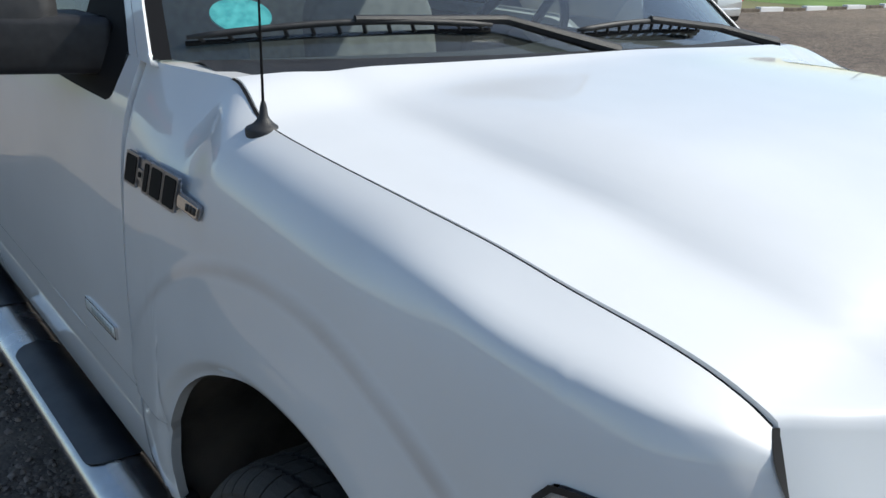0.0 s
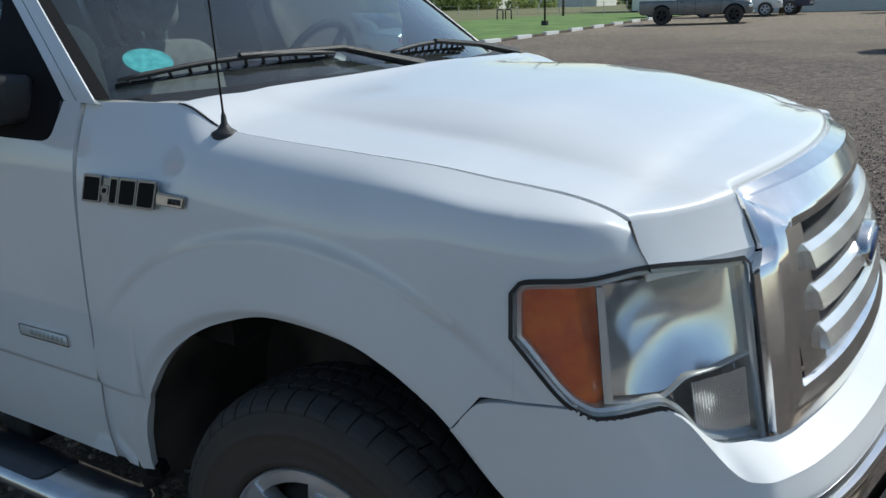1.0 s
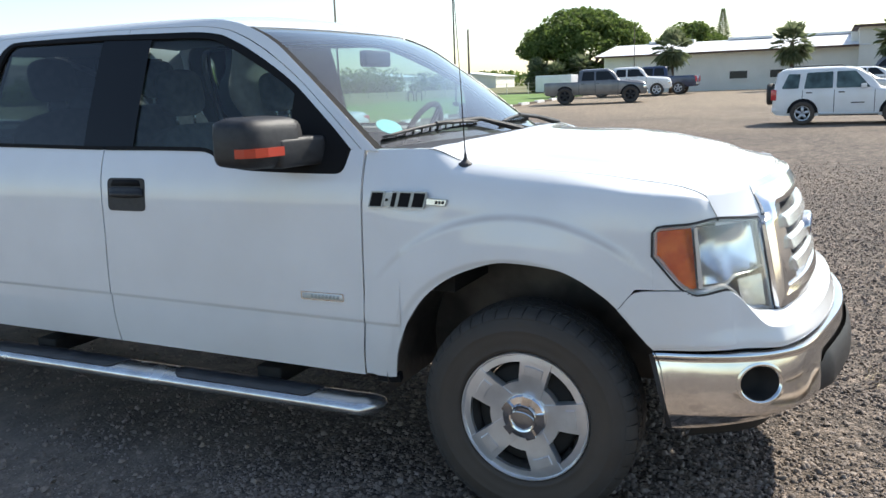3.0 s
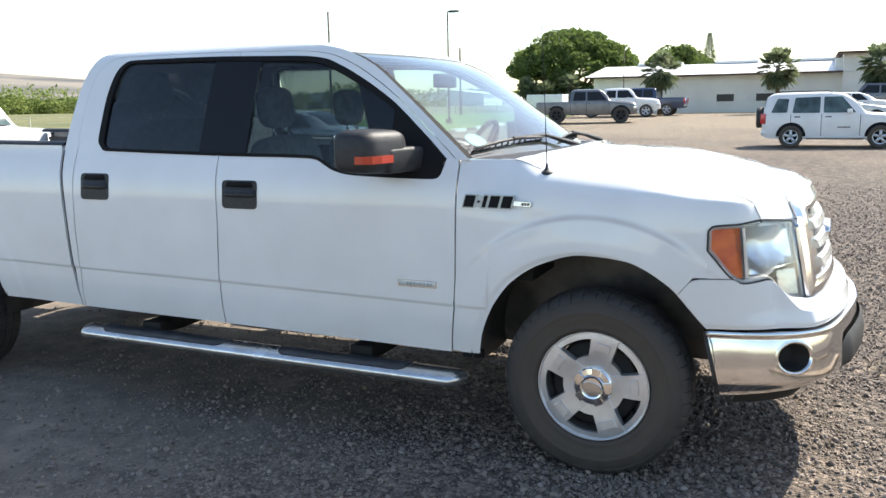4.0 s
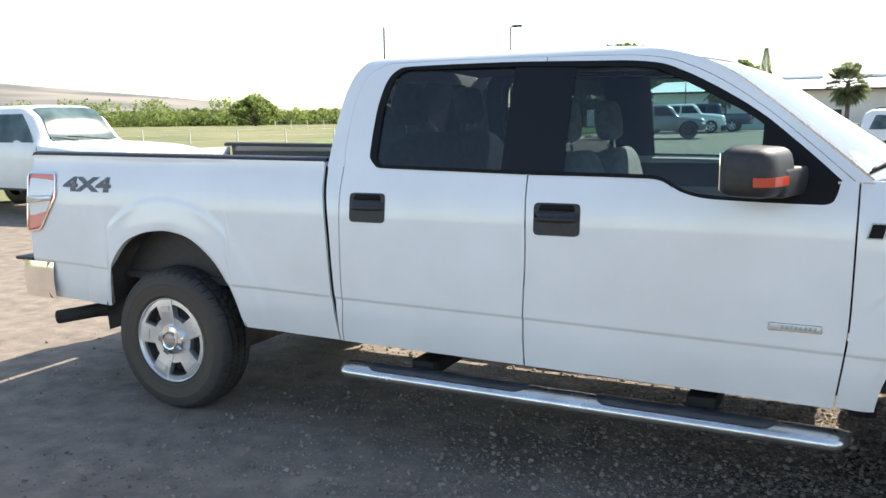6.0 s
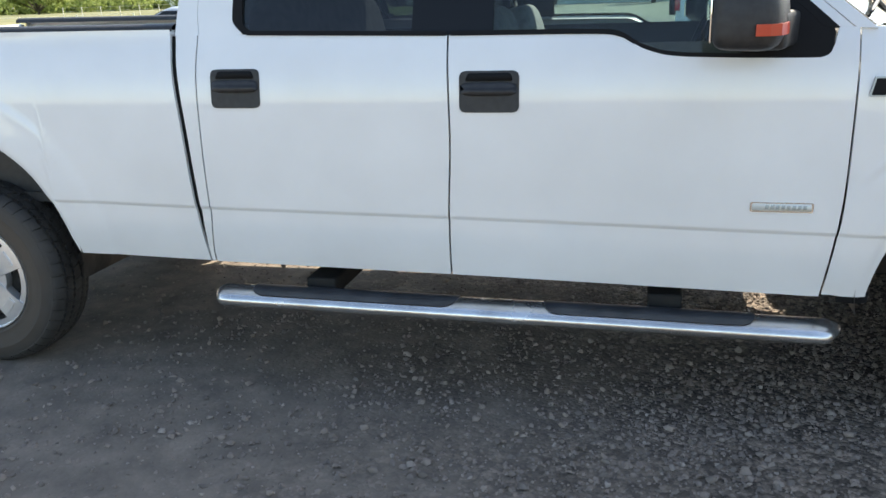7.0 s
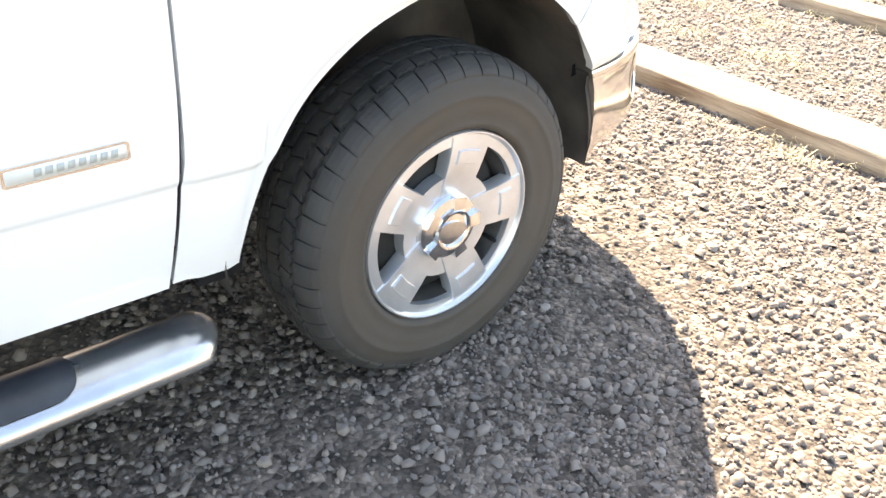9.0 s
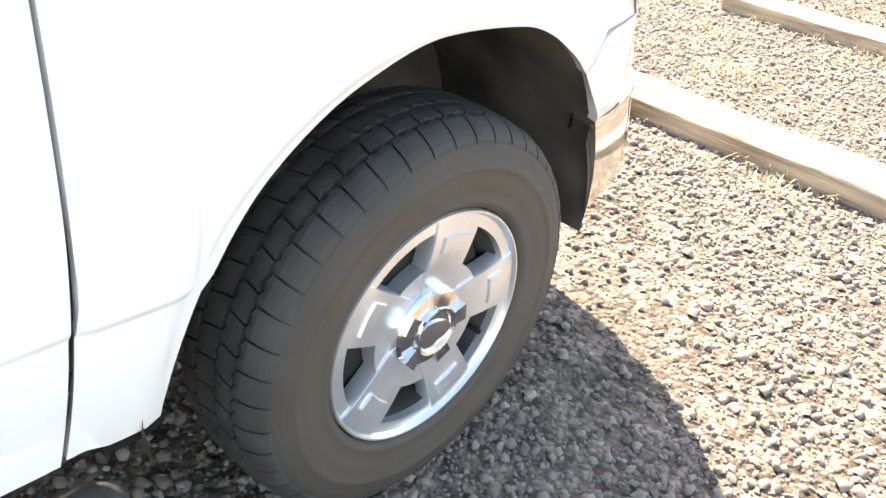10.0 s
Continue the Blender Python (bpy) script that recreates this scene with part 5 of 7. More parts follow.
part("chrome_surround", both_sides(surround, 110, 24), SATIN, grille).data.set_sharp_from_angle(angle=radians(22))
for side in (-1, 1):
    grille_piece("inner_plate", G0 + 0.075, 0.83, 1.11, 0.003, 0.0, SATIN, grille, u1=G0 + 0.185, n=8, sides=(side,))
for zc in (1.046, 0.970, 0.894):
    grille_piece("bar", G0 + 0.155, zc - 0.025, zc + 0.021, 0, 0, BARSATIN, grille).data.set_sharp_from_angle(angle=radians(25))
bm = bmesh.new()
cx = skin(U_END, 0.96, 0.02, -1).x
lathe_into(bm, [(0.001, -0.016), (0.9, -0.012), (0.96, -0.016), (1.0, -0.006), (1.0, 0.02)], 40)
for v in bm.verts:
    v.co = Vector((cx - v.co.y - 0.006, v.co.x * 0.115, 0.965 + v.co.z * 0.048))
part("oval_emblem", bm, STEEL, grille)
for v in range(1):
    bm = bmesh.new()
    prism_into(bm, [(0.095 * math.cos(a), 0.036 * math.sin(a)) for a in np.linspace(0, 2 * math.pi, 32, endpoint=False)], lambda a, b: (cx + 0.0115, a, 0.965 + b), lambda a, b: (cx - 0.002, a, 0.965 + b))
    part("emblem_field", bm, material("emblem_blue", (0.02, 0.05, 0.16), 0.2), grille)

# ---------------------------------------------------------------- side details
for side in (-1, 1):
    fl = side > 0
    def flat(a, b, lift):
        return skin(a, b, lift, side)
    for x0, x1, zc in ((-1.855, -1.650, 1.155), (-2.785, -2.592, 1.173)):
        h = part("door_handle", bmesh.new(), BLACK, truck, "black pull handle in a square recess")
        bm = bmesh.new()
        o = rounded([(x0, zc - 0.069), (x1, zc - 0.069), (x1, zc + 0.069), (x0, zc + 0.069)], 0.024, 5)
        prism_into(bm, o, lambda a, b: flat(a, b, -0.01), lambda a, b: flat(a, b, 0.0035))
        bm.to_mesh(h.data)
        bm.free()
        bm = bmesh.new()
        def bar(s, t):
            a = 2 * math.pi * t
            x = mix(x0 + 0.004, x1 - 0.008, s)
            e = min(1.0, 6 * min(s, 1 - s)) ** 0.5
            return skin(x, zc + 0.010 + 0.022 * (0.6 + 0.4 * e) * math.sin(a), 0.004 + 0.008 * math.sin(math.pi * s) + 0.010 * e * math.cos(a), side)
        grid_into(bm, bar, 12, 12, flip=not fl)
        bmesh.ops.holes_fill(bm, edges=bm.edges[:])
        part("grip", bm, BLACK, h)
        bm = bmesh.new()
        prism_into(bm, rounded([(x0 + 0.02, zc + 0.036), (x1 - 0.02, zc + 0.036), (x1 - 0.03, zc + 0.062), (x0 + 0.03, zc + 0.062)], 0.008), lambda a, b: flat(a, b, 0.003), lambda a, b: flat(a, b, 0.005))
        part("recess", bm, SEAL, h)

    # fender emblem: dark slanted blocks with silver edges and a small bright tail
    badge = part("fender_badge", bmesh.new(), DIMSTEEL, truck, "fender emblem of dark slanted blocks with silver edges")
    bm = bmesh.new()
    prism_into(bm, rounded([(-0.572, 1.136), (-0.350, 1.136), (-0.346, 1.1435), (-0.268, 1.1405), (-0.261, 1.1655), (-0.340, 1.1695), (-0.338, 1.184), (-0.562, 1.187)], 0.006, 3), lambda a, b: flat(a, b, 0.0), lambda a, b: flat(a, b, 0.0035))
    bm.to_mesh(badge.data)
    bm.free()
    def slanted(x0, x1, z0, z1):
        return rounded([(x0 + 0.25 * (z - 1.16), z) for x0, z in ((x0, z0), (x1, z0), (x1, z1), (x0, z1))], 0.004, 3)
    for x0, x1, z0, z1 in ((-0.572, -0.514, 1.131, 1.191), (-0.512, -0.489, 1.150, 1.170), (-0.487, -0.459, 1.131, 1.191), (-0.457, -0.403, 1.131, 1.191), (-0.401, -0.346, 1.131, 1.191)):
        bm = bmesh.new()
        prism_into(bm, slanted(x0, x1, z0, z1), lambda a, b: flat(a, b, 0.002), lambda a, b: flat(a, b, 0.0070))
        edge = part("badge_edge", bm, DIMSTEEL, badge, smooth=False)
        bm = bmesh.new()
        prism_into(bm, slanted(x0 + 0.0055, x1 - 0.0055, z0 + 0.0050, z1 - 0.0050), lambda a, b: flat(a, b, 0.006), lambda a, b: flat(a, b, 0.0082))
        part("badge_block", bm, SEAL, edge, smooth=False)
    bm = bmesh.new()
    prism_into(bm, rounded([(-0.344, 1.147), (-0.272, 1.1435), (-0.265, 1.163), (-0.341, 1.166)], 0.003), lambda a, b: flat(a, b, 0.003), lambda a, b: flat(a, b, 0.006))
    part("badge_tail", bm, STEEL, badge, smooth=False)
    for k in range(3):
        bm = bmesh.new()
        x0 = -0.309 + 0.0125 * k
        prism_into(bm, [(x0, 1.149), (x0 + 0.009, 1.1487), (x0 + 0.011, 1.1597), (x0 + 0.002, 1.160)], lambda a, b: flat(a, b, 0.005), lambda a, b: flat(a, b, 0.0075))
        part("badge_bar", bm, BLACK, badge)

    if side < 0:
        material("badge_ink", (0.42, 0.45, 0.44), 0.5)
    plate = part("door_badge", bmesh.new(), STEEL, truck, "small chrome plate on the door")
    bm = bmesh.new()
    prism_into(bm, rounded([(-0.897, 0.764), (-0.705, 0.764), (-0.705, 0.796), (-0.897, 0.796)], 0.006), lambda a, b: flat(a, b, 0.0), lambda a, b: flat(a, b, 0.005))
    bm.to_mesh(plate.data)
    bm.free()
    bm = bmesh.new()
    prism_into(bm, rounded([(-0.892, 0.768), (-0.710, 0.768), (-0.710, 0.792), (-0.892, 0.792)], 0.004), lambda a, b: flat(a, b, 0.004), lambda a, b: flat(a, b, 0.0056))
    part("badge_field", bm, material("pale_badge", (0.74, 0.76, 0.74), 0.4, 0.1) if side < 0 else bpy.data.materials["pale_badge"], plate)
    for i in range(8):
        x0 = -0.852 + i * 0.0165
        bm = bmesh.new()
        prism_into(bm, [(x0, 0.774), (x0 + 0.011, 0.774), (x0 + 0.013, 0.787), (x0 + 0.002, 0.787)], lambda a, b: flat(a, b, 0.005), lambda a, b: flat(a, b, 0.0066))
        part("badge_bar", bm, bpy.data.materials["badge_ink"], plate)

    # door mirror
    mir = part("door_mirror", bmesh.new(), BLACK, truck, "black door mirror with an amber signal")
    bm = bmesh.new()
    rings = []
    for y, sc, dz in ((0.985, 0.90, 0.0), (1.02, 1.0, 0), (1.17, 1.0, 0), (1.215, 0.90, 0.0), (1.232, 0.65, 0)):
        o = rounded([(-1.035, 1.292), (-0.860, 1.285), (-0.835, 1.345), (-0.850, 1.465), (-1.03, 1.475)], 0.045, 4)
        c = Vector((-0.945, 1.38))
        sweep = 0.10 * (y - 0.985) / 0.25
        rings.append([bm.verts.new((c.x + (a - c.x) * sc - sweep * 0.6 + 0.02, side * y, c.y + (b - c.y) * sc + dz)) for a, b in o])
    for r0, r1 in zip(rings, rings[1:]):
        for i in range(len(r0)):
            q = (r0[i], r1[i], r1[(i + 1) % len(r0)], r0[(i + 1) % len(r0)])
            bm.faces.new(q if fl else q[::-1])
    bm.faces.new(rings[-1] if not fl else rings[-1][::-1])
    bm.faces.new(rings[0])
    bmesh.ops.recalc_face_normals(bm, faces=bm.faces[:])
    bm.to_mesh(mir.data)
    bm.free()
    mir.data.shade_smooth()
    bm = bmesh.new()
    prism_into(bm, rounded([(-0.778, 0.90), (-0.815, 0.985), (-0.846, 1.11), (-0.97, 1.11), (-0.965, 0.90)], 0.02, 3), lambda a, b: (a, side * b, 1.283), lambda a, b: (a, side * b, 1.393))
    bmesh.ops.bevel(bm, geom=[e for e in bm.edges if abs(e.verts[0].co.z - e.verts[1].co.z) < 0.001], offset=0.018, segments=3, affect="EDGES", profile=0.5)
    part("mirror_arm", bm, BLACK, mir)
    bm = bmesh.new()
    prism_into(bm, [(-0.838, 1.095), (-0.854, 1.17), (-0.874, 1.218), (-0.905, 1.241), (-0.945, 1.244), (-0.945, 1.12), (-0.90, 1.09)], lambda a, b: (a, side * b, 1.332), lambda a, b: (a, side * b, 1.364))
    part("signal_lens", bm, SIGNAL, mir, "amber turn signal", smooth=False)
    mirror_glass = material("mirror_glass", (0.8, 0.8, 0.8), 0.02, 1.0) if side < 0 else bpy.data.materials["mirror_glass"]
    part("mirror_face", box((-1.066, min(side * 1.03, side * 1.20), 1.315), (-1.060, max(side * 1.03, side * 1.20), 1.45), 0.002), mirror_glass, mir)

    # chromed oval step tube with two rubber pads
    step_bar = part("running_board", bmesh.new(), TUBE, truck, "polished oval step tube with black pads")
    bm = bmesh.new()
    def tube_place(s, t, grow=0.0):
        x = mix(-2.875, -0.575, s)
        tuck = 0.03 * (step(0.03, 0.0, s) + step(0.97, 1.0, s))
        end = max(0.02, min(1.0, (min(s, 1 - s) / 0.022)) ** 0.5)
        a = 2 * math.pi * t
        z0 = mix(0.372, 0.352, s)
        return Vector((x, side * (0.950 - tuck + (0.078 * end + grow) * math.cos(a)), z0 + (0.038 * end + grow) * math.sin(a)))
    rows = grid_into(bm, lambda s, t: tube_place((s if 0.06 < s < 0.94 else (0.06 * (s / 0.06) ** 2 if s <= 0.06 else 1 - 0.06 * ((1 - s) / 0.06) ** 2)), t), 100, 20, flip=not fl)
    bmesh.ops.remove_doubles(bm, verts=bm.verts[:], dist=0.0004)
    bmesh.ops.holes_fill(bm, edges=[e for e in bm.edges if e.is_boundary])
    bm.to_mesh(step_bar.data)
    bm.free()
    step_bar.data.shade_smooth()
    for x0, x1 in ((-2.70, -1.88), (-1.57, -0.85)):
        bm = bmesh.new()
        def pad(s, t):
            e = abs(2 * s - 1)
            w = (1 - max(0.0, (e - 0.84) / 0.16) ** 2) ** 0.5 if e < 1 else 0.0
            sx = (mix(x0, x1, s) + 2.875) / 2.30
            mid = 0.27
            return tube_place(sx, mid + (t - 0.5) * 0.31 * max(w, 0.03), 0.004)
        grid_into(bm, pad, 100, 8, flip=not fl)
        part("step_pad", bm, PADGREY, step_bar)
    for x in (-2.45, -1.15):
        part("bracket", box((x - 0.06, min(side * 0.45, side * 0.88), 0.36), (x + 0.06, max(side * 0.45, side * 0.88), 0.43), 0.01), DARK, step_bar)

    # tail lamp, rear bumper corner
    tail = part("tail_lamp", bmesh.new(), RED, truck, "red and clear tail lamp")
    bm = bmesh.new()
    o = rounded([(-5.045, 1.305), (-4.815, 1.305), (-4.795, 1.17), (-4.93, 0.97), (-5.045, 0.95)], 0.03)
    prism_into(bm, o, lambda a, b: flat(a, b, -0.02), lambda a, b: flat(a, b, 0.008))
    bm.to_mesh(tail.data)
    bm.free()
    bm = bmesh.new()
    prism_into(bm, rounded([(-5.04, 1.165), (-4.83, 1.175), (-4.83, 1.145), (-5.04, 1.12)], 0.008), lambda a, b: flat(a, b, 0.007), lambda a, b: flat(a, b, 0.010))
    part("clear_band", bm, bpy.data.materials["pale_lamp_frame"], tail)
    bm = bmesh.new()
    strip_loop(bm, o, -0.008, 0.004, lambda a, b: flat(a, b, 0.0095), flip=not fl)
    part("chrome_edge", bm, CHROME, tail)
bm = bmesh.new()
def rear_bumper(s, t):
    y = mix(-0.97, 0.97, s)
    a = math.pi * t
    x = -5.06 - 0.16 * (1 - (abs(y) / 1.02) ** 5)
    return Vector((x - 0.03 * math.sin(a) ** 0.5 + 0.20 * (abs(y) > 0.94) * (abs(y) - 0.94) / 0.03, y, mix(0.555, 0.775, t)))
grid_into(bm, rear_bumper, 40, 10)
for side in (-1, 1):
    grid_into(bm, lambda s, t: Vector((mix(-4.86, -5.14, s), side * (0.965 - 0.02 * step(0.8, 1, s) + 0.01 * math.sin(math.pi * t)), mix(0.555, 0.775, t))), 6, 8)
part("rear_bumper", bm, CHROME, truck)
part("bumper_step", box((-5.24, -0.93, 0.765), (-5.0, 0.93, 0.785), 0.005), BLACK, truck)
part("exhaust_pipe", tube([(-4.2, -0.55, 0.47), (-4.6, -0.60, 0.45), (-4.8, -0.72, 0.44), (-5.02, -0.84, 0.40)], 0.042, 14), DARK, truck, "dark exhaust pipe")

# lettering on the bed side
txt = bpy.data.curves.new("four_wheel_drive_decal", "FONT")
txt.body, txt.size, txt.extrude, txt.align_x = "4X4", 0.108, 0.0008, "CENTER"
txt.offset = 0.005
tmp = new("decal_text", txt)
me = bpy.data.meshes.new_from_object(tmp.evaluated_get(bpy.context.evaluated_depsgraph_get()))
bpy.data.objects.remove(tmp)
for v in me.vertices:
    v.co = skin(-4.55 + v.co.x * 2.0, 1.205 + v.co.y, 0.0025 + v.co.z, -1)
me.materials.append(noisy(material("grey_decal", (0.1, 0.1, 0.1), 0.5), (0.08, 0.08, 0.09), (0.16, 0.16, 0.17), 40))
ob = new("decal", me)
ob.parent = truck

# antenna with its magnet foot
ant = thing("magnet_antenna", "thin black whip antenna on a magnetic cone foot", "antenna", at=(-0.226, -0.876, 1.276))
bm = bmesh.new()
lathe_into(bm, [(0.0275, -0.006), (0.0275, 0.006), (0.0255, 0.009), (0.0165, 0.0135), (0.011, 0.019), (0.0068, 0.026), (0.005, 0.040), (0.0030, 0.047)], 24, pose(0, 0, 0, 90, 0, 0))
part("foot", bm, BLACK, ant)
part("whip", tube([(0, 0, 0.036), (-0.010, 0.0, 0.30), (-0.026, 0.0, 0.62)], [0.0024, 0.0015, 0.0012], 6), SEAL, ant)

# wipers: an arm from the cowl to the middle of a slotted blade that lies on the glass
def wiper(pivot, knee, tip_a, tip_b):
    w = part("wiper", bmesh.new(), BLACK, truck, "black windshield wiper")
    a, b = Vector(tip_a), Vector(tip_b)
    up = Vector((0.5, 0, 0.86))
    mid = a.lerp(b, 0.5) + up * 0.042
    bm = bmesh.new()
    tube_into(bm, [Vector(pivot) - Vector((0, 0, 0.02)), Vector(pivot), Vector(knee), mid], [0.017, 0.016, 0.010, 0.008], 8)
    bm.to_mesh(w.data)
    bm.free()
    bm = bmesh.new()
    def along(q, h):
        return a.lerp(b, q) + up * (h + 0.020 * math.sin(math.pi * q) * (1 if h > 0.01 else 0.2))
    tube_into(bm, [along(q, 0.016) for q in np.linspace(0, 1, 13)], [0.004] + [0.007] * 11 + [0.004], 6)
    for i in range(12):
        tube_into(bm, [along((i + 0.35) / 12, 0.016), along((i + 0.65) / 12, 0.004)], 0.0042, 5)
    part("blade", bm, BLACK, w)
    part("rubber", tube([along(q, 0.003) for q in np.linspace(0, 1, 13)], 0.0048, 6), SEAL, w)


wiper((-0.330, 0.03, 1.352), (-0.430, -0.215, 1.412), (-0.578, -0.845, 1.362), (-0.435, -0.255, 1.388))
wiper((-0.372, 0.740, 1.345), (-0.412, 0.52, 1.385), (-0.405, -0.03, 1.376), (-0.458, 0.500, 1.370))

# ---------------------------------------------------------------- inside the cab
def seat(x, y, width, parent, lift=0.0):
    s = new("seat")
    s.parent = parent
    s["label"] = "grey cloth seat with headrest"
    m = pose(x, y, 0.62 + lift)
    def pillow(lo, hi, mm, p=0.42):
        bm = bmesh.new()
        c, h = (Vector(lo) + Vector(hi)) / 2, (Vector(hi) - Vector(lo)) / 2
        def f(s_, t_):
            a, b = mix(-math.pi / 2, math.pi / 2, s_), mix(-math.pi, math.pi, t_)
            def w(v):
                return math.copysign(abs(v) ** p, v)
            return mm @ (c + Vector((h.x * w(math.cos(a)) * w(math.cos(b)), h.y * w(math.cos(a)) * w(math.sin(b)), h.z * w(math.sin(a)))))
        grid_into(bm, f, 16, 24, flip=True)
        bmesh.ops.remove_doubles(bm, verts=bm.verts[:], dist=0.0005)
        return bm
    part("cushion", pillow((-0.05, -width / 2, 0.12), (0.48, width / 2, 0.34), m), CLOTH, s)
    part("backrest", pillow((-0.09, -width / 2, 0.0), (0.09, width / 2, 0.62), m @ pose(0.0, 0, 0.28, 0, -12, 0)), CLOTH, s)
    for dy in ((0.0,) if width < 0.7 else (-0.38, 0.38)):
        part("headrest", pillow((-0.06, dy - 0.13, 0.0), (0.065, dy + 0.13, 0.22), m @ pose(-0.15, 0, 0.93, 0, -8, 0), 0.6), CLOTH, s)
        bm = bmesh.new()
        for k in (-0.06, 0.06):
            tube_into(bm, [m @ Vector((-0.14, dy + k, 0.86)), m @ Vector((-0.15, dy + k, 0.98))], 0.008, 6)
        part("headrest_posts", bm, STEEL, s)

seat(-1.74, -0.40, 0.54, truck, -0.09)
seat(-1.74, 0.40, 0.54, truck, -0.10)
seat(-2.60, 0.0, 1.40, truck)
bm = bmesh.new()
def dash_place(s, t):
    y = mix(-0.82, 0.82, t)
    prof = [(-0.46, 1.325), (-0.62, 1.318), (-0.78, 1.30), (-0.87, 1.27), (-0.90, 1.20), (-0.88, 1.05), (-0.80, 0.90)]
    k = s * (len(prof) - 1)
    i = min(int(k), len(prof) - 2)
    x, z = mix(prof[i][0], prof[i + 1][0], k - i), mix(prof[i][1], prof[i + 1][1], k - i)
    hump = 0.035 * math.exp(-((y - 0.40) / 0.22) ** 2) * step(0.1, 0.5, s)
    return Vector((x - 0.04 * abs(y / 0.82) ** 2, y, z + hump))
grid_into(bm, dash_place, 24, 30, flip=True)
part("dashboard", bm, DASH, truck)
wheel_in = part("steering_wheel", bmesh.new(), SEAL, truck)
bm = bmesh.new()
m = pose(-1.0, 0.36, 1.295, 0, -65, 0)
tube_into(bm, [m @ Vector((0.19 * math.cos(a), 0.19 * math.sin(a), 0)) for a in np.linspace(0, 2 * math.pi, 33)], 0.015, 8)
for a in (0.5, 2.64, 4.71):
    tube_into(bm, [m @ Vector((0.04 * math.cos(a), 0.04 * math.sin(a), -0.02)), m @ Vector((0.185 * math.cos(a), 0.185 * math.sin(a), 0))], 0.014, 6)
tube_into(bm, [m @ Vector((0, 0, -0.02)), m @ Vector((0, 0, -0.06)), Vector((-0.80, 0.36, 1.20))], [0.075, 0.06, 0.04], 12)
bm.to_mesh(wheel_in.data)
bm.free()
part("rear_view_mirror", box((-1.14, 0.0, 1.66), (-1.10, 0.26, 1.74), 0.02), SEAL, truck)
bm = bmesh.new()
grid_into(bm, lambda s, t: roof_place(mix(0.02, 0.97, s), mix(0.04, 0.96, t)) - Vector((0, 0, 0.045)), 10, 10)
part("headliner", bm, material("pale_headliner", (0.35, 0.35, 0.34), 0.95), truck)
for side in (-1, 1):
    bm = bmesh.new()
    grid_into(bm, lambda s, t: upper(mix(0, 11, s), mix(0.05, 0.5, t), side, -0.05), 40, 3)
    part("pillar_lining", bm, bpy.data.materials["dark_grey_dash"], truck)
sticker = part("windshield_sticker", bmesh.new(), noisy(material("teal_sticker", (0.05, 0.40, 0.44), 0.6), (0.03, 0.34, 0.38), (0.10, 0.52, 0.55), 60.0), truck, "round teal permit sticker")
bm = bmesh.new()
prism_into(bm, [(0.055 * math.cos(a), 0.030 * math.sin(a)) for a in np.linspace(0, 2 * math.pi, 20, endpoint=False)], lambda a, b: shield_place(0.125 + b * 1.6, 0.088 + a * 0.55) - Vector((0.006, 0, 0.006)), lambda a, b: shield_place(0.125 + b * 1.6, 0.088 + a * 0.55) - Vector((0.008, 0, 0.008)))
bm.to_mesh(sticker.data)
bm.free()

# ---------------------------------------------------------------- ground
def ground_z(y):
    """The lot rises a little toward the building."""
    return 0.45 * step(22, 60, y)


def sheet(name, x0, x1, y0, y1, z, mat, n=1, m=1, label="", category="", kind="structure", wave=0.0):
    bm = bmesh.new()
    def f(s, t):
        x, y = mix(x0, x1, s), mix(y0, y1, t)
        return Vector((x, y, z + ground_z(y)))
    grid_into(bm, f, n, m)
    ob = link_mesh(name, bm, mat)
    return tagged(ob, label, category, "", kind)


bm = bmesh.new()
ys_ = [-2500, -300, -60, -20, -8] + list(np.linspace(-4, 14, 10)) + list(np.linspace(20, 62, 22)) + [90, 160, 400, 2500]
xs_ = [-2500, -400, -120, -60, -30, -15, -8, -4, 0, 4, 8, 15, 30, 60, 120, 400, 2500]
vs_ = [[bm.verts.new((x, y, ground_z(y))) for x in xs_] for y in ys_]
for j in range(len(ys_) - 1):
    for i in range(len(xs_) - 1):
        bm.faces.new((vs_[j][i], vs_[j][i + 1], vs_[j + 1][i + 1], vs_[j + 1][i]))
tagged(link_mesh("ground", bm, GRAVEL), "reddish brown gravel lot under the truck", "ground", "", "structure")
sheet("lawn", -31, -15.6, 31, 76, 0.035, GRASS, 1, 26, "mown green lawn beside the lot", "lawn")
sheet("field", -900, -31, -60, 900, 0.03, FIELD, 1, 240, "dry yellow green field behind a fence", "field")
sheet("far_field", -31, -24, 76.1, 900, 0.03, FIELD, 1, 2, "dry yellow green field behind a fence", "field")
sheet("verge", -31, -16.2, -6, 30.9, 0.03, FIELD, 1, 20, "dry grass verge at the edge of the lot", "grass verge")

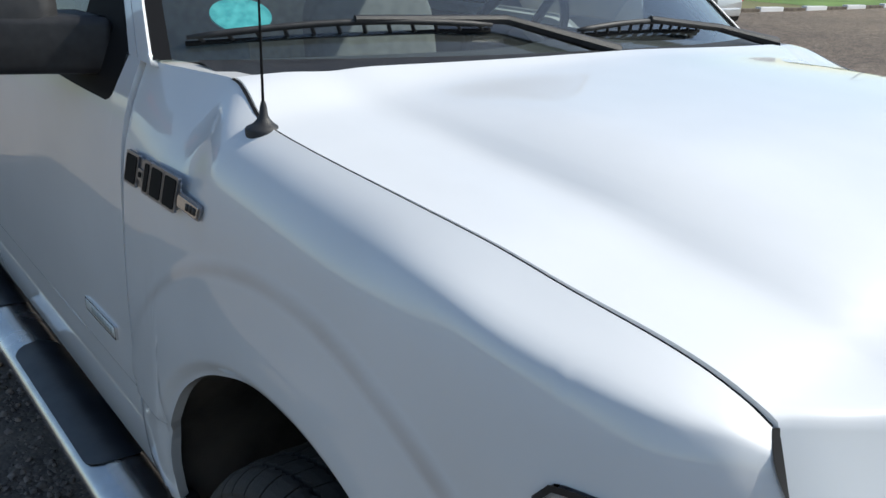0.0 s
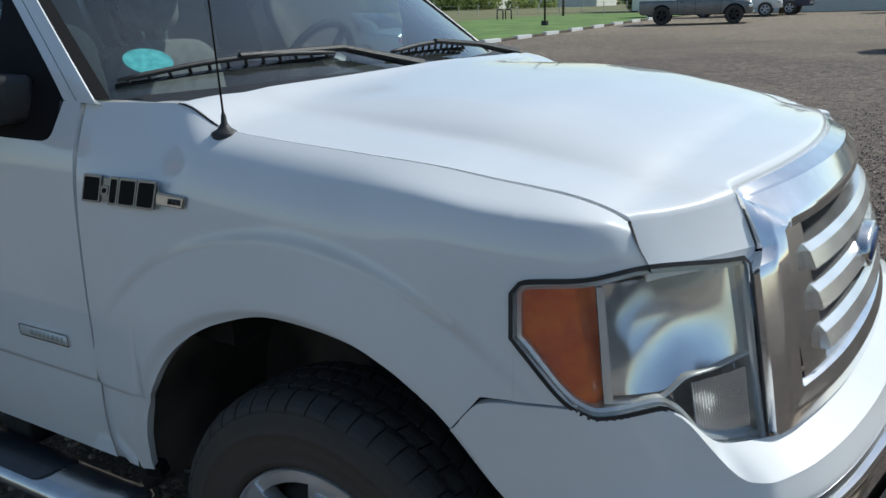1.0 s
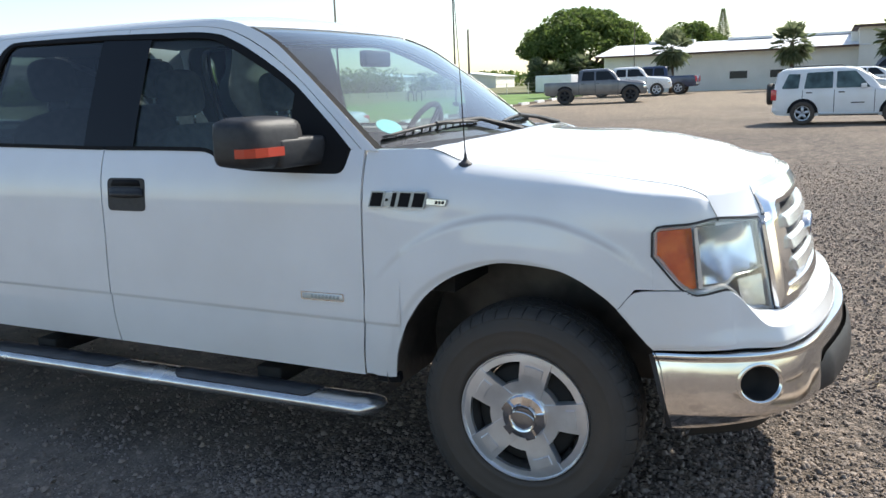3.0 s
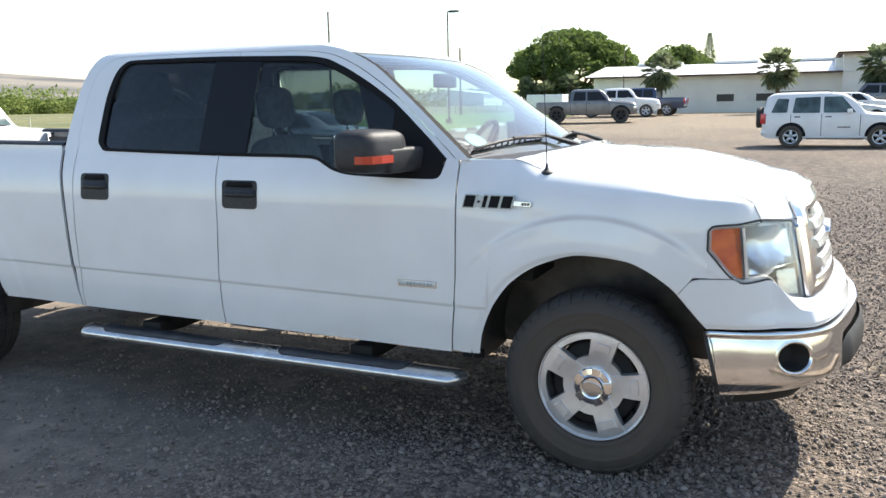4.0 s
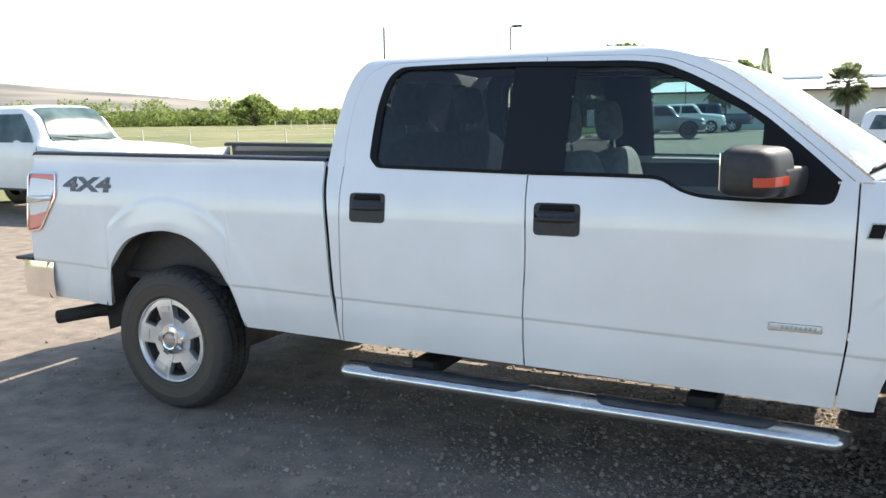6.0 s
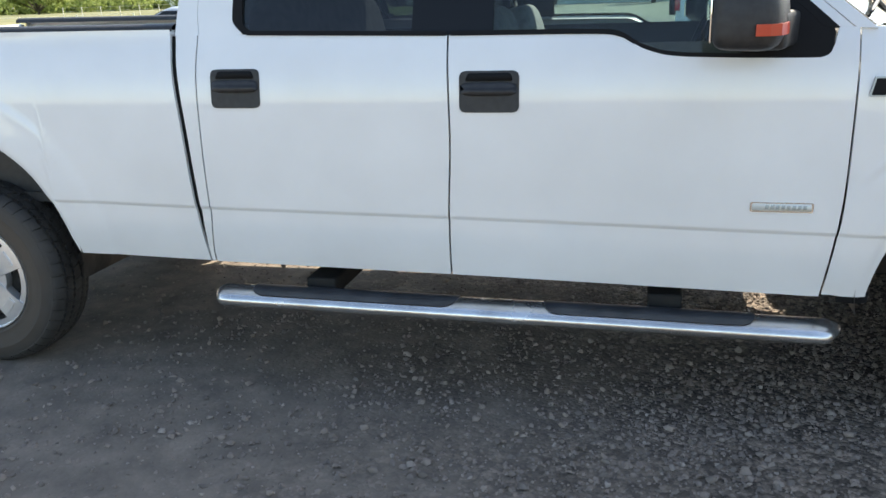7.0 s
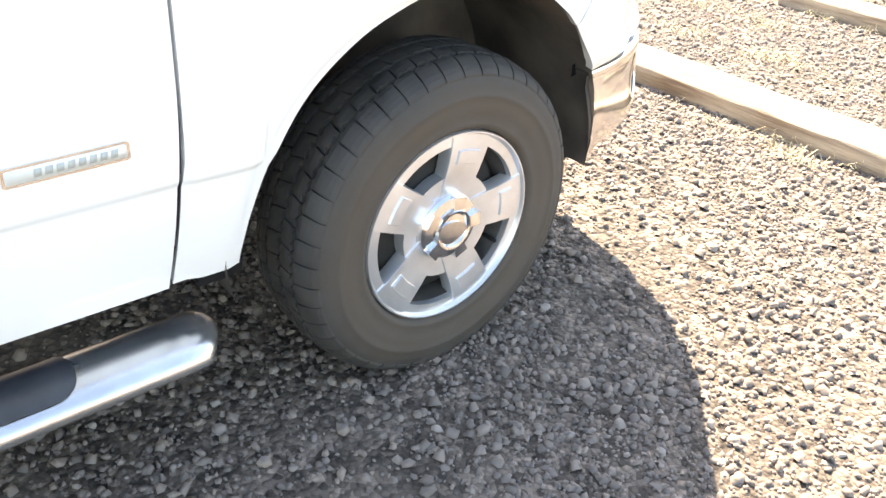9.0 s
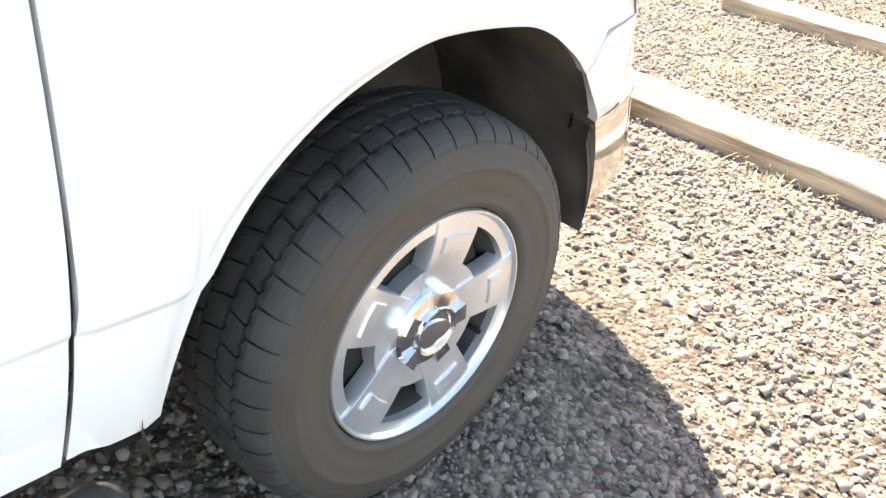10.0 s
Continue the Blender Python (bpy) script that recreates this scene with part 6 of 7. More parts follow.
# wheel-stop timbers
def timber(x, y0, y1, w=0.20, h=0.115, seed=1):
    bm = bmesh.new()
    n = 30
    def f(s, t):
        y = mix(y0, y1, s)
        o = rounded([(-w / 2, -0.02), (w / 2, -0.02), (w / 2, h), (-w / 2, h)], 0.014, 3)
        k = t * len(o)
        a, b = o[int(k) % len(o)]
        j = 0.006 * noise.noise((y * 3.0, a * 20 + seed, b * 20))
        return Vector((x + a + j, y, b + j))
    grid_into(bm, f, n, 16, flip=True)
    bmesh.ops.remove_doubles(bm, verts=bm.verts[:], dist=0.0003)
    bmesh.ops.holes_fill(bm, edges=[e for e in bm.edges if e.is_boundary])
    bmesh.ops.recalc_face_normals(bm, faces=bm.faces[:])
    return tagged(link_mesh("parking_timber", bm, WOODEN), "weathered pale timber wheel stop lying on gravel", "timber", "wheel stops in front of the truck")

timber(2.185, -2.6, 0.9, 0.28, 0.085)
timber(4.09, -2.4, 0.44, 0.28, 0.085, seed=5)


# ---------------------------------------------------------------- other vehicles
def vehicle(name, label, at, turn, stations, paint, wheels, r, panes, screens=(), category="car", group="", seams=(), handles=(), bumpers=None, pane=None, rims=None):
    """stations: (x, low z, belt z, top z, belt half width, top half width)."""
    v = thing(name, label, category, group, at=at, turn=turn)
    bumpers = bumpers or SATIN
    xs = [s[0] for s in stations]
    low, belt, top, wb, wt = [curve(xs, [s[i] for s in stations]) for i in (1, 2, 3, 4, 5)]
    def half(x, z):
        b, t = belt(x), max(top(x), belt(x) + 0.02)
        if z <= b:
            k = (z - low(x)) / max(0.05, b - low(x))
            return wb(x) * (1 - 0.05 * (1 - min(1, k * 2.2)) ** 2 - 0.02 * step(0.75, 1, k))
        return mix(wb(x) * 0.98, wt(x), (z - b) / (t - b))
    bm = bmesh.new()
    n, ring = 130, 22
    def place(s, t):
        x = mix(xs[0], xs[-1], s)
        e = 2 * t - 1
        a = abs(e)
        if a > 0.55:
            q = (1 - a) / 0.45
            z = mix(low(x), belt(x), q)
            y = half(x, z)
        elif a > 0.30:
            q = (0.55 - a) / 0.25
            z = mix(belt(x), max(top(x), belt(x) + 0.02), q * 0.94)
            y = half(x, z)
        else:
            q = a / 0.30
            z = max(top(x), belt(x) + 0.02) - 0.06 * (max(top(x), belt(x) + 0.02) - belt(x)) * q ** 4
            y = half(x, z) * q
        return Vector((x, y if e > 0 else -y, z))
    rows = grid_into(bm, place, n, ring * 2, flip=False)
    for row, fl in ((rows[0], False), (rows[-1], True)):
        bm.faces.new(row if fl else row[::-1])
    bmesh.ops.recalc_face_normals(bm, faces=bm.faces[:])
    body = part("body", bm, paint, v)
    for outline in panes:
        for side in (-1, 1):
            bm = bmesh.new()
            o = rounded(outline, 0.03, 2)
            prism_into(bm, o, lambda a, b: Vector((a, side * (half(a, b) - 0.01), b)), lambda a, b: Vector((a, side * (half(a, b) + 0.016), b)))
            part("side_window", bm, pane or DARKGLASS, v, smooth=False)
    for x0, x1 in screens:
        bm = bmesh.new()
        def pane_at(s, t):
            x = mix(x0, x1, s)
            z = max(top(x), belt(x) + 0.02)
            e = 1.8 * t - 0.9
            y = half(x, z) * e
            return Vector((x + (0.02 if x0 > 1 else -0.02), y, z - 0.06 * (z - belt(x)) * abs(e) ** 4 + 0.012))
        grid_into(bm, pane_at, 30, 16, flip=(x0 < x1))
        bmesh.ops.recalc_face_normals(bm, faces=bm.faces[:])
        part("window_pane", bm, pane or DARKGLASS, v)
    for x in wheels:
        for side in (-1, 1):
            y = side * (wb(x) - 0.10)
            # flat black disc on the body, painted shade of an open wheel arch
            bm = bmesh.new()
            lathe_into(bm, [(r + 0.085, -0.09), (r + 0.075, -0.114), (0.02, -0.112)], 28, pose(x, y + (0 if side < 0 else 0), r + 0.01, 0, 0, 0 if side < 0 else 180))
            bmesh.ops.delete(bm, geom=[q for q in bm.verts if q.co.z < low(x)], context="VERTS")
            part("arch_shade", bm, SEAL, v)
            w = new("wheel")
            w.parent = v
            w.matrix_local = pose(x, y, r, 0, 0, 0 if side < 0 else 180)
            bm = bmesh.new()
            lathe_into(bm, [(r * 0.62, -0.10), (r * 0.68, -0.135), (r * 0.93, -0.14), (r, -0.11), (r, 0.1), (r * 0.6, 0.1)], 28)
            part("tyre", bm, RUBBER, w)
            # black dish behind the spokes, coloured as the shade in the openings
            bm = bmesh.new()
            lathe_into(bm, [(r * 0.56, -0.10), (r * 0.30, -0.075), (0.02, -0.07)], 28)
            part("rim_back", bm, SEAL, w)
            bm = bmesh.new()
            lathe_into(bm, [(r * 0.63, -0.128), (r * 0.58, -0.125), (r * 0.54, -0.10)], 28)
            for i in range(5):
                a = i * 2 * math.pi / 5 + 0.3
                prism_into(bm, [(r * 0.12 * math.cos(a + 1.2), r * 0.12 * math.sin(a + 1.2)), (r * 0.12 * math.cos(a - 1.2), r * 0.12 * math.sin(a - 1.2)), (r * 0.57 * math.cos(a - 0.2), r * 0.57 * math.sin(a - 0.2)), (r * 0.57 * math.cos(a + 0.2), r * 0.57 * math.sin(a + 0.2))], lambda a_, b_: (a_, -0.126, b_), lambda a_, b_: (a_, -0.08, b_))
            part("rim", bm, rims or ALLOY, w)
    for x in seams:
        for side in (-1, 1):
            bm = bmesh.new()
            z0, z1 = low(x) + 0.10, belt(x) - 0.01
            def strip(s, t):
                z = mix(z0, z1, s)
                return Vector((x + (t - 0.5) * 0.016, side * (half(x, z) + 0.003), z))
            grid_into(bm, strip, 10, 1, flip=(side > 0))
            part("door_seam", bm, SEAL, v)
    for side in (-1, 1):
        if seams:
            bm = bmesh.new()
            def sill_(s, t):
                x = mix(wheels[0] + r + 0.1, wheels[1] - r - 0.1, s)
                return Vector((x, side * (half(x, low(x) + 0.02) + 0.004), low(x) + 0.10 * t))
            grid_into(bm, sill_, 8, 1, flip=(side > 0))
            part("sill", bm, BLACK, v)
        for x in handles:
            part("door_handle", box((x, side * half(x, belt(x) - 0.10) - 0.02, belt(x) - 0.13), (x + 0.17, side * half(x, belt(x) - 0.10) + 0.025, belt(x) - 0.095), 0.008), BLACK, v)
        xf, xr = xs[-1] - 0.12, xs[0] + 0.03
        part("headlight", box((xf - 0.10, side * half(xf - 0.05, 0.75) - 0.20 if side > 0 else side * half(xf - 0.05, 0.75) - 0.01, belt(xf) - 0.20), (xf + 0.06, side * half(xf - 0.05, 0.75) + 0.01 if side > 0 else side * half(xf - 0.05, 0.75) + 0.20, belt(xf) - 0.03), 0.02), REFLECT, v)
    bm = bmesh.new()
    box_into(bm, (xs[0] - 0.03, -wb(xs[0]) * 0.9, low(xs[0]) - 0.02), (xs[0] + 0.10, wb(xs[0]) * 0.9, low(xs[0]) + 0.16), None, 0.03)
    part("rear_bumper", bm, bumpers, v)
    bm = bmesh.new()
    box_into(bm, (xs[-1] - 0.16, -wb(xs[-1]) * 0.98, low(xs[-1]) - 0.06), (xs[-1] + 0.05, wb(xs[-1]) * 0.98, low(xs[-1]) + 0.12), None, 0.04)
    part("front_bumper", bm, bumpers, v)
    return v, half


DARKGLASS = material("dark_vehicle_glass", (0.018, 0.021, 0.024), 0.06, Specular_IOR_Level=0.3)
OFFWHITE = noisy(material("older_white_paint", (0.78, 0.78, 0.77), 0.3, Coat_Weight=0.4), (0.74, 0.74, 0.73), (0.8, 0.8, 0.8), 2.0)
GREY = noisy(material("grey_metallic_paint", (0.16, 0.165, 0.175), 0.35, 0.5, Coat_Weight=0.6), (0.14, 0.145, 0.155), (0.19, 0.195, 0.205), 2.0)
SILVER = noisy(material("silver_paint", (0.5, 0.51, 0.52), 0.3, 0.4, Coat_Weight=0.6), (0.46, 0.47, 0.48), (0.55, 0.56, 0.57), 2.0)
BLUE = noisy(material("dark_blue_paint", (0.02, 0.035, 0.08), 0.3, Coat_Weight=0.6), (0.018, 0.03, 0.07), (0.025, 0.045, 0.1), 2.0)

PALEGLASS = noisy(material("green_tinted_glass", (0.06, 0.10, 0.10), 0.06), (0.035, 0.055, 0.055), (0.10, 0.15, 0.15), 2.6)
SUV = [(-0.85, 0.40, 0.82, 0.95, 0.80, 0.70), (-0.80, 0.34, 0.98, 1.20, 0.85, 0.72), (-0.72, 0.30, 1.02, 1.55, 0.87, 0.68), (-0.45, 0.28, 1.03, 1.68, 0.88, 0.66), (0.9, 0.26, 1.03, 1.70, 0.88, 0.66), (1.40, 0.26, 1.03, 1.655, 0.88, 0.65), (1.78, 0.26, 1.02, 1.42, 0.88, 0.67), (2.14, 0.26, 1.0, 1.07, 0.88, 0.74), (2.7, 0.28, 0.95, 1.03, 0.87, 0.72), (3.05, 0.32, 0.88, 0.96, 0.84, 0.68), (3.22, 0.40, 0.66, 0.72, 0.78, 0.6)]
suv, suv_half = vehicle("compact_suv", "white four-door compact suv with a tail-mounted spare wheel", (0.24, 24.9, ground_z(24.9)), -1, SUV, OFFWHITE, (0.0, 2.48), 0.345,
    [[(-0.60, 1.08), (-0.13, 1.08), (-0.09, 1.50), (-0.42, 1.51)], [(0.02, 1.07), (0.80, 1.07), (0.80, 1.55), (0.09, 1.53)], [(0.90, 1.07), (1.80, 1.07), (1.40, 1.55), (0.90, 1.55)]],
    [(2.04, 1.52), (-0.80, -0.69)], "car", seams=(-0.02, 0.85, 1.92), bumpers=OFFWHITE, pane=PALEGLASS)
bm = bmesh.new()
lathe_into(bm, [(0.02, -0.10), (0.30, -0.10), (0.33, -0.07), (0.33, 0.07), (0.30, 0.10), (0.02, 0.10)], 28, pose(-0.97, 0.0, 0.92, 0, 0, 90))
part("spare_wheel", bm, RUBBER, suv, "black covered spare wheel")
for side in (-1, 1):
    part("tail_lamp", box((-0.90, side * 0.80 - 0.075, 0.74), (-0.74, side * 0.80 + 0.075, 1.06), 0.02), RED, suv)
for side in (-1, 1):
    part("roof_rail", tube([(-0.45, side * 0.60, 1.685), (-0.35, side * 0.60, 1.725), (1.0, side * 0.60, 1.725), (1.12, side * 0.60, 1.685)], 0.014, 6), BLACK, suv)
    part("bumper_trim", box((-0.86, side * 0.80 - 0.06, 0.40), (-0.42, side * 0.80 + 0.075, 0.52), 0.03), OFFWHITE, suv)
    part("door_trim", box((1.30, min(side * 0.86, side * 0.895), 0.62), (1.66, max(side * 0.86, side * 0.895), 0.65), 0.006), BLACK, suv)
    for x in (-0.02 + 0.10, 0.86 + 0.10):
        part("door_handle", box((x, side * 0.868 - 0.02, 0.93), (x + 0.17, side * 0.868 + 0.02, 0.965), 0.008), BLACK, suv)
    part("side_step", box((0.45, min(side * 0.80, side * 0.90), 0.29), (2.05, max(side * 0.80, side * 0.90), 0.35), 0.02), SILVER, suv)
    part("door_mirror", box((1.55, min(side * 0.90, side * 1.06), 1.04), (1.70, max(side * 0.90, side * 1.06), 1.18), 0.03), OFFWHITE, suv)

PICK = [(-1.15, 0.62, 1.18, 1.20, 0.94, 0.9), (-1.0, 0.5, 1.20, 1.22, 0.97, 0.92), (0.70, 0.48, 1.20, 1.22, 0.98, 0.92), (0.80, 0.48, 1.22, 1.80, 0.98, 0.70), (1.0, 0.48, 1.22, 1.90, 0.98, 0.70), (2.3, 0.46, 1.22, 1.92, 0.98, 0.70), (2.65, 0.46, 1.21, 1.76, 0.98, 0.70), (3.05, 0.46, 1.20, 1.28, 0.97, 0.78), (3.7, 0.46, 1.10, 1.24, 0.96, 0.76), (4.35, 0.48, 1.0, 1.14, 0.93, 0.72), (4.50, 0.55, 0.8, 0.85, 0.86, 0.66)]
LONGPICK = [(x * 1.0 if x < 3.1 else 3.05 + (x - 3.05) * 1.45, a, b, c, d, e) for x, a, b, c, d, e in PICK]
PPANES = [[(0.92, 1.28), (1.62, 1.28), (1.62, 1.76), (1.02, 1.76)], [(1.72, 1.28), (2.82, 1.28), (2.40, 1.76), (1.72, 1.76)]]
PSCREENS = [(3.0, 2.48), (0.73, 0.80)]
grey, _ = vehicle("pickup", "dark grey crew-cab pickup with lifted black wheels", (-12.75, 43.6, ground_z(43.6)), 13, PICK, GREY, (0.0, 3.58), 0.46, PPANES, PSCREENS, "pickup truck", "parked row", seams=(0.78, 1.67, 2.92), handles=(1.74, 0.90), rims=BLACK)
white2, _ = vehicle("pickup", "silver white pickup parked behind the grey one", (-12.95, 53.0, ground_z(53.0)), 8, PICK, OFFWHITE, (0.0, 3.58), 0.42, PPANES, PSCREENS, "pickup truck", "parked row", seams=(0.78, 1.67, 2.92), handles=(1.74, 0.90))
blue, _ = vehicle("pickup", "dark blue pickup with its bed toward the building", (-8.3, 56.0, ground_z(56.0)), 180, PICK, BLUE, (0.0, 3.58), 0.42, PPANES, PSCREENS, "pickup truck", "parked row", seams=(0.78, 1.67, 2.92), handles=(1.74, 0.90))
for side in (-1, 1):
    part("tail_lamp", box((-1.19, side * 0.86 - 0.09, 0.82), (-1.02, side * 0.86 + 0.09, 1.18), 0.02), RED, blue)
OLDGLASS = noisy(material("grey_green_glass", (0.05, 0.085, 0.085), 0.12, Specular_IOR_Level=0.2), (0.045, 0.075, 0.078), (0.11, 0.16, 0.16), 2.2)
old, _ = vehicle("pickup", "older white pickup parked by the dry grass", (-15.9, 6.3, 0.0), 0, LONGPICK, OFFWHITE, (0.0, 3.58), 0.40, PPANES, PSCREENS, "pickup truck", seams=(0.78, 1.67, 2.92), handles=(1.74, 0.90), pane=OLDGLASS)
part("wiper", tube([(3.04, 0.55, 1.300), (2.99, 0.1, 1.345), (2.96, -0.35, 1.365)], 0.014, 6), BLACK, old)
part("wiper", tube([(3.04, -0.20, 1.300), (2.99, -0.45, 1.345), (2.96, -0.70, 1.345)], 0.014, 6), BLACK, old)

# ---------------------------------------------------------------- low building
house = thing("low_building", "long low pale building with a white metal roof", "building", at=(0, 0, 0.38))
def slab(lo, hi, mat, name, label=""):
    return part(name, box(lo, hi, 0.0), mat, house, label, smooth=False)
slab((-15.5, 64.0, 0), (2.7, 64.25, 2.93), WALLPAINT, "wall")
slab((-15.5, 64.25, 0), (-15.25, 78, 2.93), WALLPAINT, "side_wall")
slab((2.7, 63.4, 0), (40, 63.65, 4.15), WALLPAINT, "wall")
slab((2.7, 63.65, 0), (2.95, 78, 4.15), WALLPAINT, "side_wall")
bm = bmesh.new()
prism_into(bm, [(63.3, 2.90), (71.0, 3.92), (78.7, 2.90), (78.7, 2.98), (71.0, 4.02), (63.3, 2.98)], lambda a, b: (-16.1, a, b), lambda a, b: (3.4, a, b))
part("roof", bm, ROOFING, house, smooth=False)
slab((2.3, 62.8, 4.15), (41, 79, 4.30), TRIMBROWN, "roof_edge")
slab((-16.1, 63.24, 2.84), (2.7, 63.30, 2.98), TRIMBROWN, "fascia")
for x0, x1 in ((-13.2, -9.5), (-6.8, -3.4), (-3.9 + 1.5, 4.2)):
    slab((x0, 70.5, 4.02), (x1, 71.6, 4.22), ROOFING, "ridge_vent")
for x in (-5.95, -3.1, 8.0):
    w = slab((x, 63.96, 0.92), (x + 1.25, 64.0, 1.46), PANE, "window")
    part("frame", box((x - 0.05, 63.93, 0.86), (x + 1.3, 63.97, 0.92), 0), WALLPAINT, w, smooth=False)
bm = bmesh.new()
for x in np.arange(-15.3, 2.6, 1.2):
    box_into(bm, (x, 63.975, 0), (x + 0.03, 64.0, 2.9))
part("wall_rib", bm, WALLPAINT, house, smooth=False)
part("roof_duct", box((2.2, 65.2, 2.9), (3.3, 67.0, 3.95), 0.08), WALLPAINT, house)
part("apron", box((-14, 62.2, 0), (2.5, 64, 0.06), 0), ROOFING, house, smooth=False)


# ---------------------------------------------------------------- plants
def leaf_cloud(n, place, size, seed, flat=0.5):
    """Many small leaf clumps, as loose bent quads."""
    rnd = np.random.RandomState(seed)
    verts, faces = [], []
    for i in range(n):
        c = place(rnd)
        if c is None:
            continue
        a = rnd.normal(size=3)
        a /= np.linalg.norm(a)
        b = np.cross(a, rnd.normal(size=3))
        b /= np.linalg.norm(b)
        s = size * (0.6 + 0.8 * rnd.rand())
        k = len(verts)
        nrm = np.cross(a, b)
        for u, w, h in ((-1, 0, 0), (0, 0.55, 0.15), (1, 0, -0.1), (0, -0.55, 0.15)):
            verts.append(tuple(np.array(c) + s * (a * u + b * w + nrm * h * 0.6)))
        faces += [(k, k + 1, k + 2), (k, k + 2, k + 3)]
    return verts, faces


def tree(name, label, at, rx, rz, z_low, z_top, clumps, n, leaf, seed, mat):
    t = thing(name, label, "tree", at=at)
    rnd = np.random.RandomState(seed)
    bm = bmesh.new()
    tube_into(bm, [(0, 0, -0.1), (0.1, 0, z_low * 0.5), (0.05, 0.1, z_low)], [rx * 0.06, rx * 0.05, rx * 0.045], 10)
    balls = []
    for i in range(clumps):
        a, q = rnd.rand() * 2 * math.pi, math.sqrt(rnd.rand())
        h = z_low + (z_top - z_low) * (0.28 + 0.55 * (1 - q * q) + 0.12 * rnd.rand())
        c = (rx * 0.85 * q * math.cos(a), rx * 0.85 * q * math.sin(a), h)
        balls.append((c, rz * (0.6 + 0.6 * rnd.rand())))
        if i < 16:
            tube_into(bm, [(0.05, 0.1, z_low * 0.9), (c[0] * 0.45, c[1] * 0.45, z_low + (h - z_low) * 0.4), c], [rx * 0.03, rx * 0.018, rx * 0.006], 6)
    part("trunk", bm, BARK, t)
    def place(r):
        c, q = balls[r.randint(len(balls))]
        d = r.normal(size=3)
        d /= np.linalg.norm(d)
        k = 0.75 + 0.3 * r.rand()
        return (c[0] + d[0] * q * k, c[1] + d[1] * q * k, c[2] + d[2] * q * 0.62 * k)
    part("crown", leaf_cloud(n, place, leaf, seed + 1), mat, t, smooth=False)
    return t


tree("broad_tree", "broad dark green rain tree behind the building", (-23.9, 90, 0.4), 7.9, 1.55, 1.5, 8.9, 120, 44000, 0.19, 4, LEAF)
tree("broad_tree", "low round green tree behind the roof", (-13.6, 97, 0.5), 4.2, 1.2, 2.5, 6.9, 40, 7000, 0.22, 9, LEAF)
tree("bush_tree", "round bushy green tree beyond the field", (-125, 151, 0), 5.6, 1.6, 1.2, 7.4, 34, 5200, 0.36, 12, BUSHLEAF)


def fan_palm(at, height, r, seed, label="short fan palm with green and dry fronds", group="palms before the building"):
    """A trunk, fans of narrow blades on bare stalks, and a hanging skirt of old fronds."""
    p = thing("fan_palm", label, "palm", group, at=at)
    rnd = random.Random(seed)
    part("trunk", tube([(0, 0, 0), (0.04, 0, height * 0.5), (0, 0, height)], [0.17, 0.14, 0.12], 10), BARK, p)
    def fronds(count, lo, hi, blades, reach, droop):
        verts, faces = [], []
        for i in range(count):
            a, e = i * 2.4 + rnd.random() * 0.5, math.radians(rnd.uniform(lo, hi))
            d = Vector((math.cos(a) * math.cos(e), math.sin(a) * math.cos(e), math.sin(e)))
            side = d.cross(Vector((0, 0, 1))).normalized()
            up = side.cross(d)
            start = Vector((0, 0, height)) + d * 0.10
            c = start + d * r * rnd.uniform(0.38, 0.55) - Vector((0, 0, droop * 0.08 * r))
            k = len(verts)
            verts += [tuple(start + side * 0.02), tuple(start - side * 0.02), tuple(c - side * 0.014), tuple(c + side * 0.014)]
            faces.append((k, k + 1, k + 2, k + 3))
            for j in range(blades):
                q = (j / (blades - 1) * 2 - 1) * 1.9
                ln = r * reach * (1 - 0.22 * abs(q) / 1.9) * rnd.uniform(0.86, 1.08)
                ray_ = d * math.cos(q) + side * math.sin(q) + up * 0.18 * math.cos(q)
                mid_, tip = c + ray_ * ln * 0.62, c + ray_ * ln - Vector((0, 0, droop * 0.22 * r * rnd.uniform(0.5, 1.2)))
                w = (side * math.cos(q) - d * math.sin(q)) * 0.040 * r
                k = len(verts)
                verts += [tuple(c), tuple(mid_ + w + up * 0.012), tuple(tip), tuple(mid_ - w)]
                faces += [(k, k + 1, k + 2), (k, k + 2, k + 3)]
        return verts, faces
    part("crown", fronds(30, -30, 80, 15, 0.56, 0.5), PALMLEAF, p, smooth=False)
    part("skirt", fronds(30, -82, -25, 13, 0.60, 0.8), PALMLEAF, p, "dry hanging fronds", smooth=False)
    return p


for x, s in ((-9.25, 1), (-1.45, 2), (4.7, 3)):
    fan_palm((x, 58, ground_z(58)), 3.25, 1.42, s)
for x, y, h, s in ((-27.0, 82, 2.3, 4), (-24.6, 81, 1.9, 5), (-22.4, 82, 2.5, 6)):
    fan_palm((x, y, 0.45), h, 1.5, s, "low palm with grey green fronds under the broad tree", "palms under the tree")

pine = thing("norfolk_pine", "slim sparse pine standing far behind the roof", "tree", at=(-11.6, 110, 0.7))
bm = bmesh.new()
tube_into(bm, [(0, 0, 0), (0, 0, 9.2)], [0.16, 0.02], 8)
rnd = random.Random(8)
for i in range(26):
    z = 3.0 + i * 0.235
    ln = (9.3 - z) / 6.3 * 1.65 + 0.15
    for j in range(6):
        a = j * math.pi / 3 + rnd.random() * 0.5
        tube_into(bm, [(0, 0, z), (ln * 0.5 * math.cos(a), ln * 0.5 * math.sin(a), z + 0.05), (ln * math.cos(a), ln * math.sin(a), z + 0.22)], [0.04, 0.09, 0.05], 4)
part("crown", bm, LEAF, pine)

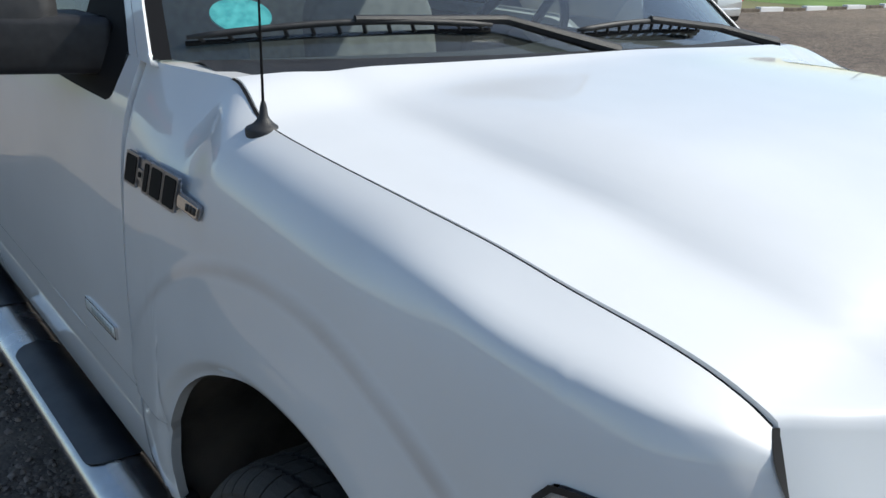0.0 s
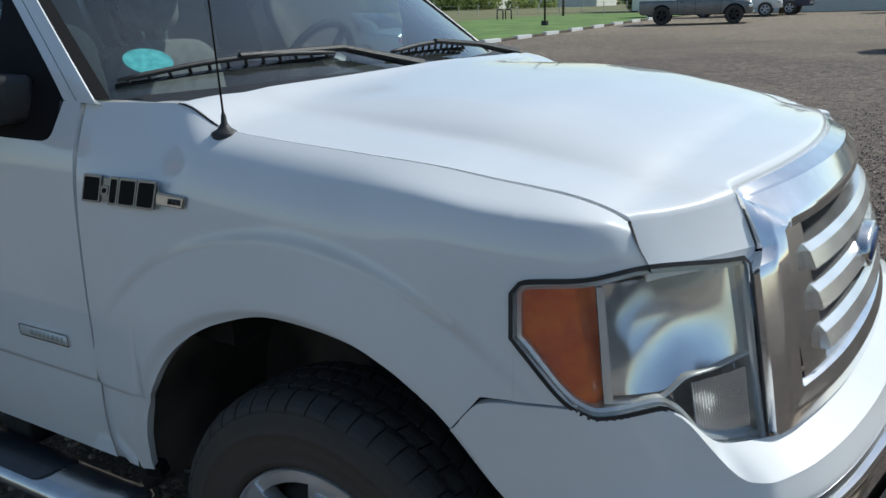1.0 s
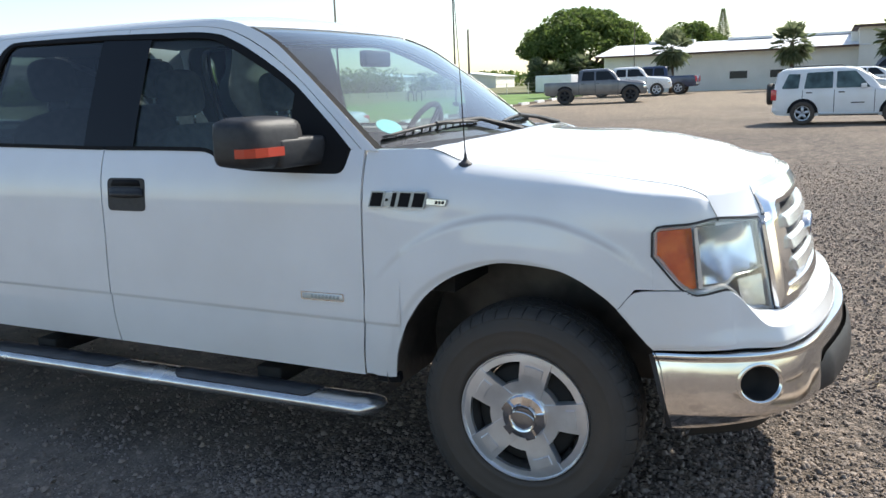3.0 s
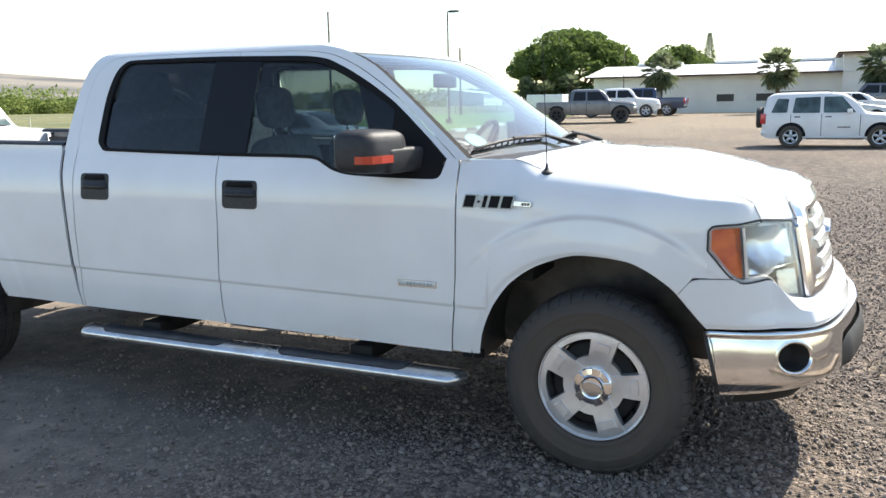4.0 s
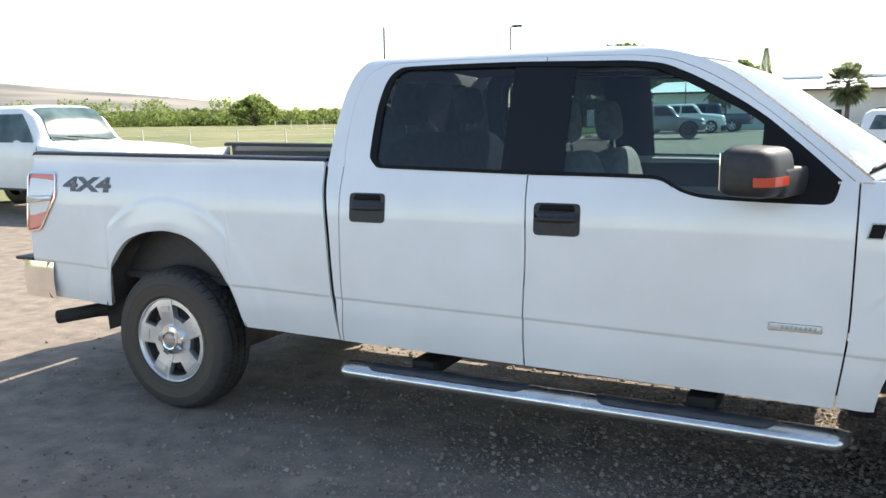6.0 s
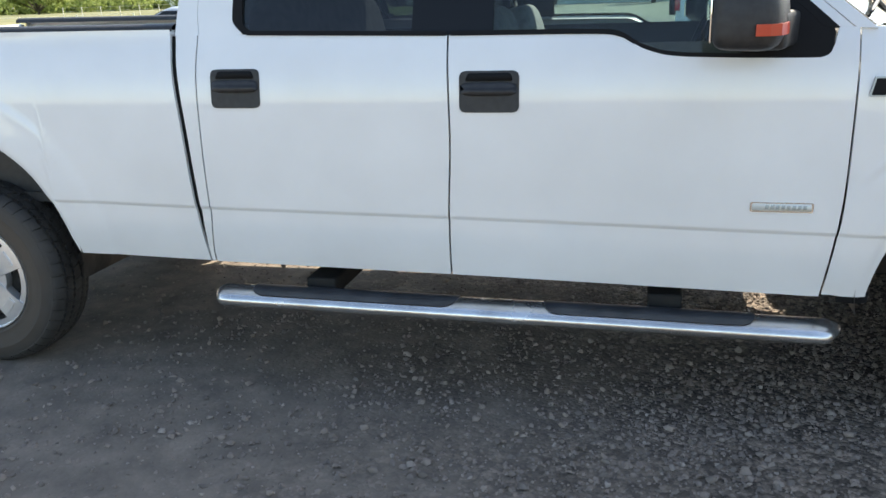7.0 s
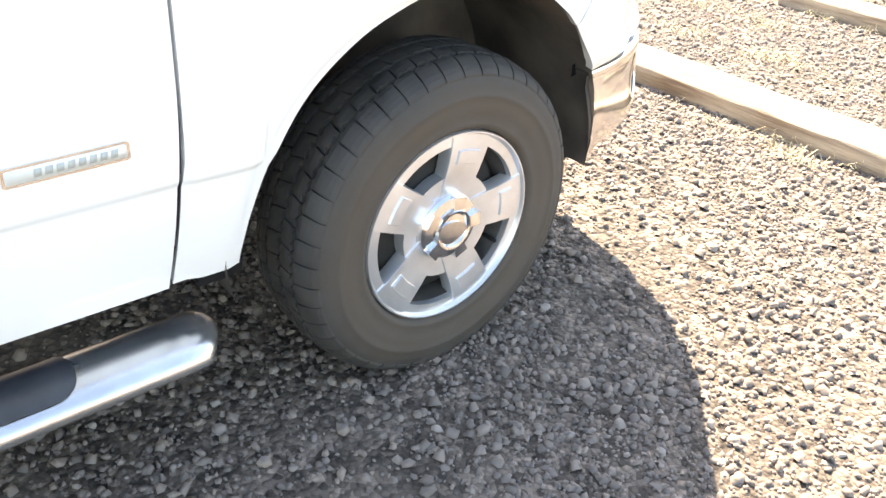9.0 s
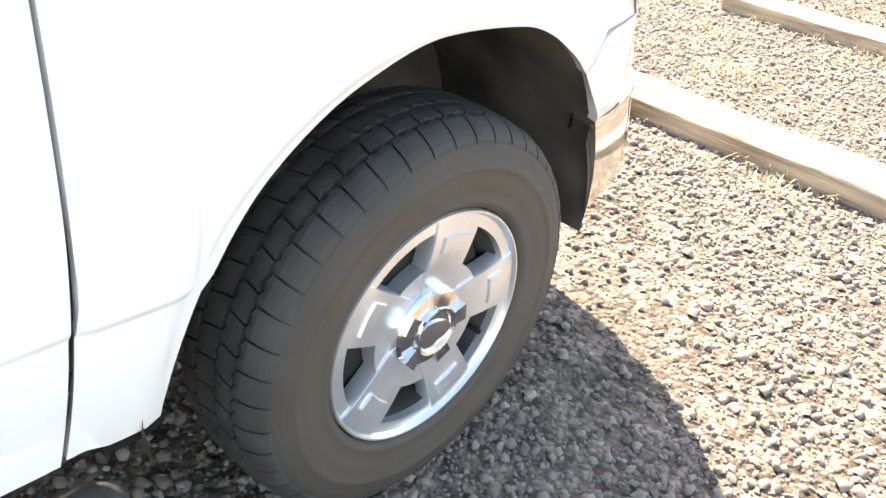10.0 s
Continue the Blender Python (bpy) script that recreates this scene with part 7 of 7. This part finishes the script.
# hedge of wild bushes along the field and the far hill
rnd_h = np.random.RandomState(5)
HEDGE = []
for i in range(190):
    q = rnd_h.rand()
    h = 2.0 + 5.2 * rnd_h.rand() ** 2.2
    HEDGE.append((mix(-300, -95, q) + rnd_h.normal() * 4, mix(75, 205, q) + rnd_h.normal() * 4, h, 1.2 + 0.55 * h * (0.6 + 0.6 * rnd_h.rand())))


def hedge(r):
    x, y, h, w = HEDGE[r.randint(len(HEDGE))]
    d = r.normal(size=3)
    d /= np.linalg.norm(d)
    k = 0.7 + 0.35 * r.rand()
    return (x + d[0] * w * k, y + d[1] * w * k, max(0.1, h * 0.5 + d[2] * h * 0.62 * k))


ob = link_mesh("hedge", leaf_cloud(62000, hedge, 0.40, 21), BUSHLEAF, False)
tagged(ob, "wild green bushes along the far edge of the field", "bushes", "", "stuff")
def shrubs(r):
    c = ((-27.4, 86, 1.7), (-25.2, 87, 2.1), (-22.8, 86, 1.9), (-20.8, 85, 1.6))[r.randint(4)]
    d = r.normal(size=3)
    d /= np.linalg.norm(d)
    return (c[0] + d[0] * 1.9, c[1] + d[1] * 1.9, max(0.3, c[2] + d[2] * c[2] * 0.9))
tagged(link_mesh("shrubs", leaf_cloud(7000, shrubs, 0.26, 22), LEAF, False), "dark green shrubs under the broad tree", "shrubs", "", "stuff")
def far_woods(r):
    s = r.rand()
    a = math.radians(mix(50, 175, s))
    d = 330 + 40 * r.rand()
    h = 6 + 3 * noise.noise((s * 40, 2.0, 0))
    return (d * math.cos(a), d * math.sin(a), h * r.rand() ** 0.7)
ob = link_mesh("far_woods", leaf_cloud(16000, far_woods, 1.1, 31), LEAF, False)
tagged(ob, "distant dark tree line on the horizon", "woods", "", "stuff")
bm = bmesh.new()
def hill(s, t):
    az = mix(116, 200, s)
    a = math.radians(az)
    d = mix(600, 1600, t)
    h = (132 * (1 - math.exp(-max(0.0, az - 121) / 32.0)) + 5 * noise.noise((s * 9, t * 3, 0))) * step(0, 1, t)
    return Vector((d * math.cos(a), d * math.sin(a), h - 1))
grid_into(bm, hill, 60, 16, flip=True)
tagged(link_mesh("backdrop_hill", bm, HILL), "long dry brown hill slope far away", "hill", "", "structure")

# fence along the field
def fence_run(fa, fb, n_post, label):
    fence = thing("field_fence", label, "fence", "fences", at=(0, 0, 0))
    fa, fb = Vector(fa), Vector(fb)
    me = None
    for i in range(n_post):
        if me is None:
            bm = bmesh.new()
            box_into(bm, (-0.035, -0.035, 0), (0.035, 0.035, 1.12))
            o = link_mesh("post", bm, GALV, False)
            me = o.data
        else:
            o = new("post", me)
        o.parent = fence
        o.location = fa.lerp(fb, i / (n_post - 1))
    for z in (0.35, 0.70, 1.06):
        part("rail", tube([fa + Vector((0, 0, z)), fb + Vector((0, 0, z))], 0.011, 5), GALV, fence)


fence_run((-90, 16, 0), (-30, 40, 0), 22, "low wire fence with pale posts along the dry field")
fence_run((-62, 76, 0.45), (-24, 77, 0.45), 18, "low wire fence behind the green lawn")

# lamp post and poles
lamp_post = thing("lamp_post", "slim dark lamp post with a small flat head", "street lamp", at=(-19.8, 44.1, ground_z(44.1)))
part("base", box((-0.16, -0.16, 0), (0.16, 0.16, 0.30), 0.02), BLACK, lamp_post)
part("pole", tube([(0, 0, 0.2), (0, 0, 6.65), (0.05, -0.02, 6.72), (0.18, -0.05, 6.73)], [0.06, 0.045, 0.04, 0.035], 8), BLACK, lamp_post)
part("head", box((0.12, -0.16, 6.66), (0.72, 0.10, 6.78), 0.02), BLACK, lamp_post)
for at, h, r in (((-40.1, 64, 0), 9.9, 0.11), ((-27.9, 65.8, 0), 6.3, 0.11), ((-12.27, 60.0, 0.44), 5.0, 0.035)):
    p = thing("utility_pole", "thin dark utility pole", "pole", at=at)
    part("pole", tube([(0, 0, 0), (0, 0, h)], [r, r * 0.75], 8), BARK, p)

# line of concrete kerb stops along the lawn
for i in range(26):
    o = box((-15.6, 12 + i * 1.5, ground_z(12.7 + i * 1.5) - 0.05), (-15.38, 13.46 + i * 1.5, ground_z(12.7 + i * 1.5) + (0.15 if i % 2 else 0.11)), 0.03)
    tagged(link_mesh("kerb_stop", o, ROOFING if i % 2 else BARK, False), "pale concrete kerb stop at the lawn edge" if i % 2 else "dark brown log laid as kerb at the lawn edge", "kerb", "kerb stops")

# silver sedan beyond the truck
SEDAN = [(-0.95, 0.45, 0.75, 0.78, 0.74, 0.6), (-0.85, 0.32, 0.90, 0.96, 0.84, 0.66), (-0.35, 0.26, 0.95, 1.03, 0.88, 0.66), (0.05, 0.24, 0.96, 1.28, 0.89, 0.60), (0.55, 0.24, 0.96, 1.42, 0.89, 0.58), (1.25, 0.24, 0.95, 1.43, 0.89, 0.58), (1.70, 0.24, 0.94, 1.26, 0.89, 0.62), (2.15, 0.24, 0.93, 0.99, 0.88, 0.68), (2.9, 0.26, 0.82, 0.90, 0.86, 0.66), (3.45, 0.30, 0.68, 0.74, 0.78, 0.58), (3.55, 0.38, 0.55, 0.58, 0.70, 0.5)]
sedan, _ = vehicle("sedan", "silver four-door sedan parked on the far side", (-10.9, 15.0, 0), 184, SEDAN, SILVER, (0.0, 2.68), 0.32,
    [[(0.02, 1.0), (0.82, 1.0), (0.82, 1.34), (0.42, 1.34)], [(0.90, 1.0), (1.95, 1.0), (1.45, 1.34), (0.90, 1.34)]],
    [(2.1, 1.50), (-0.28, 0.36)], "car", seams=(0.02, 0.86, 1.98), handles=(0.1, 0.92), bumpers=SILVER)
for side in (-1, 1):
    part("tail_lamp", box((-0.93, side * 0.68 - 0.14, 0.74), (-0.84, side * 0.68 + 0.14, 0.88), 0.02), RED, sedan)


# ---------------------------------------------------------------- loose stones
def stones(name, n, x0, x1, y0, y1, r_lo, r_hi, seed, keep, label, fine=False):
    """Crushed stones with worn edges, strewn at random."""
    rnd = np.random.RandomState(seed)
    if fine:
        form = np.array([(-1, -0.8, -1), (1, -0.8, -1), (0, 1, -1), (-0.7, -0.6, 1), (0.7, -0.5, 0.8), (0, 0.7, 1)], float)
        quad = [(3, 4, 5), (0, 1, 4, 3), (1, 2, 5, 4), (2, 0, 3, 5)]
    else:
        turns = [2 * math.pi * i / 5 for i in range(5)]
        form = np.array([(1.3 * math.cos(a), 1.3 * math.sin(a), -0.5) for a in turns] + [(0.82 * math.cos(a + 0.3), 0.82 * math.sin(a + 0.3), 0.95) for a in turns], float)
        quad = [(5, 6, 7, 8, 9)] + [(i, (i + 1) % 5, 5 + (i + 1) % 5, 5 + i) for i in range(5)]
    nv, corners = len(form), sum(len(q) for q in quad)
    x, y = rnd.uniform(x0, x1, n), rnd.uniform(y0, y1, n)
    ok = keep(x, y, rnd.rand(n))
    x, y = x[ok], y[ok]
    n = len(x)
    r = r_lo * (r_hi / r_lo) ** (rnd.rand(n) ** 2.4)
    shape = form[None] * ((0.45 if fine else 0.68) + (0.75 if fine else 0.50) * rnd.rand(n, nv, 1)) * rnd.uniform(0.45, 1.05, (n, 1, 3))
    ang, tilt = rnd.rand(n) * 6.283, rnd.normal(0, 0.45, (n, 2))
    def turn(v, a, i, j):
        c, s = np.cos(a)[:, None], np.sin(a)[:, None]
        p, q = v[:, :, i] * c - v[:, :, j] * s, v[:, :, i] * s + v[:, :, j] * c
        v[:, :, i], v[:, :, j] = p, q
    turn(shape, tilt[:, 0], 1, 2)
    turn(shape, tilt[:, 1], 0, 2)
    turn(shape, ang, 0, 1)
    v = shape * r[:, None, None] * 0.78
    v[:, :, 0] += x[:, None]
    v[:, :, 1] += y[:, None]
    v[:, :, 2] = v[:, :, 2] * 0.8 + (r * rnd.uniform(-0.15, 0.50, n))[:, None]
    loops = (np.array([k for q in quad for k in q])[None] + (np.arange(n) * nv)[:, None]).reshape(-1)
    first = np.cumsum([0] + [len(q) for q in quad])[:-1]
    starts = (first[None] + (np.arange(n) * corners)[:, None]).reshape(-1)
    me = bpy.data.meshes.new(name)
    me.vertices.add(n * nv)
    me.vertices.foreach_set("co", v.reshape(-1))
    me.loops.add(len(loops))
    me.loops.foreach_set("vertex_index", loops)
    me.polygons.add(len(starts))
    me.polygons.foreach_set("loop_start", starts)
    me.update(calc_edges=True)
    if fine:
        me.shade_flat()
    else:
        me.shade_smooth()
    me.materials.append(STONE)
    return tagged(new(name, me), label, "gravel", "", "stuff")


STONE = noisy(material("crushed_stone", (0.14, 0.12, 0.1), 0.9), (0.10, 0.09, 0.08), (0.17, 0.15, 0.13), 90.0)
ramp = island_shade(STONE, (0.145, 0.120, 0.103), (0.345, 0.292, 0.250))
el = ramp.color_ramp.elements.new(0.55)
el.color = (0.235, 0.190, 0.160, 1)
el = ramp.color_ramp.elements.new(0.92)
el.color = (0.275, 0.220, 0.180, 1)
stones("near_gravel", 165000, -4.6, 3.9, -3.3, 0.8, 0.0062, 0.022, 41, lambda x, y, q: q < (0.18 + 0.82 / (1 + np.exp(-(x + 1.1 - 0.25 * y - 0.5) * 2.2))) * np.clip(0.80 + 0.5 * np.sin(3.4 * x + 1.8 * np.sin(2.6 * y)) * np.sin(3.0 * y + 1.3 * np.sin(1.9 * x)), 0.3, 1) * np.clip((y + 3.3) / 0.8, 0, 1) * np.clip((x + 4.6) / 1.5, 0, 1), "loose crushed stones lying on the lot")
stones("outer_gravel", 360000, -6.0, 9.0, -3.4, 13.0, 0.009, 0.026, 43, lambda x, y, q: ~((x > -4.6) & (x < 3.9) & (y < 0.8)) & (q < np.clip(1.2 - y / 11, 0, 1) * np.clip((9.0 - x) / 3, 0, 1) * np.clip((y + 3.4) / 1.2, 0, 1) * (0.15 + 0.85 * np.clip((x + 0.3) / 1.2, 0, 1)) * np.clip((x + 6) / 2, 0, 1)), "loose crushed stones lying on the lot", True)


# straw and dry weeds along the timbers
def straw(name, spots, seed):
    rnd = random.Random(seed)
    verts, faces = [], []
    for cx_, cy_, rad, count in spots:
        for i in range(count):
            a, q = rnd.random() * 6.283, rad * rnd.random() ** 0.7
            p = Vector((cx_ + q * math.cos(a), cy_ + q * 1.6 * math.sin(a), 0.004))
            d = rnd.random() * 6.283
            ln, h = rnd.uniform(0.03, 0.10), rnd.uniform(0.004, 0.045)
            t = Vector((math.cos(d), math.sin(d), 0))
            w = Vector((-t.y, t.x, 0)) * rnd.uniform(0.0010, 0.0022)
            k = len(verts)
            verts += [tuple(p - w), tuple(p + w), tuple(p + t * ln * 0.6 + w + Vector((0, 0, h))), tuple(p + t * ln * 0.6 - w + Vector((0, 0, h))), tuple(p + t * ln + Vector((0, 0, h * 0.7)))]
            faces += [(k, k + 1, k + 2, k + 3), (k + 3, k + 2, k + 4)]
    ob = link_mesh(name, (verts, faces), STRAW, False)
    return tagged(ob, "dry pale straw lying on the gravel by the timbers", "dry grass", "", "stuff")


STRAW = material("dry_straw", (0.4, 0.33, 0.2), 0.9)
island_shade(STRAW, (0.26, 0.20, 0.11), (0.58, 0.50, 0.34))
rnd = random.Random(77)
straw("dry_grass", [(rnd.choice((2.02, 2.32, 2.9, 3.4, 3.88, 4.2)) + rnd.uniform(-0.12, 0.12), rnd.uniform(-2.4, 0.9), rnd.uniform(0.05, 0.16), rnd.randint(14, 60)) for _ in range(70)] + [(rnd.uniform(1.2, 7), rnd.uniform(-1, 6), rnd.uniform(0.08, 0.2), rnd.randint(10, 50)) for _ in range(36)], 78)

# more vehicles beyond the small car
FAR_PANES = [[(0.02, 1.0), (0.82, 1.0), (0.82, 1.34), (0.42, 1.34)], [(0.90, 1.0), (1.95, 1.0), (1.45, 1.34), (0.90, 1.34)]]
vehicle("sedan", "white sedan parked far across the lot", (3.6, 47.0, ground_z(47.0)), 176, SEDAN, OFFWHITE, (0.0, 2.68), 0.32, FAR_PANES, [(2.1, 1.50), (-0.28, 0.36)], "car", "far row", seams=(0.02, 0.86, 1.98), handles=(0.1, 0.92), bumpers=OFFWHITE)
dark, _ = vehicle("pickup", "dark grey pickup parked far across the lot", (6.4, 57.0, ground_z(57.0)), 178, PICK, GREY, (0.0, 3.58), 0.40, PPANES, PSCREENS, "pickup truck", "far row", seams=(0.78, 1.67, 2.92), handles=(1.74, 0.90))
for side in (-1, 1):
    part("tail_lamp", box((-1.19, side * 0.86 - 0.09, 0.82), (-1.02, side * 0.86 + 0.09, 1.18), 0.02), RED, dark)
vehicle("sedan", "silver sedan parked far across the lot", (0.8, 40.0, ground_z(40.0)), 2, SEDAN, SILVER, (0.0, 2.68), 0.32, FAR_PANES, [(2.1, 1.50), (-0.28, 0.36)], "car", "far row", seams=(0.02, 0.86, 1.98), handles=(0.1, 0.92), bumpers=SILVER)

# slim white posts before the building, and a white box trailer on the lawn
post_ = None
for i in range(6):
    m_ = pose(-12.94 + 0.466 * i, 62.0, 0.44)
    if post_ is None:
        post_ = tagged(link_mesh("white_post", box((-0.035, -0.035, 0), (0.035, 0.035, 2.25), 0.008), OFFWHITE, False), "slim white post before the building wall", "post", "white posts")
        post_.matrix_world = m_
    else:
        copy_thing(post_, m_)
trailer = thing("cargo_trailer", "small white box trailer on the lawn", "trailer", at=(-16.7, 55.0, ground_z(55) + 0.03))
part("body", box((-1.3, -0.9, 0.42), (1.3, 0.9, 1.56), 0.04), OFFWHITE, trailer)
part("chassis", box((-1.3, -0.8, 0.34), (1.9, 0.8, 0.42), 0.01), BLACK, trailer)
for side in (-1, 1):
    bm = bmesh.new()
    lathe_into(bm, [(0.02, -0.08), (0.18, -0.09), (0.29, -0.08), (0.30, 0.0), (0.29, 0.08), (0.02, 0.08)], 24, pose(0, side * 0.98, 0.30))
    part("wheel", bm, RUBBER, trailer)
part("hitch_leg", tube([(1.85, 0, 0.38), (1.85, 0, 0.0)], 0.03, 8), BLACK, trailer)

# white sheds on the horizon
for x, y, w, h in ((-128, 228, 26, 6.0), (-98, 236, 22, 5.0)):
    shed = thing("warehouse", "long white warehouse far across the field", "warehouse", "far sheds", at=(x, y, 0))
    bm = bmesh.new()
    prism_into(bm, [(-w / 2, 0), (w / 2, 0), (w / 2, h * 0.75), (0, h), (-w / 2, h * 0.75)], lambda a, b: (a, -8, b), lambda a, b: (a, 8, b))
    part("wall", bm, WALLPAINT, shed, smooth=False)
    bm = bmesh.new()
    prism_into(bm, [(-w / 2 - 0.5, h * 0.74), (0, h), (w / 2 + 0.5, h * 0.74), (w / 2 + 0.5, h * 0.78), (0, h + 0.3), (-w / 2 - 0.5, h * 0.78)], lambda a, b: (a, -8.6, b), lambda a, b: (a, 8.6, b))
    part("roof", bm, ROOFING, shed, smooth=False)

# dark hoop rack on the lawn
rack = thing("hoop_rack", "dark metal hoop rack on the lawn", "rack", at=(-28.5, 56, ground_z(56) + 0.03))
for x in (-0.55, 0.15):
    part("hoop", tube([(x, 0, 0), (x, 0, 0.62), (x + 0.06, 0, 0.72), (x + 0.42, 0, 0.72), (x + 0.48, 0, 0.62), (x + 0.48, 0, 0)], 0.05, 8), BLACK, rack)
